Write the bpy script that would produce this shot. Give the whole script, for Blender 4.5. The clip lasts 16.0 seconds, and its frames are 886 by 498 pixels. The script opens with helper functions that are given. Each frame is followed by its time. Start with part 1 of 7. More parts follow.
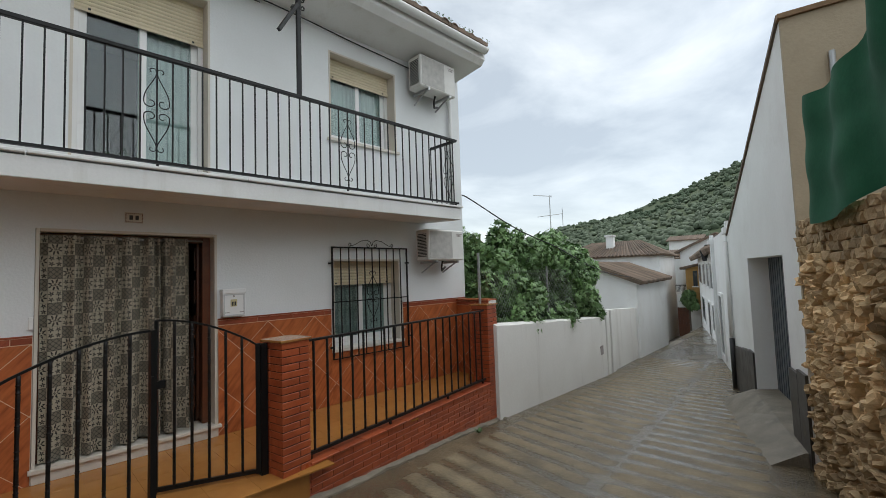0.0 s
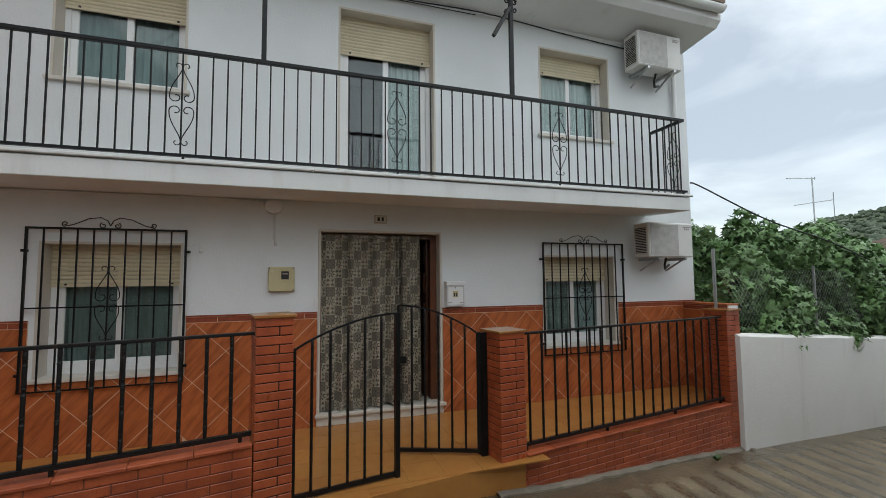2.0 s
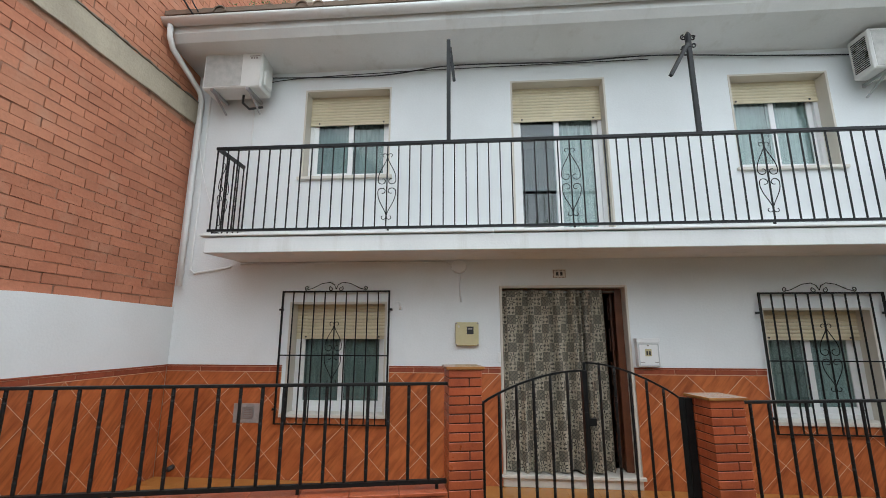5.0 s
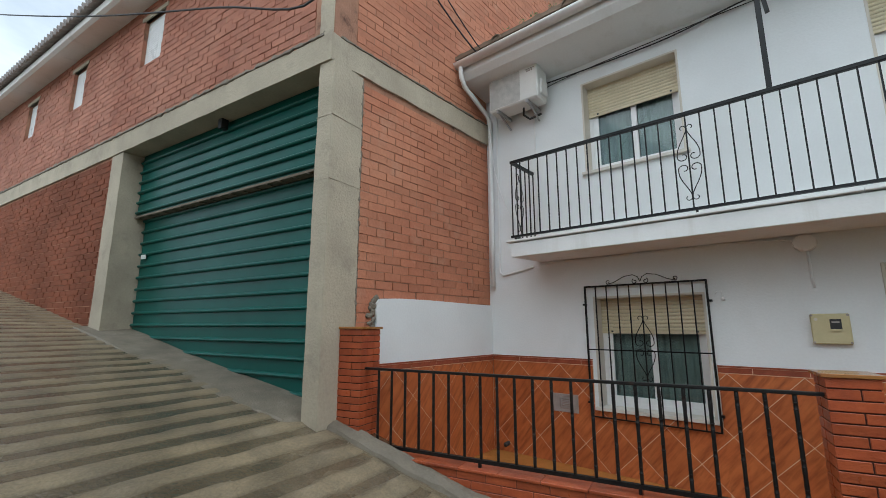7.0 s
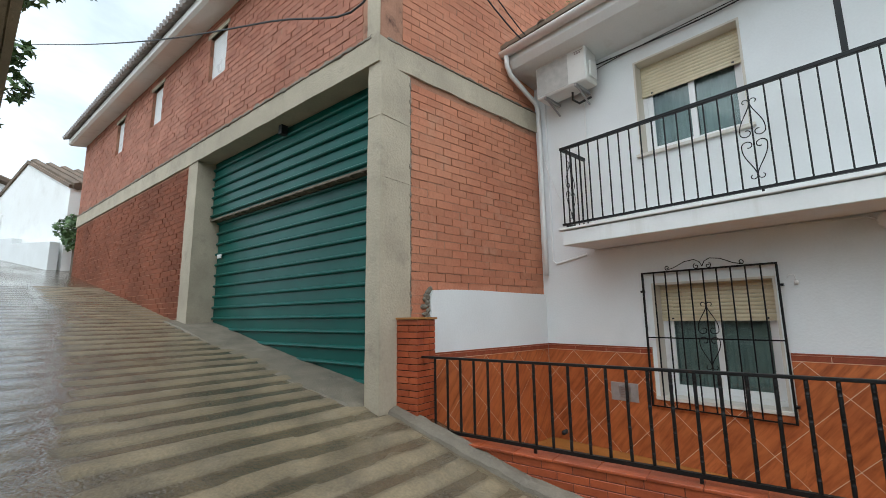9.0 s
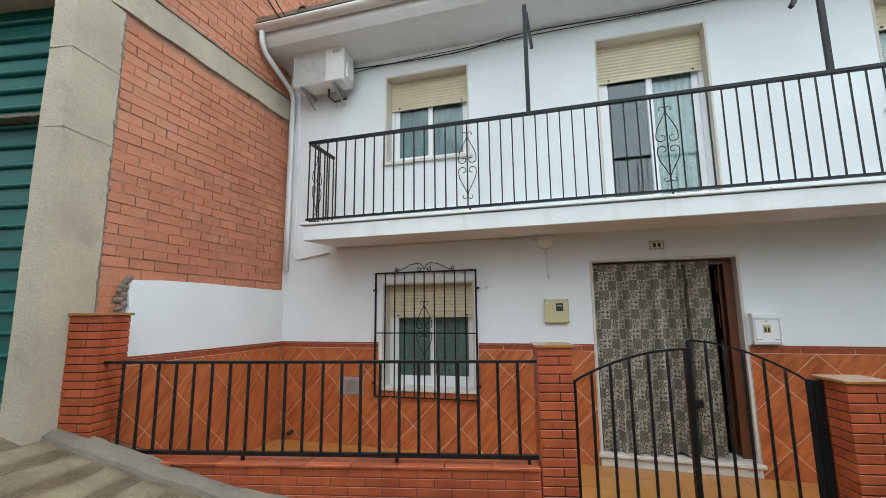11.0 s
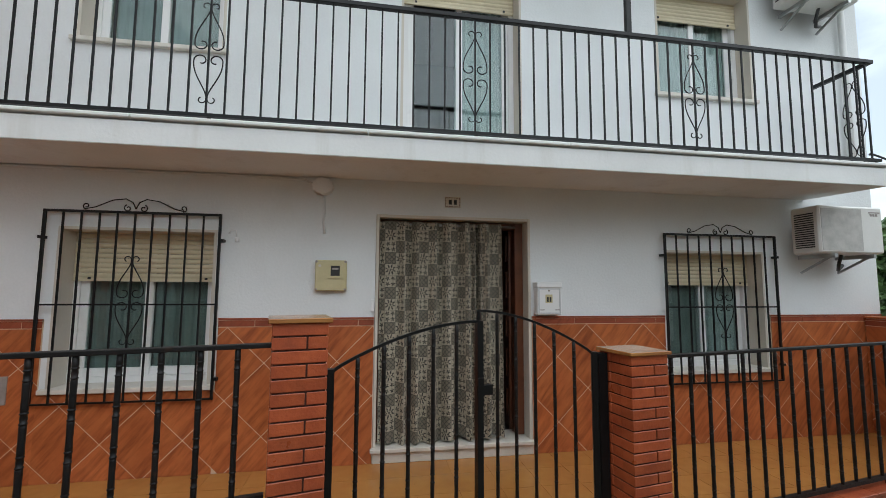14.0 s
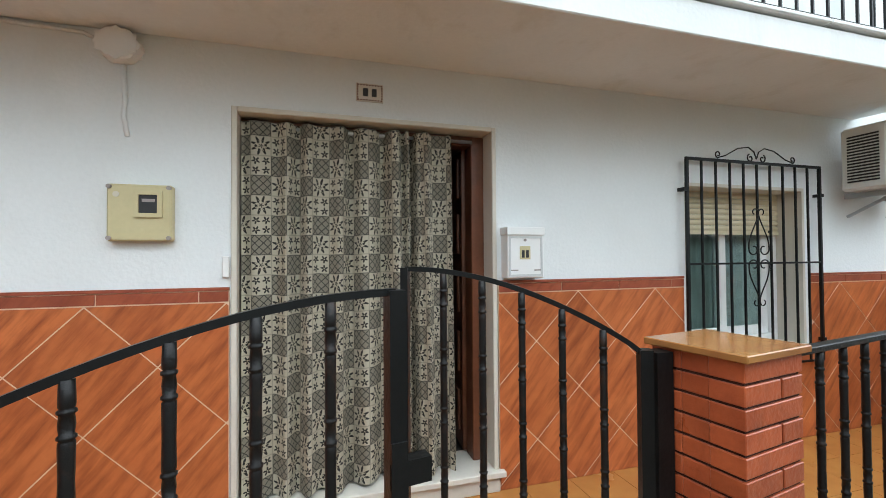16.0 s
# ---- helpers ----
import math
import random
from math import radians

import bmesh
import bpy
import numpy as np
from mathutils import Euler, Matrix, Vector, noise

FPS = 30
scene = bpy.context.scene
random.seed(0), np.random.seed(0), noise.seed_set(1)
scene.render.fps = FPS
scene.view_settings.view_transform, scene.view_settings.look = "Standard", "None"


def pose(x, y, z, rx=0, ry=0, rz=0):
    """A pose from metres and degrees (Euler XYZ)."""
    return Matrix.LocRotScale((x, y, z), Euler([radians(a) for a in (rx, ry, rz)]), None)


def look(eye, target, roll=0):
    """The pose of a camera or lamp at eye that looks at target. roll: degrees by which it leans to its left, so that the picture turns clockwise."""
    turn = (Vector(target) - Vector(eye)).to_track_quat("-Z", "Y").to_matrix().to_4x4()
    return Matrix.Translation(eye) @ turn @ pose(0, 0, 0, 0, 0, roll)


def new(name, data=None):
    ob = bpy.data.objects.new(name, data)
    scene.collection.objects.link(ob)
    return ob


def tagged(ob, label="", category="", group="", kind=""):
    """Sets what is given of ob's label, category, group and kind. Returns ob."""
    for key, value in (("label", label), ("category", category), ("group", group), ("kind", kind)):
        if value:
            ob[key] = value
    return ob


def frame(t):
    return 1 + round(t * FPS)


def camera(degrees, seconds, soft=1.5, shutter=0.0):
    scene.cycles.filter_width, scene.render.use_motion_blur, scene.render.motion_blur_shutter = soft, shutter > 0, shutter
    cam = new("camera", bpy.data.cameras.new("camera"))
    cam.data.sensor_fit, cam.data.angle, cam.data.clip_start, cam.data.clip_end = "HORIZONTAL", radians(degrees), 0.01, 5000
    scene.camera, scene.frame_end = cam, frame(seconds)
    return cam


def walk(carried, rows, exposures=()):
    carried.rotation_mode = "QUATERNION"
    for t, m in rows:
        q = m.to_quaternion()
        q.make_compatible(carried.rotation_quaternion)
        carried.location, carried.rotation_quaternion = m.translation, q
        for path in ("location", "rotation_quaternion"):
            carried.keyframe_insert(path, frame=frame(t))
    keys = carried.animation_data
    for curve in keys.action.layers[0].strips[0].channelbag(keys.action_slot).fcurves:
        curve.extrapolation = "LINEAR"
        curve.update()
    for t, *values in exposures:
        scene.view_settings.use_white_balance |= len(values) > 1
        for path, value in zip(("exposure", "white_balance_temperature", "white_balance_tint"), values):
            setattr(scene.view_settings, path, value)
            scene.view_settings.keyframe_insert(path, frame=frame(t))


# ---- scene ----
cam = camera(91.5, 16.0, soft=0.6)
PATH = [
    (0, (-0.149, -5.263, 1.551), (1.265, -3.854, 1.672), -2.0),
    (0.5, (-0.203, -5.15, 1.526), (1.068, -3.612, 1.665), -1.9),
    (1, (-0.219, -5.12, 1.498), (0.876, -3.454, 1.65), -1.5),
    (1.5, (-0.211, -5.138, 1.483), (0.663, -3.346, 1.638), -1.0),
    (2, (-0.218, -5.175, 1.518), (0.417, -3.284, 1.653), -0.5),
    (2.5, (-0.248, -5.196, 1.531), (0.203, -3.252, 1.663), 0.0),
    (3, (-0.233, -5.23, 1.506), (-0.001, -3.255, 1.719), 0.2),
    (3.2, (-0.255, -5.219, 1.515), (-0.05, -3.246, 1.77), 0.1),
    (5.3, (-0.277, -5.258, 1.491), (-0.635, -3.333, 1.898), 0.3),
    (5.5, (-0.322, -5.25, 1.497), (-0.859, -3.367, 1.9), 0.4),
    (6, (-0.392, -5.29, 1.5), (-1.276, -3.537, 1.881), 0.2),
    (6.5, (-0.441, -5.36, 1.566), (-1.55, -3.733, 1.916), -0.2),
    (7, (-0.481, -5.374, 1.541), (-1.76, -3.878, 1.896), 0.0),
    (7.5, (-0.507, -5.417, 1.587), (-1.94, -4.058, 1.901), -0.4),
    (8, (-0.48, -5.427, 1.556), (-1.999, -4.164, 1.87), -0.3),
    (8.2, (-0.461, -5.439, 1.564), (-1.998, -4.197, 1.877), -0.7),
    (10.3, (-0.269, -5.265, 1.493), (-1.157, -3.496, 1.78), -0.7),
    (10.5, (-0.256, -5.237, 1.497), (-0.994, -3.399, 1.78), -0.6),
    (11, (-0.231, -5.242, 1.509), (-0.786, -3.343, 1.804), -0.6),
    (11.5, (-0.177, -5.228, 1.495), (-0.512, -3.279, 1.793), -0.1),
    (12, (-0.18, -5.2, 1.491), (-0.355, -3.23, 1.787), -0.0),
    (12.5, (-0.185, -5.057, 1.453), (-0.148, -3.069, 1.667), -0.0),
    (13, (-0.157, -4.763, 1.42), (0.005, -2.781, 1.636), 0.2),
    (13.5, (-0.109, -4.397, 1.424), (0.143, -2.423, 1.622), 0.2),
    (14, (-0.056, -4.025, 1.417), (0.279, -2.062, 1.597), 0.3),
    (14.5, (-0.017, -3.616, 1.406), (0.459, -1.679, 1.546), -0.3),
    (15, (0.101, -3.195, 1.358), (0.645, -1.275, 1.489), -0.6),
    (15.5, (0.239, -2.831, 1.346), (0.799, -0.912, 1.41), -0.6),
    (16, (0.418, -2.471, 1.299), (0.989, -0.555, 1.335), -0.4),
]
EXPOSURES = [(0, 0.14, 6500, 8), (1, 0.05, 6450, 8), (1.6, 0.06, 6420, 8), (2, 0.14, 6400, 7), (3, 0.40, 6250, 6), (5.3, 0.85, 6200, 7), (6.3, 0.97, 6040, 5), (6.6, 0.86, 6040, 5), (7.0, 0.50, 6080, 5), (7.5, 0.40, 6150, 5), (8.2, 0.44, 6170, 5), (10.3, 1.04, 6080, 5), (11.2, 0.94, 6080, 4), (12, 0.86, 6040, 4), (12.8, 0.84, 6120, 4), (13.5, 0.57, 6220, 6), (14.5, 0.55, 6300, 7), (15.2, 0.78, 6350, 8), (15.6, 1.05, 6350, 8), (16, 1.46, 6080, 3)]
walk(cam, [(t, look(eye, target, roll)) for t, eye, target, roll in PATH], EXPOSURES)

# ---- world and light ----
world = bpy.data.worlds.new("overcast")
scene.world = world
world.use_nodes = True
wn, wl = world.node_tree.nodes, world.node_tree.links
bg = wn["Background"]
sky = wn.new("ShaderNodeTexSky")
sky.sky_type = "NISHITA"
sky.sun_disc = False
sky.sun_elevation, sky.sun_rotation = radians(58), radians(135)
tc = wn.new("ShaderNodeTexCoord")
mp = wn.new("ShaderNodeMapping")
mp.inputs["Scale"].default_value = (1.0, 1.0, 2.3)
cl = wn.new("ShaderNodeTexNoise")
cl.inputs["Scale"].default_value, cl.inputs["Detail"].default_value, cl.inputs["Roughness"].default_value = 2.6, 7, 0.55
cl.inputs["Distortion"].default_value = 0.4
ramp = wn.new("ShaderNodeValToRGB")
for i, (p, c) in enumerate([(0.36, (0.47, 0.51, 0.545, 1)), (0.5, (0.64, 0.68, 0.705, 1)), (0.66, (0.84, 0.865, 0.875, 1))]):
    e = ramp.color_ramp.elements[i] if i < 2 else ramp.color_ramp.elements.new(p)
    e.position, e.color = p, c
mixs = wn.new("ShaderNodeMix")
mixs.data_type = "RGBA"
mixs.inputs["Factor"].default_value = 0.04
wl.new(tc.outputs["Generated"], mp.inputs["Vector"])
wl.new(mp.outputs["Vector"], cl.inputs["Vector"])
wl.new(cl.outputs["Fac"], ramp.inputs["Fac"])
wl.new(ramp.outputs["Color"], mixs.inputs["A"])
wl.new(sky.outputs["Color"], mixs.inputs["B"])
wl.new(mixs.outputs["Result"], bg.inputs["Color"])
bg.inputs["Strength"].default_value = 1.0

sun = new("sun", bpy.data.lights.new("sun", "SUN"))
sun.data.energy, sun.data.angle, sun.data.color = 1.48, radians(110), (1.0, 0.99, 0.97)
sun.matrix_world = look((4, -4, 9), (0, 0, 0))
scene.view_settings.exposure = 0.0


# ---- building helpers ----
def mat(name, color, rough=0.7, var=0.15, scale=3.0, fine=60.0, bump=0.15, metal=0.0, tint=None, rnd=0.0, spec=0.5, stain=None, coat=0.0):
    """A worn surface: base colour, broad patches and fine grain, bump; tint: second colour; rnd: change from piece to piece; stain: (colour, scale, amount)."""
    m = bpy.data.materials.new(name)
    m.use_nodes = True
    n, l = m.node_tree.nodes, m.node_tree.links
    b = n["Principled BSDF"]
    geo = n.new("ShaderNodeNewGeometry")
    big, small = n.new("ShaderNodeTexNoise"), n.new("ShaderNodeTexNoise")
    big.inputs["Scale"].default_value, big.inputs["Detail"].default_value = scale, 5
    small.inputs["Scale"].default_value, small.inputs["Detail"].default_value = fine, 3
    for t in (big, small):
        l.new(geo.outputs["Position"], t.inputs["Vector"])
    c2 = tint or tuple(max(0, c * (1 - 2.2 * var)) for c in color)
    mx = n.new("ShaderNodeMix")
    mx.data_type = "RGBA"
    mr = n.new("ShaderNodeMapRange")
    mr.inputs["From Min"].default_value, mr.inputs["From Max"].default_value = 0.35, 0.72
    l.new(big.outputs["Fac"], mr.inputs["Value"])
    l.new(mr.outputs["Result"], mx.inputs["Factor"])
    mx.inputs["A"].default_value, mx.inputs["B"].default_value = (*color, 1), (*c2, 1)
    out = mx.outputs["Result"]
    hsv = n.new("ShaderNodeHueSaturation")
    ma = n.new("ShaderNodeMapRange")
    ma.inputs["To Min"].default_value, ma.inputs["To Max"].default_value = 1 - var, 1 + var
    l.new(small.outputs["Fac"], ma.inputs["Value"])
    val = ma.outputs["Result"]
    if rnd:
        oi = n.new("ShaderNodeObjectInfo")
        mo = n.new("ShaderNodeMapRange")
        mo.inputs["To Min"].default_value, mo.inputs["To Max"].default_value = 1 - rnd, 1 + rnd
        l.new(oi.outputs["Random"], mo.inputs["Value"])
        isl = n.new("ShaderNodeMapRange")
        isl.inputs["To Min"].default_value, isl.inputs["To Max"].default_value = 1 - rnd, 1 + rnd
        l.new(geo.outputs["Random Per Island"], isl.inputs["Value"])
        mm = n.new("ShaderNodeMath")
        mm.operation = "MULTIPLY"
        l.new(val, mm.inputs[0])
        l.new(mo.outputs["Result"], mm.inputs[1])
        m2 = n.new("ShaderNodeMath")
        m2.operation = "MULTIPLY"
        l.new(mm.outputs["Value"], m2.inputs[0])
        l.new(isl.outputs["Result"], m2.inputs[1])
        val = m2.outputs["Value"]
    l.new(val, hsv.inputs["Value"])
    l.new(out, hsv.inputs["Color"])
    out = hsv.outputs["Color"]
    if stain:
        sn = n.new("ShaderNodeTexNoise")
        sn.inputs["Scale"].default_value, sn.inputs["Detail"].default_value, sn.inputs["Roughness"].default_value = stain[1], 8, 0.65
        l.new(geo.outputs["Position"], sn.inputs["Vector"])
        sr = n.new("ShaderNodeMapRange")
        sr.inputs["From Min"].default_value, sr.inputs["From Max"].default_value, sr.inputs["To Max"].default_value = 0.55, 0.75, stain[2]
        l.new(sn.outputs["Fac"], sr.inputs["Value"])
        sm = n.new("ShaderNodeMix")
        sm.data_type = "RGBA"
        l.new(sr.outputs["Result"], sm.inputs["Factor"])
        l.new(out, sm.inputs["A"])
        sm.inputs["B"].default_value = (*stain[0], 1)
        out = sm.outputs["Result"]
    l.new(out, b.inputs["Base Color"])
    b.inputs["Metallic"].default_value = metal
    b.inputs["Specular IOR Level"].default_value = spec
    b.inputs["Coat Weight"].default_value = coat
    b.inputs["Coat Roughness"].default_value = 0.08
    rr = n.new("ShaderNodeMapRange")
    rr.inputs["To Min"].default_value, rr.inputs["To Max"].default_value = max(0.02, rough - 0.12), min(1, rough + 0.12)
    l.new(big.outputs["Fac"], rr.inputs["Value"])
    l.new(rr.outputs["Result"], b.inputs["Roughness"])
    if bump:
        ad = n.new("ShaderNodeMath")
        ad.operation = "ADD"
        l.new(small.outputs["Fac"], ad.inputs[0])
        l.new(big.outputs["Fac"], ad.inputs[1])
        bp = n.new("ShaderNodeBump")
        bp.inputs["Strength"].default_value, bp.inputs["Distance"].default_value = bump, 0.01
        l.new(ad.outputs["Value"], bp.inputs["Height"])
        l.new(bp.outputs["Normal"], b.inputs["Normal"])
    return m


def glass_mat(name, tint=(0.80, 0.87, 0.86), gloss=1.0):
    m = bpy.data.materials.new(name)
    m.use_nodes = True
    n, l = m.node_tree.nodes, m.node_tree.links
    n.remove(n["Principled BSDF"])
    tr, gl, fr, mx = n.new("ShaderNodeBsdfTransparent"), n.new("ShaderNodeBsdfGlossy"), n.new("ShaderNodeLayerWeight"), n.new("ShaderNodeMixShader")
    tr.inputs["Color"].default_value = (*tint, 1)
    gl.inputs["Roughness"].default_value = 0.02
    gl.inputs["Color"].default_value = (gloss, gloss, gloss, 1)
    fr.inputs["Blend"].default_value = 0.5
    pw, mr = n.new("ShaderNodeMath"), n.new("ShaderNodeMapRange")
    pw.operation = "POWER"
    pw.inputs[1].default_value = 4.0
    l.new(fr.outputs["Facing"], pw.inputs[0])
    mr.inputs["To Min"].default_value, mr.inputs["To Max"].default_value = 0.045, 0.95
    l.new(pw.outputs["Value"], mr.inputs["Value"])
    l.new(mr.outputs["Result"], mx.inputs["Fac"])
    l.new(tr.outputs["BSDF"], mx.inputs[1])
    l.new(gl.outputs["BSDF"], mx.inputs[2])
    l.new(mx.outputs["Shader"], n["Material Output"].inputs["Surface"])
    return m


def streaked(m, dark, amount):
    """Adds long diagonal veins, as on wood-look ceramic, along x + z of a wall."""
    n, l = m.node_tree.nodes, m.node_tree.links
    b = n["Principled BSDF"]
    src = b.inputs["Base Color"].links[0].from_socket
    geo, sep, com = n.new("ShaderNodeNewGeometry"), n.new("ShaderNodeSeparateXYZ"), n.new("ShaderNodeCombineXYZ")
    l.new(geo.outputs["Position"], sep.inputs["Vector"])

    def op(kind, p, q):
        nd = n.new("ShaderNodeMath")
        nd.operation = kind
        for i, s in enumerate((p, q)):
            if isinstance(s, (int, float)):
                nd.inputs[i].default_value = s
            else:
                l.new(s, nd.inputs[i])
        return nd.outputs["Value"]
    h = op("ADD", sep.outputs["X"], sep.outputs["Y"])
    l.new(op("MULTIPLY", op("ADD", op("MULTIPLY", h, 0.8), sep.outputs["Z"]), 2.2), com.inputs["X"])
    l.new(op("MULTIPLY", op("SUBTRACT", h, op("MULTIPLY", sep.outputs["Z"], 0.8)), 17.0), com.inputs["Y"])
    isl = n.new("ShaderNodeObjectInfo")
    l.new(op("MULTIPLY", isl.outputs["Random"], 40.0), com.inputs["Z"])
    tx = n.new("ShaderNodeTexNoise")
    tx.inputs["Scale"].default_value, tx.inputs["Detail"].default_value, tx.inputs["Roughness"].default_value = 1.0, 6, 0.62
    l.new(com.outputs["Vector"], tx.inputs["Vector"])
    mr = n.new("ShaderNodeMapRange")
    mr.inputs["From Min"].default_value, mr.inputs["From Max"].default_value, mr.inputs["To Max"].default_value = 0.44, 0.72, amount
    l.new(tx.outputs["Fac"], mr.inputs["Value"])
    mx = n.new("ShaderNodeMix")
    mx.data_type = "RGBA"
    l.new(mr.outputs["Result"], mx.inputs["Factor"])
    l.new(src, mx.inputs["A"])
    mx.inputs["B"].default_value = (*dark, 1)
    l.new(mx.outputs["Result"], b.inputs["Base Color"])
    bp = n.new("ShaderNodeBump")
    bp.inputs["Strength"].default_value, bp.inputs["Distance"].default_value = 0.45, 0.006
    l.new(tx.outputs["Fac"], bp.inputs["Height"])
    l.new(bp.outputs["Normal"], b.inputs["Normal"])
    return m


def box(bm, x0, x1, y0, y1, z0, z1):
    vs = [bm.verts.new(p) for p in ((x0, y0, z0), (x1, y0, z0), (x1, y1, z0), (x0, y1, z0), (x0, y0, z1), (x1, y0, z1), (x1, y1, z1), (x0, y1, z1))]
    for f in ((3, 2, 1, 0), (4, 5, 6, 7), (0, 1, 5, 4), (1, 2, 6, 5), (2, 3, 7, 6), (3, 0, 4, 7)):
        bm.faces.new([vs[i] for i in f])
    return vs


def prism(bm, pts, depth, plane="xz", at=0.0):
    """A polygon in the plane, extruded by depth along the remaining axis from at."""
    def put(a, b, c):
        return {"xz": (a, c, b), "yz": (c, a, b), "xy": (a, b, c)}[plane]
    lo = [bm.verts.new(put(a, b, at)) for a, b in pts]
    hi = [bm.verts.new(put(a, b, at + depth)) for a, b in pts]
    bm.faces.new(lo)
    bm.faces.new(hi[::-1])
    k = len(pts)
    for i in range(k):
        bm.faces.new((lo[i], hi[i], hi[(i + 1) % k], lo[(i + 1) % k]))
    return lo + hi


def tube(bm, pts, r, seg=6, closed_ends=True):
    """A round bar along points; r: a radius or one for each point."""
    pts = [Vector(p) for p in pts]
    rs = r if isinstance(r, (list, tuple)) else [r] * len(pts)
    rings = []
    up = None
    for i, p in enumerate(pts):
        d = (pts[min(i + 1, len(pts) - 1)] - pts[max(i - 1, 0)]).normalized()
        if up is None or abs(d.dot(up)) > 0.98:
            up = Vector((0, 0, 1)) if abs(d.z) < 0.9 else Vector((1, 0, 0))
        a = d.cross(up).normalized()
        b = a.cross(d).normalized()
        up = b
        rings.append([bm.verts.new(p + rs[i] * (math.cos(q) * a + math.sin(q) * b)) for q in (2 * math.pi * (j + 0.5) / seg for j in range(seg))])
    for r0, r1 in zip(rings, rings[1:]):
        for j in range(seg):
            bm.faces.new((r0[j], r0[(j + 1) % seg], r1[(j + 1) % seg], r1[j]))
    if closed_ends:
        bm.faces.new(rings[0][::-1])
        bm.faces.new(rings[-1])


def mesh_of(bm, name, material, smooth=False, bevel=0.0):
    if bevel:
        bmesh.ops.bevel(bm, geom=list(bm.edges), offset=bevel, segments=1, affect="EDGES", clamp_overlap=True)
    bmesh.ops.recalc_face_normals(bm, faces=bm.faces)
    me = bpy.data.meshes.new(name)
    bm.to_mesh(me)
    bm.free()
    me.materials.append(material)
    if smooth:
        for p in me.polygons:
            p.use_smooth = True
    return me


def part(name, bm, material, parent, label="", smooth=False, bevel=0.0):
    ob = new(name, mesh_of(bm, name, material, smooth, bevel))
    ob.parent = parent
    if label:
        ob["label"] = label
    return ob


def share(name, me, parent, m):
    ob = new(name, me)
    ob.parent = parent
    ob.matrix_basis = m
    return ob


def thing(name, label, category, m=None, group="", kind=""):
    ob = new(name)
    ob.empty_display_size = 0.1
    if m is not None:
        ob.matrix_basis = m
    return tagged(ob, label, category, group, kind)


def solo(name, bm, material, label, category, m=None, group="", kind="", smooth=False, bevel=0.0):
    ob = new(name, mesh_of(bm, name, material, smooth, bevel))
    if m is not None:
        ob.matrix_basis = m
    return tagged(ob, label, category, group, kind)


def wall_grid(bm, x0, x1, z0, z1, y0, y1, holes):
    """A wall in the xz plane with rectangular openings (x0, x1, z0, z1)."""
    xs = sorted({x0, x1, *[h[0] for h in holes], *[h[1] for h in holes]})
    zs = sorted({z0, z1, *[h[2] for h in holes], *[h[3] for h in holes]})
    grid = {}

    def v(x, y, z):
        k = (x, y, z)
        if k not in grid:
            grid[k] = bm.verts.new(k)
        return grid[k]

    def solid(i, j):
        if not (0 <= i < len(xs) - 1 and 0 <= j < len(zs) - 1):
            return False
        cx, cz = (xs[i] + xs[i + 1]) / 2, (zs[j] + zs[j + 1]) / 2
        return not any(h[0] < cx < h[1] and h[2] < cz < h[3] for h in holes)
    for i in range(len(xs) - 1):
        for j in range(len(zs) - 1):
            if not solid(i, j):
                continue
            a, b, c, d = xs[i], xs[i + 1], zs[j], zs[j + 1]
            bm.faces.new((v(a, y0, c), v(b, y0, c), v(b, y0, d), v(a, y0, d)))
            bm.faces.new((v(a, y1, d), v(b, y1, d), v(b, y1, c), v(a, y1, c)))
            if not solid(i - 1, j):
                bm.faces.new((v(a, y0, d), v(a, y1, d), v(a, y1, c), v(a, y0, c)))
            if not solid(i + 1, j):
                bm.faces.new((v(b, y0, c), v(b, y1, c), v(b, y1, d), v(b, y0, d)))
            if not solid(i, j - 1):
                bm.faces.new((v(a, y0, c), v(a, y1, c), v(b, y1, c), v(b, y0, c)))
            if not solid(i, j + 1):
                bm.faces.new((v(a, y0, d), v(b, y0, d), v(b, y1, d), v(a, y1, d)))


def clip_poly(poly, axis, limit, keep_less):
    out = []
    for i, p in enumerate(poly):
        q = poly[(i + 1) % len(poly)]
        a, b = (p[axis] - limit), (q[axis] - limit)
        if not keep_less:
            a, b = -a, -b
        if a <= 0:
            out.append(p)
        if a * b < 0:
            t = a / (a - b)
            out.append((p[0] + t * (q[0] - p[0]), p[1] + t * (q[1] - p[1])))
    return out


def clip_rect(poly, x0, x1, z0, z1):
    for axis, lim, less in ((0, x0, False), (0, x1, True), (1, z0, False), (1, z1, True)):
        poly = clip_poly(poly, axis, lim, less)
        if len(poly) < 3:
            return []
    return poly


def street_m(deg=9.3, x=-0.36, y=-1.9):
    return pose(x, y, 0, 0, 0, deg)


def at_street(s, v, z, deg=9.3):
    return street_m(deg) @ Vector((s, v, z))


# ---- materials ----
PLASTER = mat("white_plaster", (0.745, 0.765, 0.765), 0.85, 0.04, 1.2, 45, 0.25, tint=(0.695, 0.71, 0.705), stain=((0.5, 0.49, 0.45), 0.9, 0.25))
PLASTER_OLD = mat("old_limewash", (0.82, 0.81, 0.78), 0.9, 0.05, 1.0, 30, 0.3, tint=(0.77, 0.755, 0.72), stain=((0.34, 0.30, 0.25), 1.9, 0.30))
TRIM = mat("cream_trim", (0.62, 0.57, 0.49), 0.7, 0.04, 2.0, 50, 0.05)
SLABWHITE = mat("balcony_paint", (0.755, 0.76, 0.745), 0.8, 0.04, 1.5, 40, 0.15, stain=((0.46, 0.43, 0.36), 2.4, 0.4))


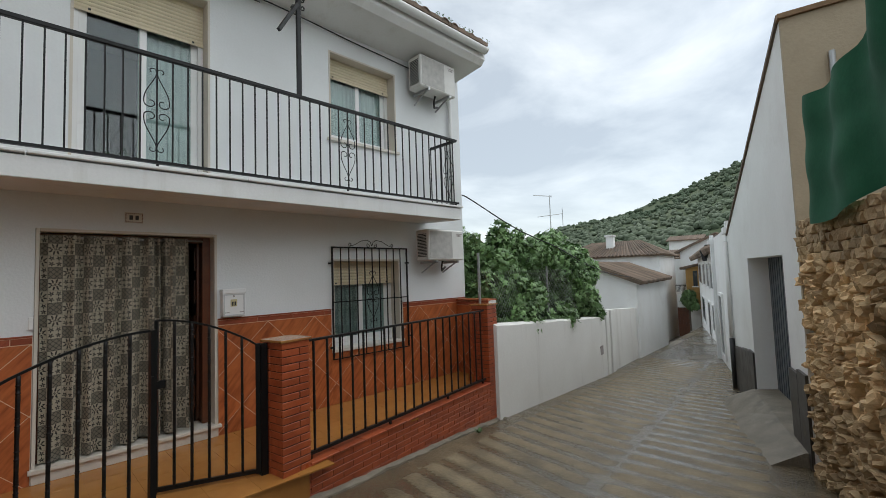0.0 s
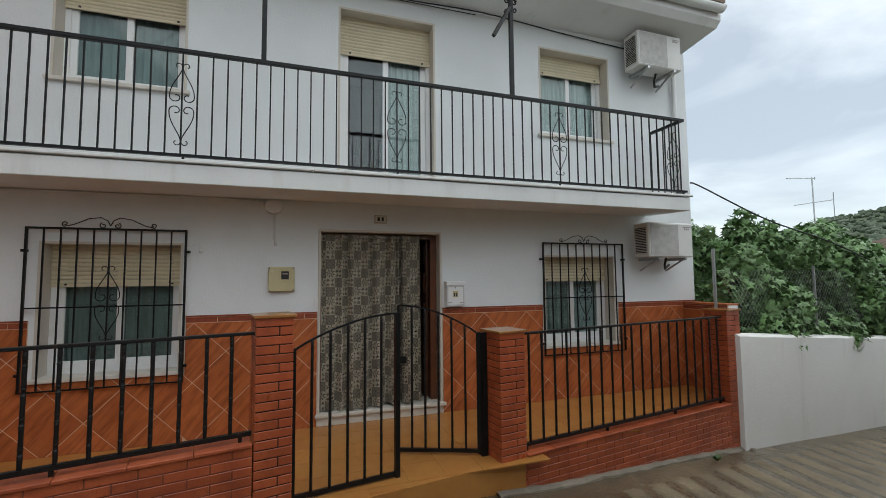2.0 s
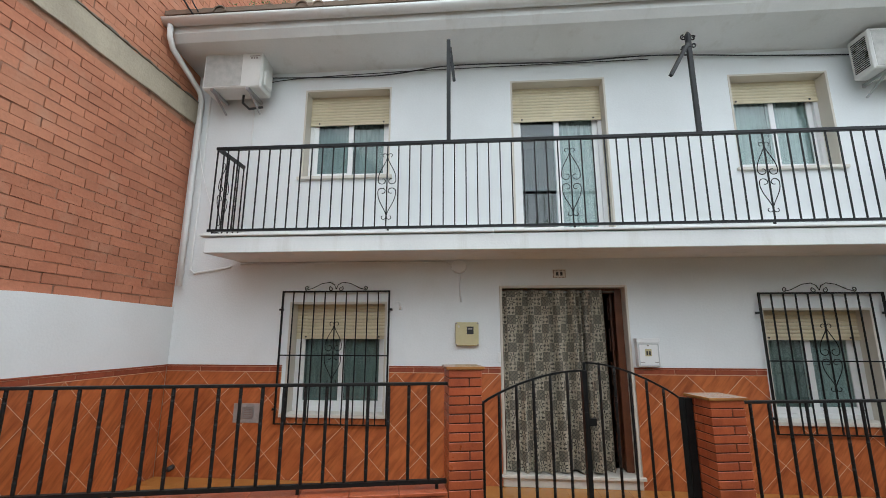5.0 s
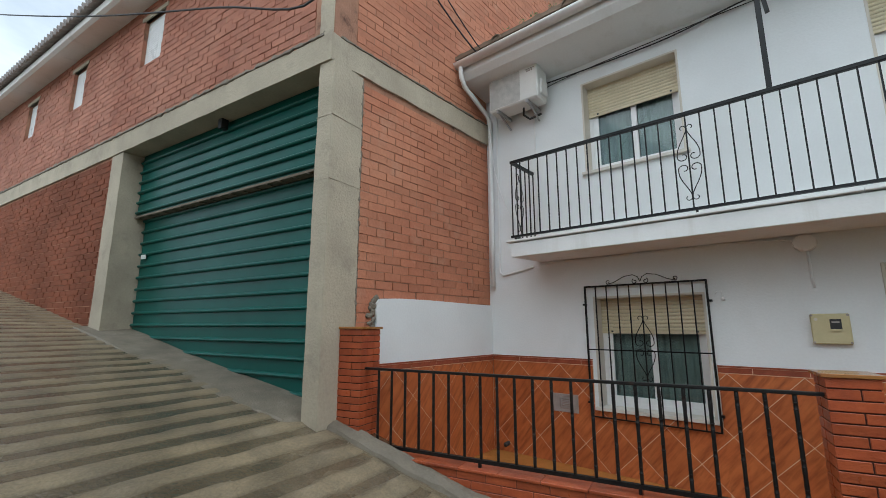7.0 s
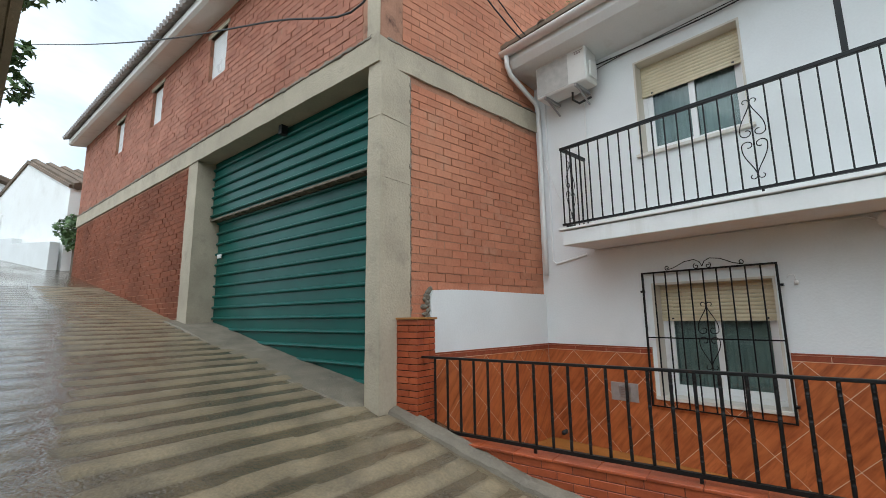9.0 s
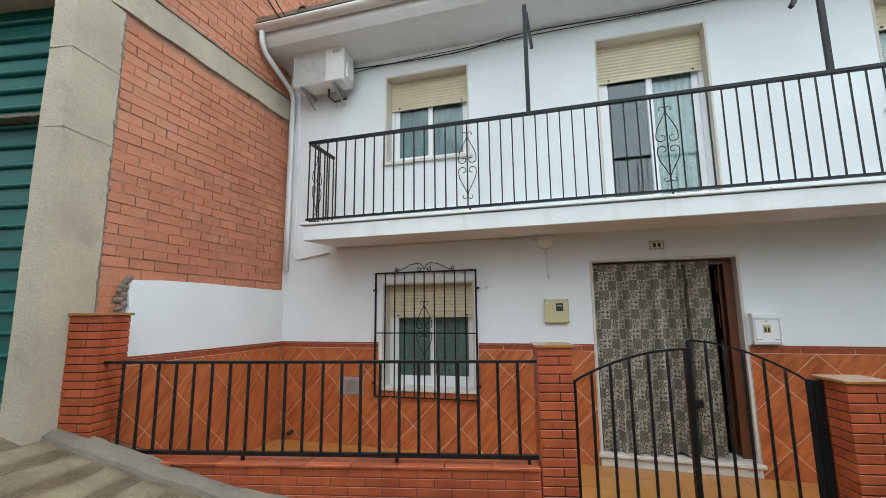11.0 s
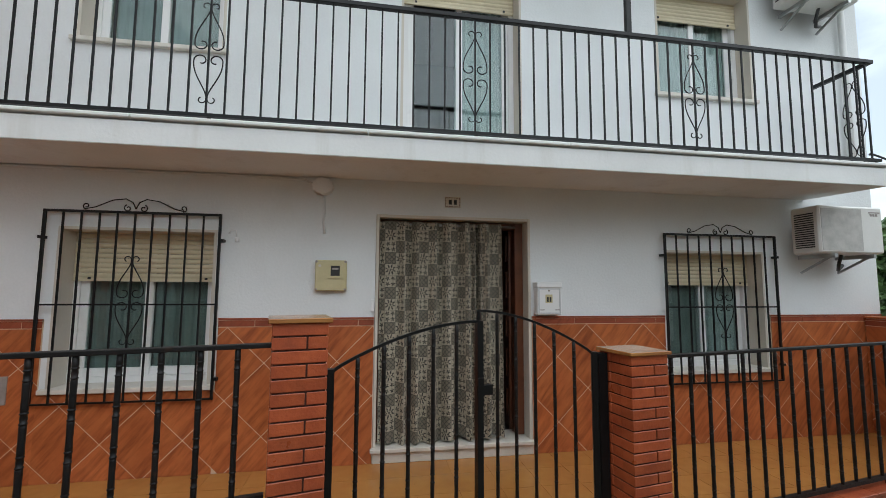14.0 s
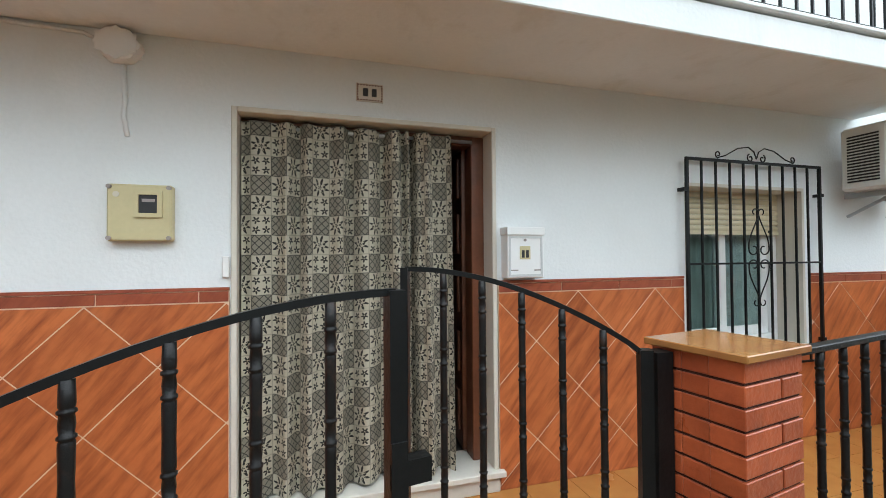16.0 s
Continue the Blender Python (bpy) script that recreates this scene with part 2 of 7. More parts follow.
def drips(m, scale):
    """Draws the stains of a material out downwards, as rain runs over an edge."""
    n, l = m.node_tree.nodes, m.node_tree.links
    for t in [q for q in n if q.type == "TEX_NOISE" and abs(q.inputs["Scale"].default_value - scale) < 1e-4]:
        src = t.inputs["Vector"].links[0].from_socket
        mp = n.new("ShaderNodeMapping")
        mp.inputs["Scale"].default_value = (1.5, 1.0, 0.14)
        l.new(src, mp.inputs["Vector"])
        l.new(mp.outputs["Vector"], t.inputs["Vector"])


drips(SLABWHITE, 2.4)
drips(PLASTER_OLD, 1.9)
MARBLE = mat("pale_marble", (0.66, 0.62, 0.55), 0.35, 0.06, 4.0, 30, 0.03)
TILE = streaked(mat("terracotta_tile", (0.50, 0.150, 0.048), 0.33, 0.10, 4.0, 26, 0.04, tint=(0.42, 0.112, 0.034), rnd=0.07), (0.19, 0.044, 0.014), 0.85)
BORDER = streaked(mat("border_tile", (0.33, 0.085, 0.040), 0.33, 0.10, 9.0, 40, 0.04, tint=(0.26, 0.06, 0.03), rnd=0.10), (0.15, 0.03, 0.014), 0.6)
GROUT = mat("pale_grout", (0.70, 0.52, 0.38), 0.9, 0.06, 6.0, 80, 0.1)
FLOORTILE = mat("ochre_floor_tile", (0.42, 0.195, 0.050), 0.22, 0.10, 2.5, 14, 0.04, tint=(0.37, 0.155, 0.040), rnd=0.03)
BRICKRED = mat("glazed_red_brick", (0.375, 0.086, 0.031), 0.32, 0.14, 6.0, 60, 0.25, tint=(0.265, 0.052, 0.020), rnd=0.15, stain=((0.12, 0.03, 0.015), 9.0, 0.4))
CAPTILE = mat("wet_cap_tile", (0.37, 0.175, 0.055), 0.13, 0.14, 5.0, 40, 0.03, tint=(0.27, 0.105, 0.040))
JOINT = mat("dark_joint", (0.065, 0.024, 0.017), 0.9, 0.1, 8.0, 80, 0.2)
REDJOINT = mat("red_joint", (0.20, 0.058, 0.031), 0.8, 0.12, 8.0, 80, 0.2)
HOLLOW = mat("hollow_clay_brick", (0.54, 0.232, 0.132), 0.85, 0.14, 1.1, 30, 0.5, tint=(0.43, 0.155, 0.085), rnd=0.10, stain=((0.55, 0.33, 0.22), 2.2, 0.55))
# Blackish patches paint in the shade of open gaps along the joints.
MORTAR = mat("rough_mortar", (0.40, 0.205, 0.130), 0.95, 0.14, 5.0, 50, 0.6, stain=((0.05, 0.024, 0.017), 5.0, 0.95))
CONCRETE = mat("cast_concrete", (0.47, 0.41, 0.308), 0.88, 0.12, 1.8, 40, 0.6, tint=(0.36, 0.31, 0.235), stain=((0.25, 0.21, 0.165), 3.2, 0.65))
WETCONC = mat("damp_mortar", (0.205, 0.175, 0.13), 0.6, 0.2, 3.0, 50, 0.7, tint=(0.13, 0.11, 0.083), stain=((0.32, 0.285, 0.23), 5.0, 0.6))
# Front face brick: base darkened for its dimmer light than the side wall; stains its own.
FRONTBRICK = mat("shaded_front_brick", (0.42, 0.180, 0.115), 0.85, 0.16, 1.2, 30, 0.5, tint=(0.32, 0.118, 0.072), rnd=0.12, stain=((0.20, 0.095, 0.07), 1.7, 0.5))
DAMPGREY = mat("damp_grey_concrete", (0.27, 0.26, 0.225), 0.5, 0.12, 2.0, 45, 0.4, tint=(0.20, 0.19, 0.165), stain=((0.34, 0.32, 0.27), 4.0, 0.4))
# Darker brick tone for the front wall below the beam.
DARKBRICK = mat("dark_clay_brick", (0.235, 0.072, 0.034), 0.8, 0.14, 0.8, 35, 0.3, tint=(0.145, 0.044, 0.021), rnd=0.10, spec=0.2)
GREENMETAL = mat("green_sheet_steel", (0.004, 0.100, 0.080), 0.36, 0.08, 1.2, 30, 0.02, tint=(0.003, 0.078, 0.063), spec=0.3, stain=((0.02, 0.06, 0.05), 2.0, 0.25))
IRON = mat("black_painted_iron", (0.007, 0.0075, 0.008), 0.42, 0.2, 8.0, 70, 0.12, spec=0.28)
IRONRUST = mat("black_iron_worn", (0.009, 0.008, 0.008), 0.48, 0.25, 9.0, 80, 0.2, spec=0.3, stain=((0.10, 0.045, 0.022), 14.0, 0.35))
PVC = mat("white_upvc", (0.80, 0.80, 0.79), 0.3, 0.02, 3.0, 60, 0.0)
SHUTTER = mat("cream_roller_shutter", (0.66, 0.58, 0.40), 0.5, 0.05, 4.0, 40, 0.03)
ACWHITE = mat("ivory_enamel", (0.70, 0.695, 0.66), 0.4, 0.04, 3.0, 50, 0.02, stain=((0.45, 0.42, 0.36), 5.0, 0.3))
ACGREY = mat("grey_grille", (0.48, 0.47, 0.44), 0.6, 0.1, 12.0, 90, 0.1)
DARKPLASTIC = mat("dark_plastic", (0.025, 0.025, 0.026), 0.5, 0.1, 10.0, 60, 0.02)
CABLEMAT = mat("black_cable", (0.02, 0.02, 0.022), 0.6, 0.1, 10.0, 60, 0.0)
METER = mat("cream_meter_box", (0.57, 0.50, 0.29), 0.45, 0.05, 5.0, 50, 0.03, tint=(0.50, 0.44, 0.25))
GREYPLATE = mat("grey_steel_plate", (0.34, 0.30, 0.28), 0.5, 0.12, 12.0, 60, 0.08)
WOOD = mat("red_brown_door_wood", (0.165, 0.056, 0.025), 0.4, 0.18, 6.0, 40, 0.08)
# Dark grey on all unseen interior surfaces deepens the dimness of the rooms.
DARKROOM = mat("dark_interior", (0.20, 0.19, 0.18), 0.9, 0.05, 2.0, 30, 0.0)
LACE = mat("white_net_curtain", (0.60, 0.64, 0.63), 0.9, 0.12, 14.0, 90, 0.1)
DRAPE = mat("grey_green_drape", (0.33, 0.37, 0.35), 0.9, 0.12, 5.0, 60, 0.1)
GLASS = glass_mat("window_glass")
STONE = mat("brown_rubble_stone", (0.56, 0.405, 0.225), 0.92, 0.16, 7.0, 45, 0.6, tint=(0.40, 0.28, 0.155), rnd=0.25)
EARTH = mat("earth_mortar", (0.24, 0.155, 0.085), 0.97, 0.15, 4.0, 40, 0.7)
TARP = mat("green_tarpaulin", (0.012, 0.105, 0.048), 0.75, 0.1, 3.0, 40, 0.1, tint=(0.010, 0.080, 0.038), spec=0.2)
BEIGE = mat("beige_render", (0.42, 0.35, 0.245), 0.92, 0.06, 1.8, 30, 0.3, stain=((0.25, 0.21, 0.16), 2.5, 0.4))
SLATE = mat("dark_stone_dado", (0.06, 0.055, 0.05), 0.5, 0.2, 4.0, 30, 0.2, stain=((0.17, 0.14, 0.09), 4.0, 0.6))
ROOFTILE = mat("old_clay_roof_tile", (0.20, 0.14, 0.10), 0.9, 0.15, 2.0, 40, 0.3, tint=(0.13, 0.105, 0.08), rnd=0.25)
LEAF = mat("fig_leaf", (0.145, 0.240, 0.090), 0.45, 0.2, 3.0, 40, 0.05, tint=(0.090, 0.160, 0.062), rnd=0.35, spec=0.35)
BARK = mat("grey_bark", (0.16, 0.13, 0.10), 0.95, 0.15, 12.0, 60, 0.5)
GRASS = mat("hill_grass", (0.100, 0.125, 0.062), 0.95, 0.2, 0.03, 0.3, 0.0, tint=(0.060, 0.090, 0.045))
# Foliage colour lifted and blued slightly to stand in for distance haze.
OLIVE = mat("olive_foliage", (0.145, 0.180, 0.118), 0.9, 0.12, 0.02, 0.8, 0.0, tint=(0.060, 0.100, 0.052), rnd=0.15)
GALV = mat("galvanised_steel", (0.42, 0.43, 0.43), 0.35, 0.06, 5.0, 40, 0.02, metal=0.8)
BLUEPLASTIC = mat("blue_plastic", (0.012, 0.07, 0.11), 0.4, 0.08, 5.0, 40, 0.0)
WOODGREY = mat("weathered_board", (0.20, 0.165, 0.12), 0.85, 0.15, 4.0, 50, 0.2)
STEELBLUE = mat("grey_blue_steel", (0.085, 0.10, 0.115), 0.45, 0.08, 2.0, 40, 0.03)
GREYRIM = mat("grey_enamel_rim", (0.55, 0.56, 0.56), 0.4, 0.04, 4.0, 50, 0.0)


# ---- ground: one sheet, a sloping ribbed concrete street ----
PROFILE = [(-1500, 9.0), (-60, 9.0), (-40, 6.6), (-17, 2.87), (-8.8, 1.48), (-4.05, 0.66), (-2.4, 0.19), (0, -0.17), (2.5, -0.46), (4.4, -0.59), (5.64, -0.70), (12, -1.28), (17.5, -1.62), (23.4, -2.05), (36, -2.85), (46, -3.4), (70, -5.0), (1500, -5.0)]


def street_z(s):
    return float(np.interp(s, [p[0] for p in PROFILE], [p[1] for p in PROFILE]))


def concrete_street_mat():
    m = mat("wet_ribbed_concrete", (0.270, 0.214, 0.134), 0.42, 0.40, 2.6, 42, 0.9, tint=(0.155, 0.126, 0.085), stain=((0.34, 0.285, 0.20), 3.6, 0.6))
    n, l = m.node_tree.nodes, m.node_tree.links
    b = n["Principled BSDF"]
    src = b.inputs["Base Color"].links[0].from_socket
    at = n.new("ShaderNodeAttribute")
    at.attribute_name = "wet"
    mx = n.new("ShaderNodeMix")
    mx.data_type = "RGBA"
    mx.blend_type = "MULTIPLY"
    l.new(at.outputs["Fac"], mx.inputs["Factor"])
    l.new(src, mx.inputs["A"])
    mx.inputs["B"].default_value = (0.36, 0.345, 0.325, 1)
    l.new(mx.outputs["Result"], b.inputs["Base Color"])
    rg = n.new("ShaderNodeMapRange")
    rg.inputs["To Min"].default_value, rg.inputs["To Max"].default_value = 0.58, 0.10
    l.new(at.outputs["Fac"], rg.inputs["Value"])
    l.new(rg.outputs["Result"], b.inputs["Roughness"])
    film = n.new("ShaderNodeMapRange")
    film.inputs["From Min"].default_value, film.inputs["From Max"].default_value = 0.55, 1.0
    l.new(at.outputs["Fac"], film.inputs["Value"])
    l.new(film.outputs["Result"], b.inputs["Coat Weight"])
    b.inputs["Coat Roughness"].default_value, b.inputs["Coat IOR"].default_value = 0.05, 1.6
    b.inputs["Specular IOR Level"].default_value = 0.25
    # ripples of the water film and coarse trowel marks
    geo, rip, bp = n.new("ShaderNodeNewGeometry"), n.new("ShaderNodeTexNoise"), n.new("ShaderNodeBump")
    mp2 = n.new("ShaderNodeMapping")
    mp2.inputs["Rotation"].default_value = (0, 0, radians(-9.3))
    mp2.inputs["Scale"].default_value = (7.0, 2.2, 1.0)
    l.new(geo.outputs["Position"], mp2.inputs["Vector"])
    l.new(mp2.outputs["Vector"], rip.inputs["Vector"])
    rip.inputs["Scale"].default_value, rip.inputs["Detail"].default_value, rip.inputs["Roughness"].default_value = 1.3, 6, 0.6
    bp.inputs["Strength"].default_value, bp.inputs["Distance"].default_value = 0.35, 0.02
    l.new(rip.outputs["Fac"], bp.inputs["Height"])
    l.new(b.inputs["Normal"].links[0].from_socket, bp.inputs["Normal"])
    l.new(bp.outputs["Normal"], b.inputs["Normal"])
    l.new(bp.outputs["Normal"], b.inputs["Coat Normal"])
    return m


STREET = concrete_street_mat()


def build_ground():
    ss = [-1500, -400, -120, -60, -50] + list(np.arange(-45, -14, 0.5)) + list(np.arange(-14, 16, 0.03)) + list(np.arange(16, 75, 0.5)) + [90, 140, 400, 1500]
    vs = [-900, -200, -60, -20, -9, -6.5, -5, -4.2, -3.8, -3.45, -3.36] + [-3.3 + 0.1 * i for i in range(27)] + [-0.62, -0.52, -0.44, -0.36, -0.30, -0.1, 0.06, 0.16, 0.5, 3, 10, 30, 80, 300, 900]
    pos, wet = [], []
    for s in ss:
        z0 = street_z(s)
        for v in vs:
            z, w = z0, 0.55
            edge = 0.06 * noise.noise((s * 3.1, v * 5, 2))
            if v > 0.1:
                z -= 1.3
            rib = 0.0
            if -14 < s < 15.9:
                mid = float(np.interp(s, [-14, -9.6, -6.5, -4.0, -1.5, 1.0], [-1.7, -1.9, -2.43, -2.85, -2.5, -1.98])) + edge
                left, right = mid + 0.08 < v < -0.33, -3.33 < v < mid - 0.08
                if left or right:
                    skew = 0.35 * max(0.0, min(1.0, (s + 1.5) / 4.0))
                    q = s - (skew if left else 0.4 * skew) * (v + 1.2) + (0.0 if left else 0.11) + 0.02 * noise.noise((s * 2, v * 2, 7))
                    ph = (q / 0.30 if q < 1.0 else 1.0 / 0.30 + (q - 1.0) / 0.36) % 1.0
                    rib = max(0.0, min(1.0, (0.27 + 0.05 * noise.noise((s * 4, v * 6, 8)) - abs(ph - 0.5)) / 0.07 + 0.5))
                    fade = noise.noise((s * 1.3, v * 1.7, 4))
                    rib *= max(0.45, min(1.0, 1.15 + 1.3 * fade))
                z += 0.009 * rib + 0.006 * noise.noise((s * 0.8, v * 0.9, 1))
            # Rib height drives this value: grooves are coloured darker and glossier than rib tops.
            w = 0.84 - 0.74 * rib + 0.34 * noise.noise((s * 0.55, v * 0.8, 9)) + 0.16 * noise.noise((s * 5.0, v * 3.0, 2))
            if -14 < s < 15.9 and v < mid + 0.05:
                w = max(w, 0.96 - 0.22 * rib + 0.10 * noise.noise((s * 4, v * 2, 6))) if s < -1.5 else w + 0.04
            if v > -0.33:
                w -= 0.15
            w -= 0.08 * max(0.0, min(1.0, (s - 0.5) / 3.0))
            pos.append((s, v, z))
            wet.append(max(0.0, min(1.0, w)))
    k = len(vs)
    faces = [(i * k + j, i * k + j + 1, (i + 1) * k + j + 1, (i + 1) * k + j) for i in range(len(ss) - 1) for j in range(k - 1)]
    me = bpy.data.meshes.new("ground")
    me.from_pydata(pos, [], [f[::-1] for f in faces])
    me.update()
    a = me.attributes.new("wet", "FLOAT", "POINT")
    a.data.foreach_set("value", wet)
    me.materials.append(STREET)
    for p in me.polygons:
        p.use_smooth = True
    ob = new("ground", me)
    ob.matrix_basis = street_m()
    tagged(ob, "wet ribbed concrete street sloping down between village houses", "street", kind="structure")


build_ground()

# ---- the white house ----
HX0, HX1 = -4.15, 5.66
TOPZ = 5.16
WIN_UP = [(-2.57, -1.40, 3.52, 4.81), (2.98, 4.15, 3.49, 4.78)]
BDOOR = (0.22, 1.42, 2.66, 4.82)
WIN_LO = [(-2.58, -1.38, 0.56, 1.90), (2.98, 4.14, 0.56, 1.81)]
DOOR = (0.0, 1.50, 0.0, 2.10)
house = thing("house", "two-storey white plastered village house with balcony and orange tiled dado", "house")


def build_house_shell():
    bm = bmesh.new()
    wall_grid(bm, HX0, HX1, -1.6, TOPZ + 0.35, 0.0, 0.28, [*WIN_UP, BDOOR, *WIN_LO, (0.0, 1.50, -0.10, 2.10)])
    part("front_wall", bm, PLASTER, house, "white painted plaster wall with faint stains")
    bm = bmesh.new()
    box(bm, HX1 - 0.28, HX1, 0.28, 8.0, -1.6, TOPZ + 0.35)
    part("side_wall", bm, PLASTER, house)
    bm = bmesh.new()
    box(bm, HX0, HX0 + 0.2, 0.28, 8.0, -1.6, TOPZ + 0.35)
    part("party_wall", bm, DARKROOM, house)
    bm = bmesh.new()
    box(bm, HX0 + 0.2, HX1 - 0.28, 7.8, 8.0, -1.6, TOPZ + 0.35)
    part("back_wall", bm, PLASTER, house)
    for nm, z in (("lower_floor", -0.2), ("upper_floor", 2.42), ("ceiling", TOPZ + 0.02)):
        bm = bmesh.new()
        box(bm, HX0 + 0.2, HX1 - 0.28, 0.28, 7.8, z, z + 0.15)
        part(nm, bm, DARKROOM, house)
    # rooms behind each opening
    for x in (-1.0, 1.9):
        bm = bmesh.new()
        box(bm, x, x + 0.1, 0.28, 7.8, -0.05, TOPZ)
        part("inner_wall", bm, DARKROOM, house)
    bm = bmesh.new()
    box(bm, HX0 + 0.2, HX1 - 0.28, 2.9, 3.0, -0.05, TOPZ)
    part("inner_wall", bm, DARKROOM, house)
    # soffit under the eave, with a rounded fascia
    bm = bmesh.new()
    prism(bm, [(0.0, TOPZ - 0.06), (-0.62, TOPZ + 0.02), (-0.70, TOPZ + 0.10), (-0.70, TOPZ + 0.22), (0.0, TOPZ + 0.36)], 5.62 - HX0, "yz", HX0)
    part("eave", bm, SLABWHITE, house, "white plastered eave soffit")
    # gutter: a half round channel with end caps
    bm = bmesh.new()
    prof = [(-0.77 + 0.075 * math.cos(a), TOPZ + 0.24 + 0.075 * math.sin(a)) for a in np.linspace(math.pi, 2 * math.pi, 9)]
    prof += [(-0.77 + 0.062 * math.cos(a), TOPZ + 0.24 + 0.062 * math.sin(a)) for a in np.linspace(2 * math.pi, math.pi, 9)]
    prism(bm, prof, 5.60 - HX0, "yz", HX0 - 0.05)
    for x in (HX0 - 0.06, 5.55):
        prism(bm, [(-0.77 + 0.078 * math.cos(a), TOPZ + 0.24 + 0.078 * math.sin(a)) for a in np.linspace(math.pi, 2 * math.pi, 9)], 0.02, "yz", x)
    part("gutter", bm, SLABWHITE, house, "grey-white painted half-round gutter", smooth=True)
    for pts in ([(HX0 + 0.08, -0.77, TOPZ + 0.18), (HX0 + 0.08, -0.76, TOPZ + 0.02), (HX0 + 0.08, -0.68, TOPZ - 0.10), (HX0 + 0.10, -0.12, TOPZ - 0.36), (HX0 + 0.10, -0.06, TOPZ - 0.46), (HX0 + 0.10, -0.06, 2.9), (HX0 + 0.10, -0.06, 2.12)],
                [(5.36, -0.06, TOPZ - 0.03), (5.36, -0.06, 4.0), (5.36, -0.06, 2.62)]):
        bm = bmesh.new()
        tube(bm, pts, 0.035, 10)
        part("downpipe", bm, SLABWHITE, house, "white painted downpipe", smooth=True)
    # thin conduits beside the left downpipe
    bm = bmesh.new()
    tube(bm, [(HX0 + 0.20, -0.02, 4.9), (HX0 + 0.20, -0.02, 2.33), (HX0 + 0.26, -0.02, 2.28), (-3.4, -0.02, 2.36)], 0.016, 6)
    part("conduit", bm, SLABWHITE, house)
    bm = bmesh.new()
    tube(bm, [(-3.3, -0.015, 4.66), (-3.3, -0.015, 2.62)], 0.012, 6)
    part("conduit", bm, SLABWHITE, house)
    # roof slope
    bm = bmesh.new()
    prism(bm, [(-0.80, TOPZ + 0.30), (-0.80, TOPZ + 0.36), (4.0, TOPZ + 2.0), (4.0, TOPZ + 1.9)], 5.6 - HX0, "yz", HX0)
    roof = part("roof", bm, ROOFTILE, house, "weathered clay tile roof with moss along its edge")
    bm = bmesh.new()
    prism(bm, [(4.0, TOPZ + 2.0), (4.0, TOPZ + 1.9), (8.6, TOPZ + 0.3), (8.6, TOPZ + 0.4)], HX1 + 0.2 - HX0, "yz", HX0)
    part("roof_back", bm, ROOFTILE, house)
    bm = bmesh.new()
    prism(bm, [(0.28, TOPZ + 0.35), (4.0, TOPZ + 1.9), (8.0, TOPZ + 0.35)], 0.28, "yz", HX1 - 0.28)
    part("gable", bm, PLASTER, house)
    # barrel tile ends along the eave
    bm = bmesh.new()
    arc = [(0.085 * math.cos(a), 0.07 * math.sin(a)) for a in np.linspace(0, math.pi, 7)] + [(0.068 * math.cos(a), 0.055 * math.sin(a)) for a in np.linspace(math.pi, 0, 7)]
    lo = [bm.verts.new((x, 0, z)) for x, z in arc]
    hi = [bm.verts.new((x * 0.85, 0.48, z * 0.85 + 0.165)) for x, z in arc]
    for i in range(14):
        bm.faces.new((lo[i], lo[(i + 1) % 14], hi[(i + 1) % 14], hi[i]))
    bm.faces.new(lo)
    me = mesh_of(bm, "roof_tile", ROOFTILE)
    random.seed(5)
    x = HX0 + 0.1
    while x < 5.5:
        share("roof_tile", me, roof, pose(x, -0.80 + random.uniform(-0.02, 0.02), TOPZ + 0.31, 0, 0, random.uniform(-2, 2)))
        x += 0.21
    # moss clumps on the tiles
    bm = bmesh.new()
    for _ in range(70):
        cx = random.uniform(HX0 + 0.2, HX1)
        r = random.uniform(0.02, 0.05)
        for _ in range(9):
            d = Vector((random.gauss(0, 1), random.gauss(0, 1), abs(random.gauss(0, 1)))).normalized() * r * random.uniform(0.6, 1.6)
            a = Vector((random.gauss(0, 1), random.gauss(0, 1), random.gauss(0, 1))).normalized() * r * 0.6
            p = Vector((cx, -0.78, TOPZ + 0.39))
            bm.faces.new([bm.verts.new(p + d), bm.verts.new(p + d + a), bm.verts.new(p + d * 0.4 - a * 0.5)])
    ob = part("moss", bm, LEAF, roof, "small weeds growing on the tiles")
    ob["kind"] = "stuff"
    # balcony slab with a thin projecting lip
    bm = bmesh.new()
    prism(bm, [(0.0, 2.42), (-0.80, 2.39), (-0.80, 2.565), (0.0, 2.60)], 4.74 + 3.28, "yz", -3.28)
    part("balcony_slab", bm, SLABWHITE, house, "white painted balcony slab", bevel=0.006)
    bm = bmesh.new()
    box(bm, 0, 8.12 / 5 - 0.005, -0.825, -0.0, 2.578, 2.605)
    nosing = mesh_of(bm, "balcony_nosing", SLABWHITE, bevel=0.006)
    for i in range(5):
        share("balcony_nosing", nosing, house, pose(-3.33 + i * 8.12 / 5, 0, 0))


build_house_shell()


def roller(bm, x0, x1, z0, z1, y):
    """Curved slats of a roller shutter, from z1 down to z0."""
    h = 0.043
    prof = []
    z = z0
    while z < z1 - 0.005:
        k = min(h, z1 - z)
        prof += [(y - 0.001, z), (y - 0.007, z + k * 0.25), (y - 0.009, z + k * 0.5), (y - 0.005, z + k - 0.004)]
        z += h
    prism(bm, prof + [(y + 0.008, z1), (y + 0.008, z0)], x1 - x0, "yz", x0)


WCOUNT = []


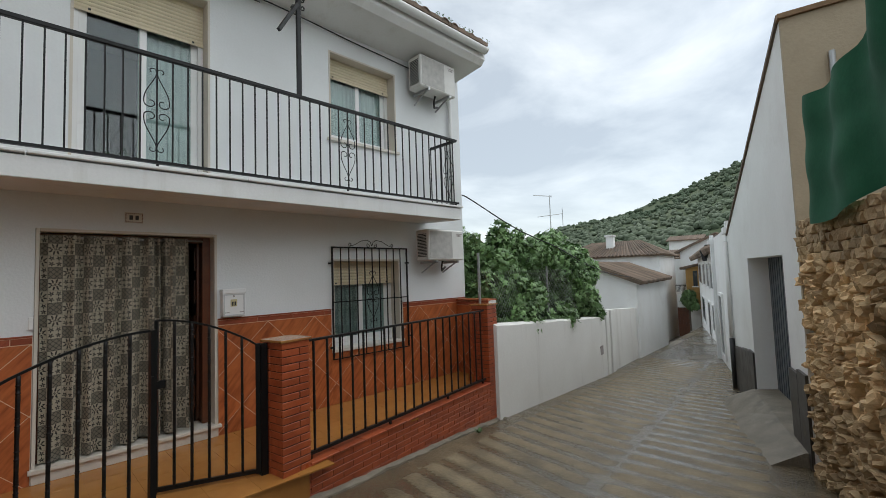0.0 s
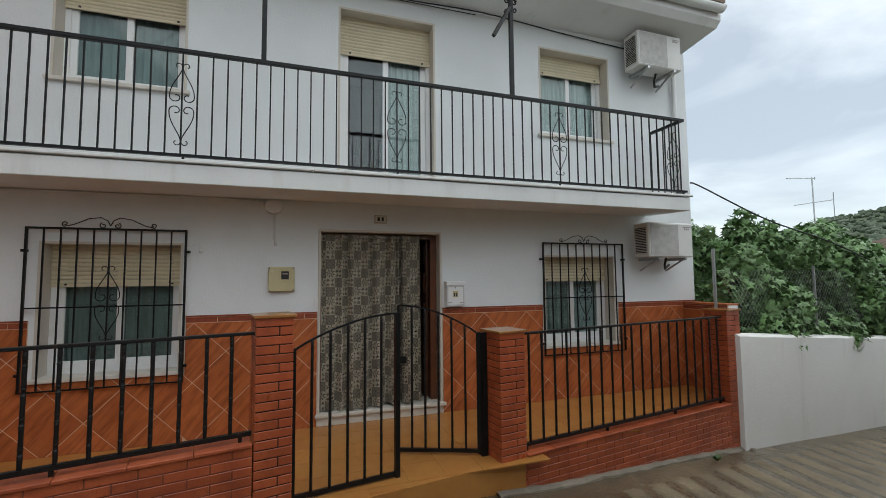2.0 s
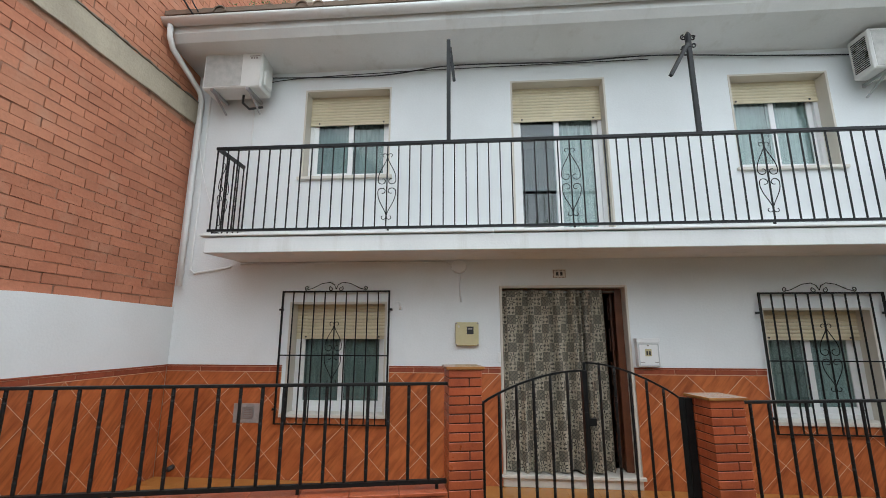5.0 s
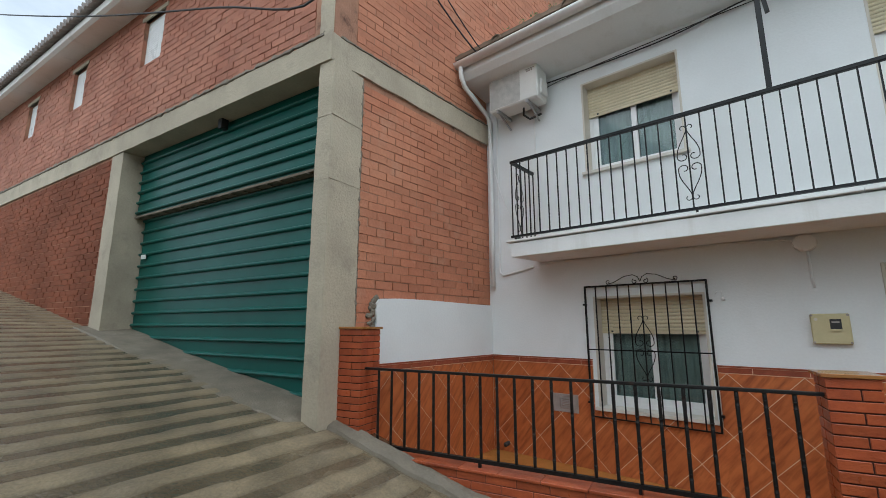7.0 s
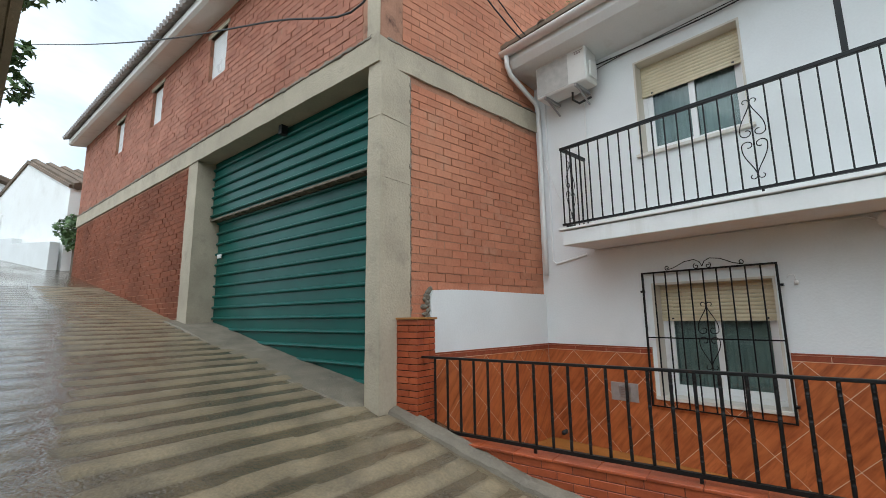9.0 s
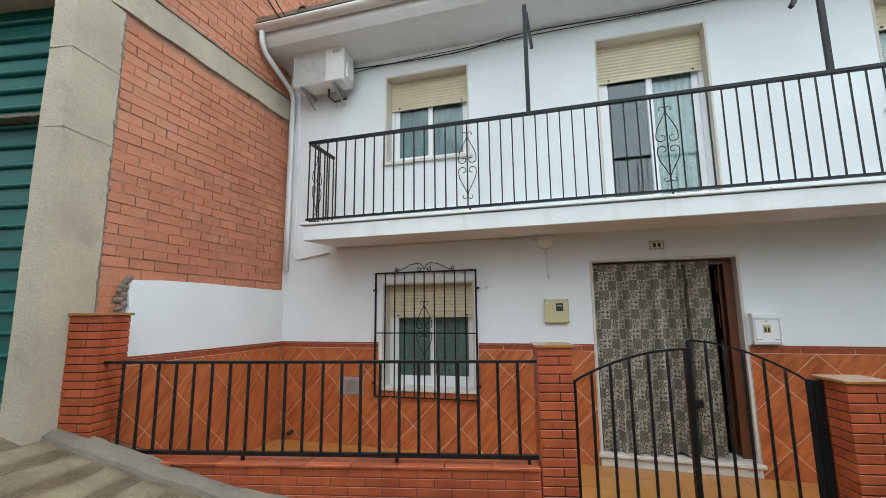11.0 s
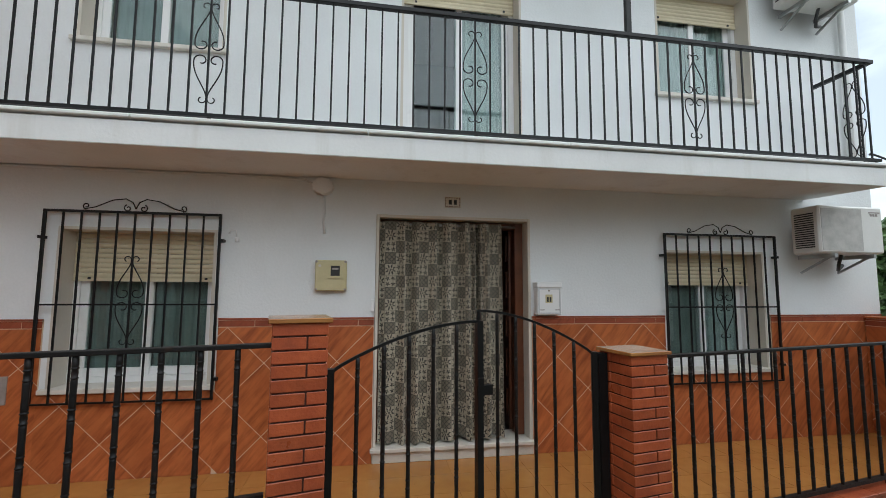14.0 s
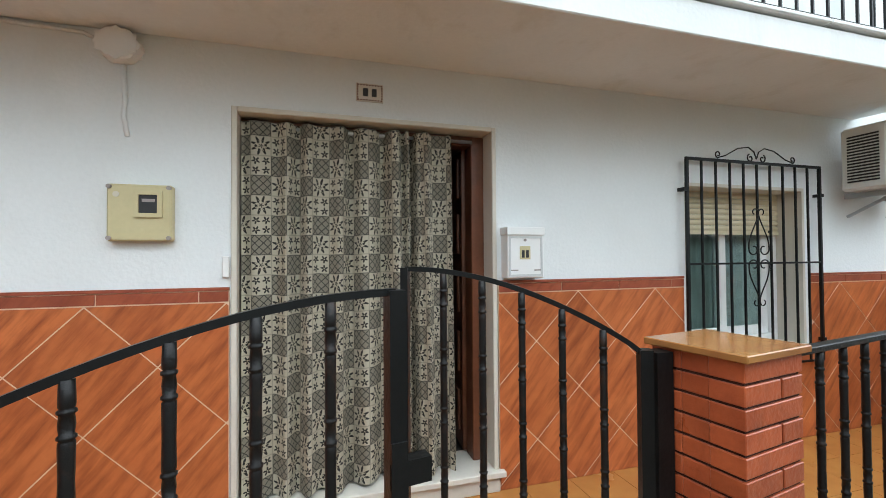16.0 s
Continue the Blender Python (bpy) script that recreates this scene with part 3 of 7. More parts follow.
def window(hole, drop, depth=0.18, sill=True, lace=True, surround=True, door=False, dark=0):
    x0, x1, z0, z1 = hole
    WCOUNT.append(1)
    win = thing("window_%d" % len(WCOUNT), "white balcony door with half-lowered cream roller shutter" if door else "white double casement window with half-lowered cream roller shutter", "window", kind="structure")
    if surround:
        bm = bmesh.new()
        o = 0.006
        zb = z0 if not door else 2.62
        for a, b, c, d in ((x0 - 0.012, x0 + 0.012, zb, z1 + 0.012), (x1 - 0.012, x1 + 0.012, zb, z1 + 0.012), (x0 + 0.012, x1 - 0.012, z1 - 0.012, z1 + 0.012)):
            box(bm, a, b, -o, depth + 0.06, c, d)
        part("reveal", bm, TRIM, win, "cream stone window surround")
    xi0, xi1, zi1 = x0 + 0.012, x1 - 0.012, z1 - 0.012
    if sill:
        bm = bmesh.new()
        box(bm, x0 - 0.05, x1 + 0.05, -0.045, depth + 0.10, z0 - 0.005, z0 + 0.035)
        part("sill", bm, MARBLE if not door else PVC, win, "pale marble sill", bevel=0.005)
    zi0 = z0 + (0.035 if sill else 0.0)
    y = depth
    # outer frame
    bm = bmesh.new()
    t = 0.05
    for a, b, c, d in ((xi0, xi0 + t, zi0, zi1), (xi1 - t, xi1, zi0, zi1), (xi0 + t, xi1 - t, zi0, zi0 + t), (xi0 + t, xi1 - t, zi1 - t, zi1)):
        box(bm, a, b, y, y + 0.07, c, d)
    part("frame", bm, PVC, win, "white frame")
    # two sashes, one before the other
    mid = (xi0 + xi1) / 2
    for k, (a, b) in enumerate(((xi0 + t, mid + 0.035), (mid - 0.035, xi1 - t))):
        yy = y + 0.012 + 0.03 * k
        bm = bmesh.new()
        f, g = 0.065, (0.16 if door else 0.07)
        c, d = zi0 + t, zi1 - t
        for p, q, r, u in ((a, a + f, c, d), (b - f, b, c, d), (a + f, b - f, c, c + g), (a + f, b - f, d - f, d)):
            box(bm, p, q, yy, yy + 0.028, r, u)
        sash = part("sash", bm, PVC, win, "white sash", bevel=0.003)
        bm = bmesh.new()
        box(bm, a + f - 0.004, b - f + 0.004, yy + 0.010, yy + 0.016, c + g - 0.004, d - f + 0.004)
        pane = part("pane", bm, GLASS, sash, "reflecting window pane")
        pane.visible_shadow = False
    # shutter and its box
    bm = bmesh.new()
    h = 0.043
    prism(bm, [(0, 0), (-0.007, h * 0.25), (-0.009, h / 2), (-0.005, h - 0.004), (0, h - 0.002)], xi1 - xi0 - 0.004, "yz", 0)
    slat = mesh_of(bm, "slat", SHUTTER)
    for i in range(int((zi1 - z1 + drop) / h) + 1):
        share("slat", slat, win, pose(xi0 + 0.002, y - 0.012, z1 - drop + i * h))
    bm = bmesh.new()
    box(bm, xi0 + 0.002, xi1 - 0.002, y - 0.026, y - 0.006, z1 - drop - 0.03, z1 - drop)
    sh = part("shutter_end_bar", bm, SHUTTER, win, "cream roller shutter end bar")
    for x in (xi0 + 0.12, xi1 - 0.12):
        bm = bmesh.new()
        box(bm, x, x + 0.022, y - 0.034, y - 0.026, z1 - drop - 0.012, z1 - drop + 0.006)
        part("stop", bm, DARKPLASTIC, sh)
    # curtain behind the glass
    seed = x0 * 3.7
    for k, (a, b, m) in enumerate(((xi0 + 0.03, xi0 + 0.48 * (xi1 - xi0), DRAPE if dark else LACE), (xi0 + 0.52 * (xi1 - xi0), xi1 - 0.03, LACE if lace else DRAPE))):
        if door and k == 0:
            continue
        bm = bmesh.new()
        cols, rows = 40, 3
        vs = [[bm.verts.new((a + (b - a) * i / cols, y + 0.115 + 0.026 * math.sin(i * 0.95 + seed) + 0.018 * math.sin(i * 2.1 + seed), zi0 + 0.02 + (zi1 - zi0 - 0.05) * j / rows)) for i in range(cols + 1)] for j in range(rows + 1)]
        for j in range(rows):
            for i in range(cols):
                bm.faces.new((vs[j][i], vs[j][i + 1], vs[j + 1][i + 1], vs[j + 1][i]))
        part("curtain", bm, m, win, "pale net curtain" if m is LACE else "grey-green drape", smooth=True)
    return win


window(WIN_UP[0], 0.41, dark=1, lace=False)
window(WIN_UP[1], 0.28)
window(BDOOR, 0.47, sill=False, door=True, dark=1)
window(WIN_LO[0], 0.41, depth=0.20, dark=1, lace=False)
window(WIN_LO[1], 0.32, depth=0.20, dark=1)


def build_houseplant():
    t = thing("potted_plant", "leafy green pot plant standing inside the balcony door", "plant", pose(0.58, 0.62, 2.57))
    bm = bmesh.new()
    tube(bm, [(0, 0, 0), (0, 0, 0.02), (0, 0, 0.22), (0, 0, 0.25)], [0.09, 0.10, 0.13, 0.14], 14)
    part("pot", bm, BORDER, t, "brown clay pot", smooth=True)
    bm = bmesh.new()
    rl = random.Random(3)
    for k in range(16):
        a, l = rl.uniform(0, 6.28), rl.uniform(0.25, 0.42)
        d, w = Vector((math.cos(a), math.sin(a), 0)), Vector((-math.sin(a), math.cos(a), 0)) * 0.035
        rows = [(Vector((0, 0, 0.25)) + d * l * 0.55 * q + Vector((0, 0, l * (q - 0.45 * q * q * rl.uniform(0.7, 1.5)))), math.sin(math.pi * min(0.98, 0.12 + 0.86 * q))) for q in (0, 0.3, 0.6, 0.85, 1.0)]
        vv = [(bm.verts.new(p - w * g), bm.verts.new(p + w * g)) for p, g in rows]
        for p, q in zip(vv, vv[1:]):
            bm.faces.new((p[0], p[1], q[1], q[0]))
    part("foliage", bm, LEAF, t, smooth=True)


build_houseplant()

# ---- dado of diagonal tiles ----
def dado(name, x0, x1, z0, z1, holes, m, phase, material=TILE):
    """Diamond tiles with pale joints on a backing; local x along the wall, z up, front at y = -0.012."""
    back = bmesh.new()
    wall_grid(back, x0, x1, z0, z1, -0.0135, 0.004, holes)
    base = part(name, back, GROUT, house, "orange terracotta diagonal tile dado with pale joints")
    base.matrix_basis = m
    rects = []
    xs = sorted({x0, x1, *[h[0] for h in holes], *[h[1] for h in holes]})
    for a, b in zip(xs, xs[1:]):
        c = (a + b) / 2
        cuts = sorted([(h[2], h[3]) for h in holes if h[0] < c < h[1]])
        z = z0
        for lo, hi in cuts:
            if lo > z:
                rects.append((a, b, z, lo))
            z = max(z, hi)
        if z < z1:
            rects.append((a, b, z, z1))
    D = 0.307
    top = z1 - 0.078
    g = 0.0046
    i0 = int((x0 - phase) / D) - 2
    i1 = int((x1 - phase) / D) + 2
    for i in range(i0, i1):
        for j in range(0, 10):
            if (i + j) % 2:
                continue
            cx, cz = phase + i * D, top - j * D
            dia = [(cx - D + g, cz), (cx, cz - D + g), (cx + D - g, cz), (cx, cz + D - g)]
            for a, b, c, d in rects:
                d2 = min(d, top)
                if d2 <= c:
                    continue
                poly = clip_rect(dia, a + (g / 2 if a == x0 else 0), b - (g / 2 if b == x1 else 0), c, d2)
                if len(poly) < 3:
                    continue
                area = abs(sum(p[0] * q[1] - q[0] * p[1] for p, q in zip(poly, poly[1:] + poly[:1]))) / 2
                if area < 0.002:
                    continue
                bm = bmesh.new()
                prism(bm, poly, 0.004, "xz", -0.016)
                part("tile", bm, material, base)
    bw = 0.44
    x = x0
    k = 0
    while x < x1 - 0.01:
        a, b = x + 0.003, min(x + bw, x1) - 0.003
        for ra, rb, rc, rd in rects:
            if rd < z1 - 0.001:
                continue
            p, q = max(a, ra), min(b, rb)
            if q - p > 0.02:
                bm = bmesh.new()
                box(bm, p, q, -0.0175, -0.0125, z1 - 0.071, z1 - 0.019)
                part("border_tile", bm, BORDER, base)
        x += bw
        k += 1
    for ra, rb, rc, rd in rects:
        if rd >= z1 - 0.001:
            bm = bmesh.new()
            box(bm, ra, rb, -0.021, 0.0, z1 - 0.014, z1 + 0.002)
            part("top_trim", bm, BORDER, base)
    return base


PORCH_Z = -0.13
DADO_Z = 1.148
dado("dado", HX0 + 0.046, -0.004, PORCH_Z, DADO_Z, [(-2.64, -1.32, 0.555, DADO_Z)], pose(0, -0.004, 0), -1.551)
dado("dado", 1.504, HX1 - 0.02, PORCH_Z, DADO_Z, [(2.93, 4.19, 0.555, DADO_Z)], pose(0, -0.004, 0), 1.76)
dado("side_dado", 0.0, 2.55, PORCH_Z, DADO_Z, [], pose(HX0 + 0.042, -0.02, 0, 0, 0, -90) @ pose(0, 0, 0, 0, 0, 180) @ pose(-2.57, 0, 0), 0.3)


# short tiled return wall at the right end of the porch
bm = bmesh.new()
box(bm, 5.42, 5.60, -0.74, -0.002, -1.0, 1.105)
part("return_wall", bm, PLASTER_OLD, house, "short whitewashed wall beside the end pillar", bevel=0.006)
dado("side_dado", 0.026, 0.735, PORCH_Z, 1.10, [], pose(5.416, 0, 0, 0, 0, -90), 0.12)
bm = bmesh.new()
box(bm, 5.392, 5.625, -0.74, -0.024, 1.107, 1.128)
part("return_coping", bm, TILE, house, "terracotta coping tile", bevel=0.003)


# ---- front door, curtain and its surround ----
def checked_cloth():
    """Printed cotton: squares of leaf sprigs, lattice and small stars in grey on cream."""
    m = bpy.data.materials.new("printed_cotton")
    m.use_nodes = True
    n, l = m.node_tree.nodes, m.node_tree.links
    b = n["Principled BSDF"]
    uv = n.new("ShaderNodeUVMap")
    uv.uv_map = "cloth"
    sep = n.new("ShaderNodeSeparateXYZ")
    l.new(uv.outputs["UV"], sep.inputs["Vector"])

    def op(kind, a, bb=None, c=None):
        nd = n.new("ShaderNodeMath")
        nd.operation = kind
        for i, q in enumerate((a, bb, c)):
            if q is None:
                continue
            if isinstance(q, (int, float)):
                nd.inputs[i].default_value = q
            else:
                l.new(q, nd.inputs[i])
        return nd.outputs["Value"]
    u, v = sep.outputs["X"], sep.outputs["Y"]
    fu, fv = op("FRACT", u), op("FRACT", v)
    iu, iv = op("FLOOR", u), op("FLOOR", v)

    def flower(cx, cy, size, petals, turn, deep=0.42, core=0.13):
        dx, dy = op("SUBTRACT", fu, cx), op("SUBTRACT", fv, cy)
        r = op("SQRT", op("ADD", op("MULTIPLY", dx, dx), op("MULTIPLY", dy, dy)))
        a = op("ARCTAN2", dy, dx)
        lim = op("MULTIPLY", op("ADD", op("MULTIPLY", op("COSINE", op("MULTIPLY", op("ADD", a, turn), petals)), deep), 1 - deep), size)
        return op("MULTIPLY", op("LESS_THAN", r, lim), op("GREATER_THAN", r, size * core))
    stars = None
    for cx, cy, t in ((0.26, 0.26, 0.2), (0.74, 0.26, 0.9), (0.26, 0.74, 1.7), (0.74, 0.74, 0.4)):
        f = flower(cx, cy, 0.205, 5, t, 0.34, 0.16)
        stars = f if stars is None else op("MAXIMUM", stars, f)
    leaves = op("MULTIPLY", flower(0.5, 0.5, 0.49, 8, 0.3, 0.40, 0.46), op("SUBTRACT", 1.0, flower(0.5, 0.5, 0.30, 8, 0.3, 0.66, 0.30)))
    sprig = op("MAXIMUM", leaves, op("MAXIMUM", flower(0.5, 0.5, 0.30, 6, 0.9, 0.36, 0.55), flower(0.5, 0.5, 0.13, 5, 0.1)))
    d1 = op("ABSOLUTE", op("SUBTRACT", op("FRACT", op("MULTIPLY", op("ADD", fu, fv), 2.5)), 0.5))
    d2 = op("ABSOLUTE", op("SUBTRACT", op("FRACT", op("MULTIPLY", op("SUBTRACT", fu, fv), 2.5)), 0.5))
    lattice = op("MULTIPLY", op("GREATER_THAN", op("MAXIMUM", d1, d2), 0.42), 0.92)
    kind = op("MODULO", op("ADD", op("SUBTRACT", iu, iv), 300.0), 3.0)
    is_l = op("LESS_THAN", op("ABSOLUTE", op("SUBTRACT", kind, 1.0)), 0.5)
    is_s = op("GREATER_THAN", kind, 1.5)
    is_f = op("LESS_THAN", kind, 0.5)
    ink = op("ADD", op("MULTIPLY", is_l, op("MAXIMUM", lattice, 0.53)), op("ADD", op("MULTIPLY", is_s, sprig), op("MULTIPLY", is_f, stars)))
    e = op("MAXIMUM", op("ABSOLUTE", op("SUBTRACT", fu, 0.5)), op("ABSOLUTE", op("SUBTRACT", fv, 0.5)))
    ink = op("MAXIMUM", ink, op("MULTIPLY", op("GREATER_THAN", e, 0.472), op("ADD", 0.30, op("MULTIPLY", is_l, 0.62))))
    ink = op("MINIMUM", ink, 1.0)
    mx = n.new("ShaderNodeMix")
    mx.data_type = "RGBA"
    l.new(ink, mx.inputs["Factor"])
    mx.inputs["A"].default_value, mx.inputs["B"].default_value = (0.39, 0.352, 0.272, 1), (0.010, 0.010, 0.009, 1)
    l.new(mx.outputs["Result"], b.inputs["Base Color"])
    b.inputs["Roughness"].default_value = 0.9
    wv = n.new("ShaderNodeTexNoise")
    wv.inputs["Scale"].default_value = 300
    bp = n.new("ShaderNodeBump")
    bp.inputs["Strength"].default_value, bp.inputs["Distance"].default_value = 0.2, 0.003
    l.new(wv.outputs["Fac"], bp.inputs["Height"])
    l.new(bp.outputs["Normal"], b.inputs["Normal"])
    return m


def build_door():
    ent = thing("door_1", "open wooden front door behind a printed curtain", "door", kind="structure")
    x0, x1, z0, z1 = DOOR
    bm = bmesh.new()
    for a, b, c, d in ((x0 + 0.002, x0 + 0.03, PORCH_Z, z1 - 0.002), (x1 - 0.03, x1 - 0.002, PORCH_Z, z1 - 0.002), (x0 + 0.03, x1 - 0.03, z1 - 0.03, z1 - 0.002)):
        box(bm, a, b, -0.012, 0.27, c, d)
    part("surround", bm, TRIM, ent, "cream painted door surround", bevel=0.004)
    bm = bmesh.new()
    box(bm, x0 - 0.02, x1 + 0.03, -0.06, 0.30, -0.035, 0.0)
    box(bm, x0 + 0.0, x1 + 0.0, -0.03, 0.28, PORCH_Z, -0.035)
    part("threshold", bm, MARBLE, ent, "pale marble door step", bevel=0.004)
    # wooden frame
    bm = bmesh.new()
    for a, b, c, d in ((x0 + 0.03, x0 + 0.075, 0.0, z1 - 0.03), (x1 - 0.115, x1 - 0.03, 0.0, z1 - 0.03), (x0 + 0.075, x1 - 0.115, z1 - 0.09, z1 - 0.03)):
        box(bm, a, b, 0.13, 0.25, c, d)
    part("door_frame", bm, WOOD, ent, "red-brown wooden frame", bevel=0.004)
    # leaf swung inwards, with sunk panels
    bm = bmesh.new()
    box(bm, 0, 0.045, 0, 0.62, 0.01, 2.02)
    for z in (0.12, 0.52, 0.92, 1.32, 1.70):
        for y in (0.07, 0.35):
            box(bm, -0.016, 0.0, y, y + 0.20, z, z + 0.27)
    leaf = part("door_leaf", bm, WOOD, ent, "dark panelled wooden leaf standing open", bevel=0.004)
    leaf.matrix_basis = pose(x1 - 0.135, 0.27, 0, 0, 0, -6)
    # rod and curtain
    bm = bmesh.new()
    tube(bm, [(x0 + 0.04, 0.10, z1 - 0.075), (x1 - 0.12, 0.10, z1 - 0.075)], 0.011, 8)
    part("curtain_rod", bm, GALV, ent, smooth=True)
    bm = bmesh.new()
    layer = bm.loops.layers.uv.new("cloth")
    cols, rows = 260, 26
    top, bot = z1 - 0.055, 0.004
    width = 1.185
    random.seed(11)

    def fold(t, h):
        a = 0.55 + 0.45 * (1 - h)
        bunch = math.exp(-((t - 0.79) / 0.055) ** 2)
        y = 0.060 * (0.40 + 0.60 * min(1.0, t * 1.6)) * math.sin(50 * t + 2.0 * math.sin(4.2 * t)) * a + 0.016 * math.sin(77 * t + 1.3) * (0.4 + 0.6 * h) + 0.045 * bunch * math.sin(120 * t)
        y += 0.020 * (1 - h) * math.sin(11 * t + 0.6)
        return y
    cloth = 0.0
    us = [0.0]
    for i in range(cols):
        t0, t1 = i / cols, (i + 1) / cols
        dy = fold(t1, 0.5) - fold(t0, 0.5)
        cloth += math.hypot(width / cols, dy * 1.0)
        us.append(cloth)
    grid = []
    for j in range(rows + 1):
        h = j / rows
        ln = []
        for i in range(cols + 1):
            t = i / cols
            x = x0 + 0.035 + width * t + 0.012 * (1 - h) * math.sin(9 * t + 1)
            z = bot + (top - bot) * h + (1 - h) * (0.005 + 0.005 * math.sin(23 * t) + 0.004 * math.sin(57 * t + 1) + 0.03 * t * t)
            ln.append(bm.verts.new((x, 0.060 + fold(t, h) - 0.03 * (1 - h), z)))
        grid.append(ln)
    for j in range(rows):
        for i in range(cols):
            f = bm.faces.new((grid[j][i], grid[j][i + 1], grid[j + 1][i + 1], grid[j + 1][i]))
            for lp, (ii, jj) in zip(f.loops, ((i, j), (i + 1, j), (i + 1, j + 1), (i, j + 1))):
                lp[layer].uv = (us[ii] / 0.112 + 0.45, (jj / rows) * (top - bot) / 0.109)
    part("curtain", bm, checked_cloth(), ent, "grey and cream printed cotton curtain", smooth=True)
    bm = bmesh.new()
    box(bm, x0 - 0.035, x0 - 0.002, -0.03, 0.0, 1.20, 1.31)
    part("bell_push", bm, PVC, ent, bevel=0.004)


build_door()

# ---- porch floor ----
bm = bmesh.new()
prism(bm, [(HX0 + 0.05, 0.0), (HX0 + 0.05, -2.42), (-0.42, -1.76), (-0.40, -1.90), (1.78, -1.55), (1.80, -1.40), (5.30, -0.83), (5.64, -0.5), (5.64, 0.0)], 1.2, "xy", PORCH_Z - 1.203)
porch = solo("porch_floor", bm, FLOORTILE, "wet ochre tiled porch floor behind the fence", "floor", kind="structure")
random.seed(3)
TS = 0.33
for i in range(-13, 18):
    for j in range(0, 9):
        x, y = i * TS, -j * TS
        yl = -2.36 + (x + 4.1) * 0.20 if x < -0.55 else (-1.86 + (x + 0.4) * 0.16 if x < 1.7 else -1.38 + (x - 1.8) * 0.163)
        if y - TS / 2 < yl or x < HX0 + 0.06 or x + TS > 5.62:
            y1 = max(y - TS, yl)
            if y - y1 < 0.05 or x < HX0 - 0.2 or x > 5.5:
                continue
        else:
            y1 = y - TS
        bm = bmesh.new()
        box(bm, max(x, HX0 + 0.06) + 0.0015, min(x + TS, 5.62) - 0.0015, y1 + 0.0015, y - 0.023 if j == 0 else y - 0.0015, PORCH_Z - 0.012, PORCH_Z)
        part("floor_tile", bm, FLOORTILE, porch)


# ---- ironwork ----
def scroll(cx, cz, r, start, turns, hand=1, n=14):
    """Points of a flat spiral in the xz plane, from the rim inwards."""
    pts = []
    for i in range(n + 1):
        t = i / n
        a = start + hand * turns * 2 * math.pi * t
        rr = r * (1 - 0.72 * t)
        pts.append((cx + rr * math.cos(a), 0.0, cz + rr * math.sin(a)))
    return pts


def ornament_mesh(name, h, w, r=0.005):
    """Two forged hearts point to point outwards: bows widest near the middle, curled in at the belly and out at the tips."""
    bm = bmesh.new()
    c = h / 2
    for sx in (-1, 1):
        for sz in (-1, 1):
            pts = []
            for i in range(17):
                t = i / 16
                x = w / 2 * (0.03 + 0.97 * math.sin(min(1.0, t * 1.06) * math.pi / 2) ** 1.5)
                pts.append((sx * x, 0, c + sz * h * (0.40 - 0.325 * t)))
            rr = w * 0.25
            ex, ez = pts[-1][0], pts[-1][2]
            for k, a in enumerate(np.linspace(0.35, 5.0, 12)):
                q = rr * (1 - 0.055 * k)
                pts.append((ex - sx * rr + sx * q * math.cos(a), 0, ez - sz * q * math.sin(a) * 0.95))
            tube(bm, pts, r, 5)
            tip = c + sz * h * 0.40
            q = w * 0.15
            cur = [(sx * 0.004, 0, tip - sz * 0.03 * h)] + [(sx * (0.004 + q - q * math.cos(a) * (1 - 0.05 * k)), 0, tip + sz * (0.02 * h + q * math.sin(a) * (1 - 0.05 * k))) for k, a in enumerate(np.linspace(0.0, 4.3, 10))]
            tube(bm, cur, r * 0.9, 5)
    return mesh_of(bm, name, IRON, True)


def turned_bar(name, h, r=0.0130):
    """A turned iron baluster: slim shafts parted by pairs of thin rings with a short spindle between."""
    bm = bmesh.new()
    zs, rs = [0.0], [r * 0.92]
    k = max(3, round(h / 0.185))
    for i in range(k):
        a, s = h * i / k, h / k
        for f, q in ((0.04, 0.92), (0.36, 1.0), (0.415, 0.98), (0.43, 0.84), (0.445, 1.13), (0.475, 1.13), (0.49, 0.86), (0.58, 1.0), (0.67, 0.86), (0.685, 1.13), (0.715, 1.13), (0.73, 0.84), (0.745, 0.98), (0.80, 1.0)):
            zs.append(a + s * f)
            rs.append(r * q)
    zs.append(h)
    rs.append(r * 0.92)
    tube(bm, [(0, 0, z) for z in zs], rs, 8)
    return mesh_of(bm, name, IRONRUST, True)


def square_bar(name, h, t=0.012, material=IRON):
    bm = bmesh.new()
    box(bm, -t / 2, t / 2, -t / 2, t / 2, 0, h)
    return mesh_of(bm, name, material)


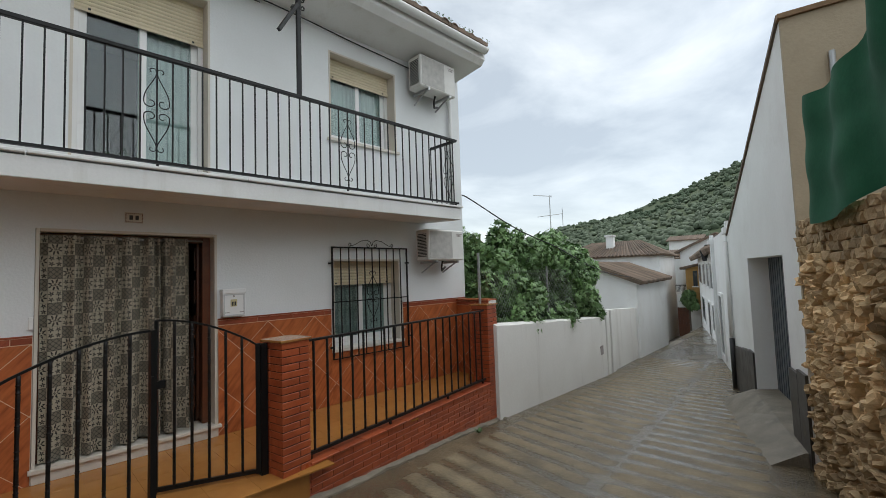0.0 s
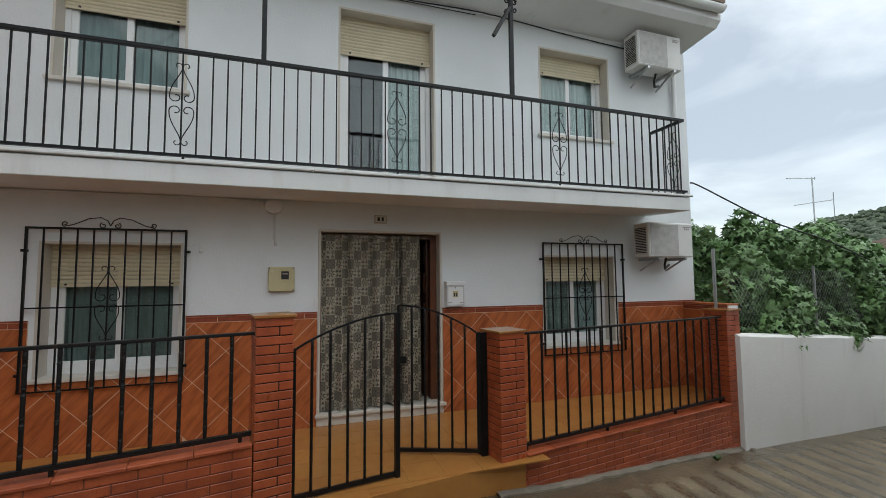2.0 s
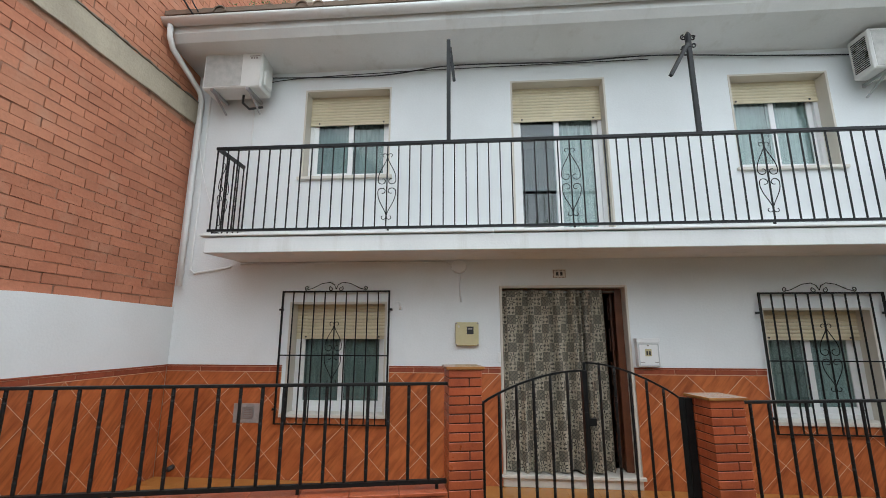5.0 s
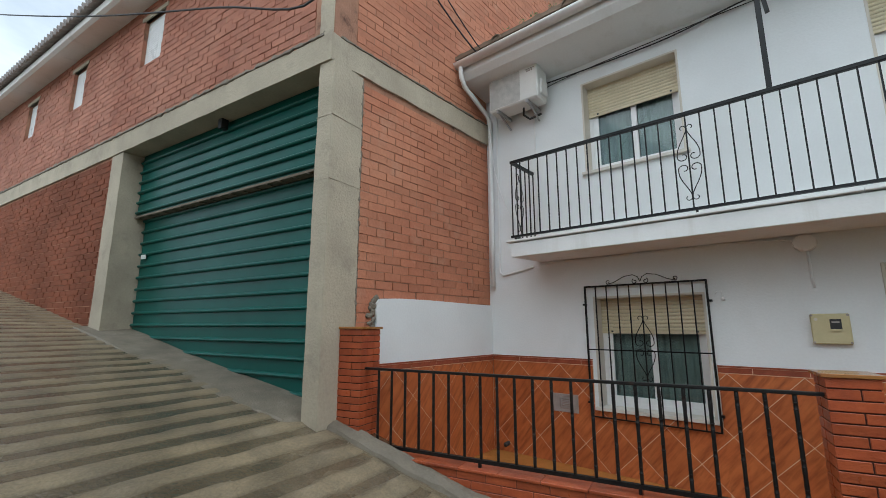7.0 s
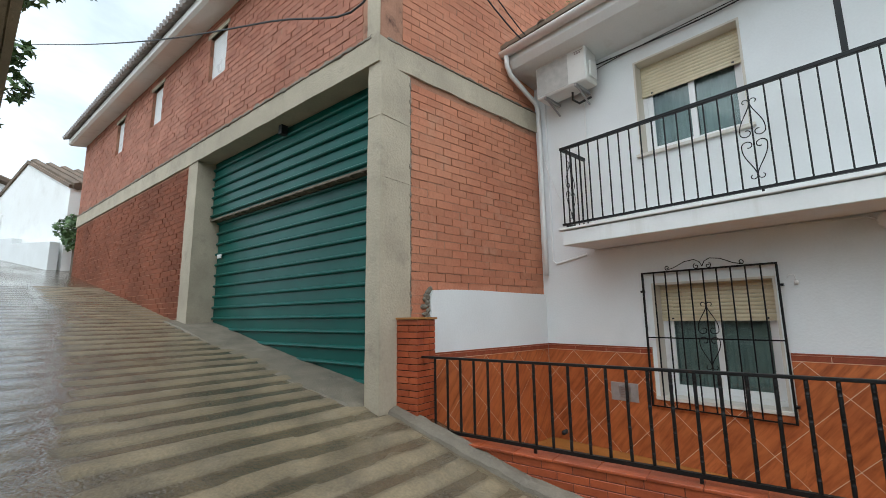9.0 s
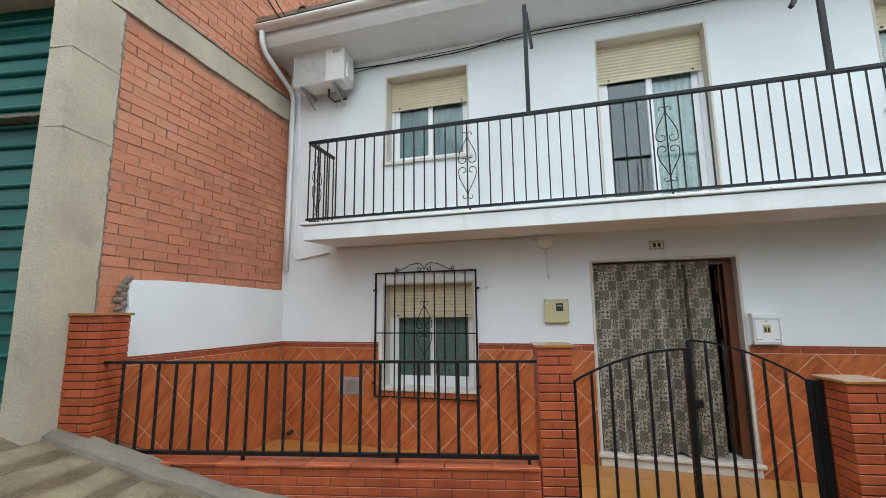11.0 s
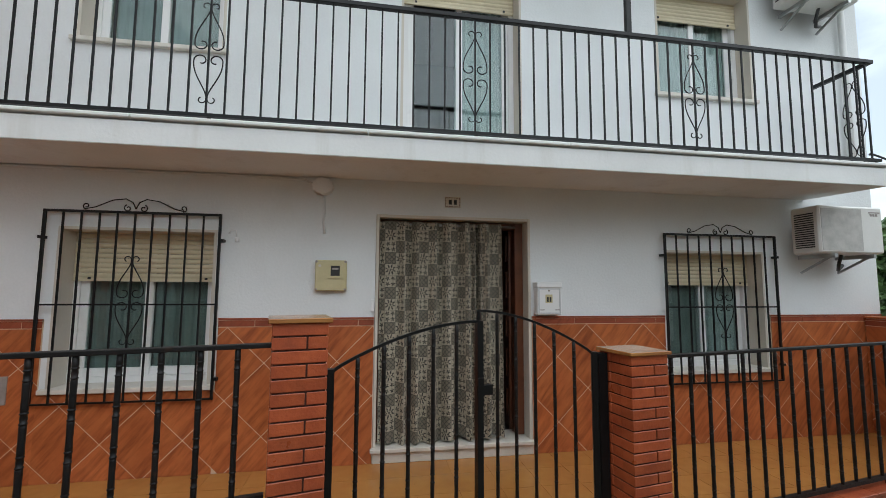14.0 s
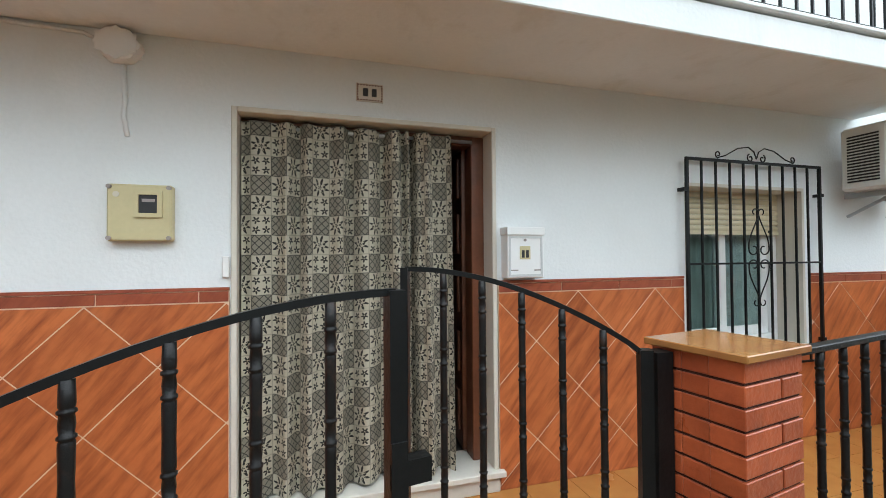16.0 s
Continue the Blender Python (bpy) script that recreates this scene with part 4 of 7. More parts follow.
def build_balcony_rail():
    rail = thing("balcony_railing", "black wrought iron balcony railing with forged heart ornaments", "railing")
    x0, x1, y, z0, z1 = -3.28, 4.76, -0.72, 2.665, 3.645
    bm = bmesh.new()
    box(bm, x0 - 0.02, x1 + 0.02, y - 0.022, y + 0.022, z1 - 0.012, z1 + 0.026)
    part("top_rail", bm, IRON, rail, bevel=0.004)
    bm = bmesh.new()
    box(bm, x0 - 0.03, x1 + 0.03, y - 0.016, y + 0.016, z0 - 0.014, z0 + 0.012)
    part("bottom_rail", bm, IRON, rail)
    me = square_bar("baluster", z1 - z0, 0.013)
    for i in range(-32, 32):
        share("baluster", me, rail, pose(0.768 + 0.1267 * i, y, z0))
    om = ornament_mesh("ornament", 0.86, 0.20)
    for x in (-1.235, 0.775, 2.785):
        share("ornament", om, rail, pose(0.768 + 0.1267 * round((x - 0.768) / 0.1267), y, z0 + 0.05))
    foot = square_bar("foot", 0.10, 0.02)
    for x in (-3.25, -1.235, 0.775, 2.785, 4.73):
        share("foot", foot, rail, pose(x, y, z0 - 0.10))
    for x in (x0, x1):
        bm = bmesh.new()
        box(bm, x - 0.018, x + 0.018, y + 0.022, -0.16, z1 - 0.012, z1 + 0.026)
        part("side_rail", bm, IRON, rail)
        bm = bmesh.new()
        box(bm, x - 0.016, x + 0.016, y + 0.022, -0.16, z0 - 0.012, z0 + 0.012)
        part("side_bottom_rail", bm, IRON, rail)
        for k in range(1, 6):
            share("baluster", me, rail, pose(x, y + 0.56 * k / 5, z0))
        share("ornament", om, rail, pose(x, y + 0.17, z0 + 0.05, 0, 0, 90))
    for x, top, arm in ((-0.565, 4.95, 0.10), (2.16, 4.80, 0.0)):
        bm = bmesh.new()
        box(bm, x - 0.022, x + 0.022, y - 0.022, y + 0.022, z1 + 0.026, top)
        part("awning_post", bm, IRON, rail, "black steel post standing on the rail")
        bm = bmesh.new()
        if arm:
            vs = box(bm, x + 0.0, x + 0.035, y - 0.0, y + 0.03, 4.42, 4.86)
            bmesh.ops.rotate(bm, verts=vs, cent=(x, y, 4.86), matrix=Matrix.Rotation(radians(-6), 3, "Y"))
        else:
            tube(bm, [(x - 0.02, y - 0.02, top - 0.06), (x - 0.28, y - 0.10, 4.30)], 0.026, 4)
            for q, (dx, dz) in enumerate(((0.05, 0.02), (-0.05, 0.03), (0.05, -0.07), (-0.06, -0.10))):
                tube(bm, [(p[0], y - 0.005, p[2]) for p in scroll(x + dx, top + dz, 0.035, 0.5 + q, 1.2)], 0.009, 5)
            tube(bm, [(x, y, top - 0.1), (x, y, top + 0.06), (x, y, top + 0.10)], [0.03, 0.034, 0.012], 8)
        part("bracket_arm", bm, IRON, rail)


build_balcony_rail()


def build_grille(x0, x1, z0, z1, label):
    gr = thing("window_grille", label, "window grille", pose(0, -0.05, 0), group="window grilles")
    for nm, z in (("top_bar", z1), ("middle_bar", z0 + (z1 - z0) * 0.505), ("bottom_bar", z0)):
        bm = bmesh.new()
        t = 0.010 if nm == "top_bar" else 0.007
        box(bm, x0 - 0.01, x1 + 0.01, -0.008, 0.008, z - t, z + t)
        part(nm, bm, IRON, gr)
    n = 10
    me = square_bar("bar", z1 - z0, 0.013)
    thick = square_bar("side_bar", z1 - z0, 0.020)
    for i in range(n + 1):
        share("bar" if 0 < i < n else "side_bar", me if 0 < i < n else thick, gr, pose(x0 + (x1 - x0) * i / n, 0, z0))
    share("ornament", ornament_mesh("ornament", 0.80, 0.20), gr, pose((x0 + x1) / 2, -0.006, z0 + (z1 - z0) * 0.27))
    bm = bmesh.new()
    c = (x0 + x1) / 2
    for s in (-1, 1):
        pts = [(c + s * 0.38, 0, z1 + 0.02), (c + s * 0.30, 0, z1 + 0.04), (c + s * 0.18, 0, z1 + 0.10), (c + s * 0.08, 0, z1 + 0.115), (c + s * 0.025, 0, z1 + 0.085), (c, 0, z1 + 0.03)]
        tube(bm, pts, 0.005, 5)
        tube(bm, scroll(c + s * 0.06, z1 + 0.035, 0.032, 1.2 if s > 0 else 1.9, 1.1, -s), 0.005, 5)
        tube(bm, scroll(c + s * 0.37, z1 + 0.045, 0.028, 4.6, 1.1, s), 0.005, 5)
    part("crest", bm, IRON, gr, "forged scroll crest", smooth=True)
    for x in (x0, x1):
        for z in (z0 + 0.16, z1 - 0.22):
            bm = bmesh.new()
            s = 1 if x == x1 else -1
            box(bm, min(x, x + s * 0.035), max(x, x + s * 0.035), -0.01, 0.05, z - 0.012, z + 0.012)
            part("fixing", bm, IRON, gr)


build_grille(-2.67, -1.335, 0.485, 2.035, "black iron window grille with forged scroll crest")
build_grille(2.94, 4.26, 0.47, 1.985, "black iron window grille with scroll crest beside the air conditioner")


# ---- red brick fence: pillars, low walls, iron panels, gate ----
def brick_mesh(name, l, d, h, material=BRICKRED, bevel=0.0025):
    bm = bmesh.new()
    box(bm, 0, l, 0, d, 0, h)
    return mesh_of(bm, name, material, bevel=bevel)


def build_pillar(m, w, z0, z1, label):
    """A square pillar of long glazed bricks, every second course split, and a tile cap."""
    p = thing("brick_pillar", label, "pillar", m, group="fence pillars")
    bm = bmesh.new()
    box(bm, 0.008, w - 0.008, 0.008, w - 0.008, z0, z1)
    part("core", bm, JOINT, p)
    h, j = 0.0555, 0.0085
    z = z1 - h - 0.002
    k = 0
    d = 0.10
    full = brick_mesh("brick", w, d, h)
    a = 0.62 * w - j / 2
    b = w - a - j
    long, short = brick_mesh("brick", a, d, h), brick_mesh("brick", b, d, h)
    side = brick_mesh("brick", d, w - 2 * d, h)
    while z > z0:
        if k % 2 == 0:
            share("brick", full, p, pose(0, 0, z))
            share("brick", full, p, pose(0, w - d, z))
            share("brick", side, p, pose(0.0015, d, z))
            share("brick", side, p, pose(w - d - 0.0015, d, z))
        else:
            share("brick", long, p, pose(0, 0, z))
            share("brick", short, p, pose(a + j, 0, z))
            share("brick", short, p, pose(0, w - d, z))
            share("brick", long, p, pose(b + j, w - d, z))
            share("brick", side, p, pose(0.0015, d, z))
            share("brick", side, p, pose(w - d - 0.0015, d, z))
        z -= h + j
        k += 1
    bm = bmesh.new()
    box(bm, -0.018, w + 0.018, -0.018, w + 0.018, z1, z1 + 0.022)
    part("cap", bm, CAPTILE, p, "wet terracotta tile cap", bevel=0.003)
    return p


LEFT_DEG = 12.0
build_pillar(street_m(LEFT_DEG, -0.488, -1.922), 0.252, -0.5, 1.25, "red glazed brick gate pillar with tile cap")
build_pillar(street_m(9.3, 1.52, -1.59), 0.285, -0.75, 1.01, "red glazed brick gate pillar with wet tile cap")
build_pillar(street_m(9.3, 5.02, -1.02), 0.29, -1.0, 1.06, "red brick end pillar beside the white garden wall")
build_pillar(street_m(LEFT_DEG, -4.13, -2.72), 0.30, 0.2, 1.52, "red brick end pillar against the concrete column")


def build_low_wall(m, length, zlow, ztop, label, cap_slope=0.0):
    """A low wall of long glazed bricks with a tile coping; local x along it, front at y = 0."""
    w = thing("low_brick_wall", label, "wall", m, kind="structure")
    bm = bmesh.new()
    box(bm, 0, length, 0.004, 0.15, zlow, ztop - 0.02)
    part("core", bm, REDJOINT, w)
    h, j, l = 0.056, 0.007, 0.247
    me = brick_mesh("brick", l, 0.06, h)
    z, k = ztop - 0.022 - h - 0.004, 0
    while z > zlow:
        x = -(k % 2) * 0.5 * (l + j)
        while x < length - 0.02:
            a, b = max(0.0, x), min(x + l, length)
            if b - a > 0.03:
                if b - a < l - 1e-4:
                    share("brick", brick_mesh("brick", b - a, 0.06, h), w, pose(a, 0, z))
                else:
                    share("brick", me, w, pose(a, 0, z))
            x += l + j
        z -= h + j
        k += 1
    n = max(1, round(length / 0.33))
    cm = brick_mesh("coping_tile", length / n - 0.004, 0.19, 0.022, BRICKRED, 0.003)
    for i in range(n):
        share("coping_tile", cm, w, pose(i * length / n + 0.002, -0.015, ztop - 0.022))


def build_fence_panel(m, length, z0, z1, n, label, first, step):
    f = thing("iron_fence_panel", label, "fence", m, group="fence panels")
    bm = bmesh.new()
    box(bm, -0.04, length + 0.03, -0.02, 0.02, z1 - 0.010, z1 + 0.012)
    part("top_rail", bm, IRONRUST, f, bevel=0.003)
    bm = bmesh.new()
    box(bm, -0.02, length + 0.02, -0.018, 0.018, z0 - 0.014, z0 + 0.014)
    part("bottom_rail", bm, IRONRUST, f)
    me = turned_bar("baluster", z1 - z0 - 0.02)
    for i in range(n):
        share("baluster", me, f, pose(first + step * i, 0, z0 + 0.01, 0, 0, 31 * i))
    foot = square_bar("foot", 0.07, 0.022, IRONRUST)
    for x in (0.05, length * 0.35, length * 0.7, length - 0.05):
        share("foot", foot, f, pose(x, 0, z0 - 0.07))


ML = street_m(LEFT_DEG, -3.84, -2.645)
build_low_wall(ML, 3.42, -0.6, 0.42, "low red glazed brick wall with tile coping under the fence")
build_fence_panel(ML @ pose(0, 0.07, 0), 3.40, 0.47, 1.145, 22, "black turned iron fence panel on the low brick wall", 0.159, 0.149)
MR = street_m(9.3, 1.80, -1.545)
build_low_wall(MR, 3.27, -1.3, -0.10, "low red glazed brick wall stepping above the sloping street")
build_fence_panel(MR @ pose(0, 0.07, 0), 3.22, -0.045, 0.985, 20, "long black turned iron fence panel beside the gate", 0.10, 0.161)


def build_gate():
    g = thing("iron_gate", "black iron double gate with arched tops, one leaf ajar", "gate")
    bars = {}

    def leaf(m, w, zb, za, zt, n, post_at_end, name):
        lf = new(name)
        lf.parent = g
        lf.matrix_basis = m
        def top(x):
            t = x / w
            return za + (zt - za) * math.sin(t * math.pi / 2) ** 0.85
        bm = bmesh.new()
        tube(bm, [(w * i / 16, 0, top(w * i / 16)) for i in range(17)], 0.0115, 4)
        part("top_rail", bm, IRON, lf, "arched top rail")
        bm = bmesh.new()
        box(bm, 0, w, -0.014, 0.014, zb - 0.016, zb + 0.016)
        part("bottom_rail", bm, IRON, lf)
        bm = bmesh.new()
        box(bm, -0.02, 0.02, -0.02, 0.02, zb - 0.02, za + 0.02)
        part("stile", bm, IRON, lf)
        bm = bmesh.new()
        t = 0.019 if post_at_end else 0.012
        box(bm, w - t, w + t, -0.022, 0.022, zb - (0.10 if post_at_end else 0.02), zt + 0.004)
        part("stile", bm, IRON, lf)
        for i in range(n):
            x = w * (i + 1) / (n + 1)
            b = new("baluster", turned_bar("baluster", top(x) - zb - 0.008, 0.0122))
            b.parent = lf
            b.matrix_basis = pose(x, 0, zb, 0, 0, 40 * i)
        if post_at_end:
            bm = bmesh.new()
            box(bm, w - 0.02, w + 0.078, -0.022, 0.015, zb + 0.90, zb + 0.955)
            box(bm, w - 0.018, w + 0.018, -0.028, -0.02, zb + 0.84, zb + 1.0)
            part("lock", bm, IRON, lf, "black lock case")
        return lf
    L = street_m(LEFT_DEG - 2, -0.245, -1.67)
    leaf(L, 0.846, -0.10, 0.975, 1.222, 5, True, "left_leaf")
    R = pose(1.41, -1.35, 0, 0, 0, 180 - 22)
    leaf(R, 0.76, -0.09, 0.985, 1.26, 5, False, "right_leaf")
    for x, y, z0, z1 in ((1.45, -1.36, -0.13, 1.0),):
        bm = bmesh.new()
        box(bm, x - 0.03, x + 0.03, y - 0.03, y + 0.03, z0, z1)
        part("hinge_post", bm, IRON, g, "thick black hinge post")


build_gate()


# ---- wall fittings ----
def build_ac(m, w, h, d, label, slats_left=True):
    a = thing("air_conditioner", label, "air conditioner", m, group="outdoor air conditioners")
    bm = bmesh.new()
    box(bm, 0, w, -d, 0, 0, h)
    body = part("body", bm, ACWHITE, a, bevel=0.018)
    bm = bmesh.new()
    box(bm, 0.03, w * 0.66, -d - 0.004, -d + 0.01, 0.03, h - 0.03)
    part("fan_grille", bm, ACGREY, body, "grey fan grille")
    bm = bmesh.new()
    for i in range(16):
        z = 0.06 + (h - 0.12) * i / 16
        box(bm, -0.006, 0.004, -d + 0.05, -0.05, z, z + 0.012)
    part("side_louvre", bm, DARKPLASTIC, body, "dark side louvres")
    bm = bmesh.new()
    for i in range(3):
        box(bm, w * 0.80 + i * 0.035, w * 0.80 + i * 0.035 + 0.022, -d - 0.003, -d + 0.005, h - 0.10, h - 0.075)
    box(bm, w * 0.78, w * 0.78 + 0.14, -d - 0.003, -d + 0.005, h - 0.065, h - 0.055)
    part("plain_mark", bm, GREYPLATE, body)
    bm = bmesh.new()
    box(bm, w, w + 0.035, -d + 0.06, -0.06, 0.06, h * 0.55)
    part("valve_cover", bm, ACWHITE, body, bevel=0.01)
    for x in (0.14, w - 0.18):
        bm = bmesh.new()
        box(bm, x, x + 0.035, -d - 0.02, 0.06, -0.045, -0.005)
        tube(bm, [(x + 0.017, -d + 0.03, -0.03), (x + 0.017, 0.05, -0.19)], 0.014, 4)
        part("bracket", bm, GALV, a, "steel wall bracket")
    bm = bmesh.new()
    tube(bm, [(w * 0.6, -0.12, 0.0), (w * 0.58, -0.10, -0.10), (w * 0.66, -0.04, -0.16), (w * 0.85, 0.03, -0.10)], 0.017, 6)
    part("hose", bm, DARKPLASTIC, a, smooth=True)
    return a


build_ac(pose(-3.83, -0.10, 4.66), 0.80, 0.51, 0.30, "ivory outdoor air conditioner unit under the eave near the brick wall")
build_ac(pose(4.37, -0.10, 4.56), 0.80, 0.52, 0.30, "ivory outdoor air conditioner unit under the eave at the house corner")
build_ac(pose(4.42, -0.10, 1.79), 0.80, 0.49, 0.30, "ivory outdoor air conditioner unit below the balcony")


def build_meter():
    m = thing("meter_box", "cream plastic electricity meter box with small dark window", "meter box", pose(-0.53, 0, 1.385))
    bm = bmesh.new()
    box(bm, 0, 0.275, -0.055, 0.0, 0, 0.275)
    body = part("body", bm, METER, m, bevel=0.008)
    bm = bmesh.new()
    wall_grid(bm, 0.115, 0.235, 0.115, 0.245, -0.068, -0.055, [(0.135, 0.215, 0.135, 0.225)])
    part("window_rim", bm, METER, body, "raised cream rim")
    bm = bmesh.new()
    box(bm, 0.135, 0.215, -0.058, -0.056, 0.135, 0.225)
    part("window", bm, DARKPLASTIC, body, "dark meter window")
    bm = bmesh.new()
    box(bm, 0.148, 0.202, -0.061, -0.058, 0.19, 0.205)
    part("plain_mark", bm, GREYPLATE, body)
    for x in (0.012, 0.263):
        for z in (0.014, 0.261):
            bm = bmesh.new()
            tube(bm, [(x, -0.052, z), (x, -0.066, z)], 0.011, 8)
            part("screw", bm, GREYPLATE, body)
    bm = bmesh.new()
    tube(bm, [(0.04, -0.053, 0.225), (0.04, -0.058, 0.225)], 0.014, 10)
    part("badge", bm, TRIM, body)


build_meter()


def build_mailbox():
    m = thing("mailbox", "white enamelled mailbox with small number plate", "mailbox", pose(1.53, 0, 1.165))
    bm = bmesh.new()
    box(bm, 0, 0.245, -0.095, 0, 0, 0.31)
    body = part("body", bm, PVC, m, bevel=0.006)
    bm = bmesh.new()
    wall_grid(bm, 0.010, 0.235, 0.012, 0.255, -0.0985, -0.092, [(0.022, 0.223, 0.024, 0.243)])
    part("door_rim", bm, GREYRIM, body)
    bm = bmesh.new()
    box(bm, -0.005, 0.25, -0.105, 0.0, 0.262, 0.312)
    part("flap", bm, PVC, body, "white flap", bevel=0.004)
    bm = bmesh.new()
    box(bm, 0.082, 0.152, -0.0985, -0.094, 0.115, 0.195)
    plate = part("number_plate", bm, METER, body, "small cream plate with two dark bars")
    bm = bmesh.new()
    box(bm, 0.094, 0.112, -0.1005, -0.098, 0.125, 0.17)
    box(bm, 0.122, 0.140, -0.1005, -0.098, 0.125, 0.17)
    part("bar", bm, DARKPLASTIC, plate)
    bm = bmesh.new()
    tube(bm, [(0.117, -0.094, 0.232), (0.117, -0.102, 0.232)], 0.009, 8)
    part("lock", bm, GREYPLATE, body)
    for x in (0.02, 0.18):
        bm = bmesh.new()
        box(bm, x, x + 0.05, -0.0975, -0.094, 0.045, 0.053)
        part("plain_mark", bm, GREYPLATE, body)


build_mailbox()


def build_fittings():
    p = thing("number_tile", "small white ceramic tile with dark border and two plain bars", "wall tile", pose(0.645, 0, 2.185))
    bm = bmesh.new()
    box(bm, 0, 0.155, -0.010, 0, 0, 0.105)
    part("tile", bm, TRIM, p, bevel=0.003)
    bm = bmesh.new()
    for i in range(9):
        for z in (0.006, 0.091):
            box(bm, 0.006 + i * 0.0165, 0.016 + i * 0.0165, -0.0115, -0.009, z, z + 0.007)
    for i in range(5):
        for x in (0.005, 0.142):
            box(bm, x, x + 0.008, -0.0115, -0.009, 0.018 + i * 0.015, 0.027 + i * 0.015)
    part("border", bm, WOOD, p, "broken brown border")
    bm = bmesh.new()
    box(bm, 0.038, 0.068, -0.0115, -0.009, 0.03, 0.076)
    box(bm, 0.088, 0.116, -0.0115, -0.009, 0.03, 0.076)
    part("bar", bm, DARKPLASTIC, p)
    j = thing("junction_box", "white painted round junction box with broken conduit under the balcony", "junction box", pose(-0.485, 0, 2.33))
    bm = bmesh.new()
    pts = [(0.094 * math.cos(a) * (1 + 0.07 * math.cos(6 * a)), 0.078 * math.sin(a) * (1 + 0.07 * math.cos(6 * a))) for a in np.linspace(0, 2 * math.pi, 25)[:-1]]
    prism(bm, pts, 0.085, "xz", -0.085)
    part("body", bm, PVC, j, bevel=0.012)
    bm = bmesh.new()
    tube(bm, [(0.01, -0.015, -0.08), (0.015, -0.014, -0.25), (0.012, -0.02, -0.33), (0.025, -0.014, -0.43)], 0.012, 6)
    tube(bm, [(-0.08, -0.012, 0.02), (-0.16, -0.012, 0.06), (-0.6, -0.012, 0.075), (-2.8, -0.012, 0.07)], 0.010, 6)
    part("conduit", bm, PLASTER, j, smooth=True)
    t = thing("cable_hook", "white wire loop and plug hanging beside the window grille", "cable", pose(-1.27, 0, 1.88))
    bm = bmesh.new()
    tube(bm, [(0.0, -0.02, 0.0), (0.02, -0.03, 0.03), (0.06, -0.03, 0.03), (0.07, -0.03, -0.03)], 0.004, 5)
    tube(bm, [(0.07, -0.03, -0.03), (0.072, -0.03, -0.07)], 0.018, 8)
    part("plug", bm, PVC, t, smooth=True)
    v = thing("wall_vent", "grey metal vent plate set in the tiles", "vent", pose(-3.19, -0.022, 0.485))
    bm = bmesh.new()
    box(bm, 0, 0.345, -0.006, 0.006, 0, 0.22)
    part("plate", bm, GREYPLATE, v, bevel=0.002)
    bm = bmesh.new()
    wall_grid(bm, 0.11, 0.25, 0.05, 0.18, -0.010, -0.004, [(0.13, 0.23, 0.07, 0.16)])
    part("rim", bm, GALV, v)
    for i in range(4):
        bm = bmesh.new()
        box(bm, 0.13, 0.23, -0.009, -0.006, 0.08 + i * 0.02, 0.088 + i * 0.02)
        part("slat", bm, GALV, v)
    s = thing("drain_spout", "short dark drain pipe in the tiled wall", "pipe", pose(-3.88, -0.01, -0.02))
    bm = bmesh.new()
    tube(bm, [(0, 0.01, 0), (0, -0.09, -0.01)], 0.03, 10)
    part("pipe", bm, DARKPLASTIC, s, smooth=True)
    lines = [("overhead_cable", [(-3.2, -0.04, 5.02), (-1.6, -0.04, 4.98), (-0.55, -0.06, 5.07), (0.9, -0.04, 5.06), (2.1, -0.06, 5.08), (3.4, -0.03, 5.03), (4.6, -0.03, 4.98)], 0.009, "black cable bundle clipped along the wall under the eave"),
             ("overhead_cable", [(-3.3, -0.03, 4.86), (-2.9, -0.03, 4.98), (-1.4, -0.03, 5.03), (-0.3, -0.03, 5.04), (2.0, -0.03, 5.05)], 0.006, "thin black cable under the eave"),
             ("overhead_cable", [(5.62, -0.05, 2.98), (5.8, -0.08, 2.93), (7.0, -0.25, 2.42), (8.35, -0.37, 2.06), (10.4, -0.03, 1.68), (12.8, 0.35, 1.40), (17.5, 1.15, 1.15), (22.8, 2.0, 1.05)], 0.012, "black service cable running from the house corner"),
             ("overhead_cable", [(-3.55, -0.28, 5.24), (-3.8, -0.85, 5.5), (-4.1, -2.0, 6.6), (-4.5, -3.4, 8.6)], 0.012, "black cable rising from the eave"),
             ("overhead_cable", [(-3.50, -0.28, 5.24), (-3.72, -0.85, 5.52), (-4.0, -2.2, 6.9), (-4.3, -3.6, 9.2)], 0.009, "black cable rising from the eave"),
             ("overhead_cable", [(-26.84, -8.37, 13.34), (-20.26, -6.94, 11.08), (-13.30, -5.43, 8.20), (-8.67, -4.42, 6.36), (-5.43, -3.72, 5.22), (-3.80, -3.37, 4.68), (-3.2, -3.6, 5.6), (-2.0, -5.2, 8.0)], 0.012, "black cable slung across the street"),
             ("overhead_cable", [(-4.02, -0.10, 4.55), (-3.98, -0.06, 3.9), (-3.85, -0.03, 3.4), (-3.72, -0.03, 3.1)], 0.006, "thin white cable hanging beside the downpipe")]
    for nm, pts, r, lab in lines:
        cu = []
        P = [Vector(q) for q in pts]
        for i in range(len(P) - 1):
            p0, p1, p2, p3 = P[max(0, i - 1)], P[i], P[i + 1], P[min(len(P) - 1, i + 2)]
            for t in np.linspace(0, 1, 7)[:-1]:
                cu.append(0.5 * ((2 * p1) + (p2 - p0) * t + (2 * p0 - 5 * p1 + 4 * p2 - p3) * t * t + (3 * p1 - p0 - 3 * p2 + p3) * t ** 3))
        cu.append(P[-1])
        bm = bmesh.new()
        tube(bm, cu, r, 5)
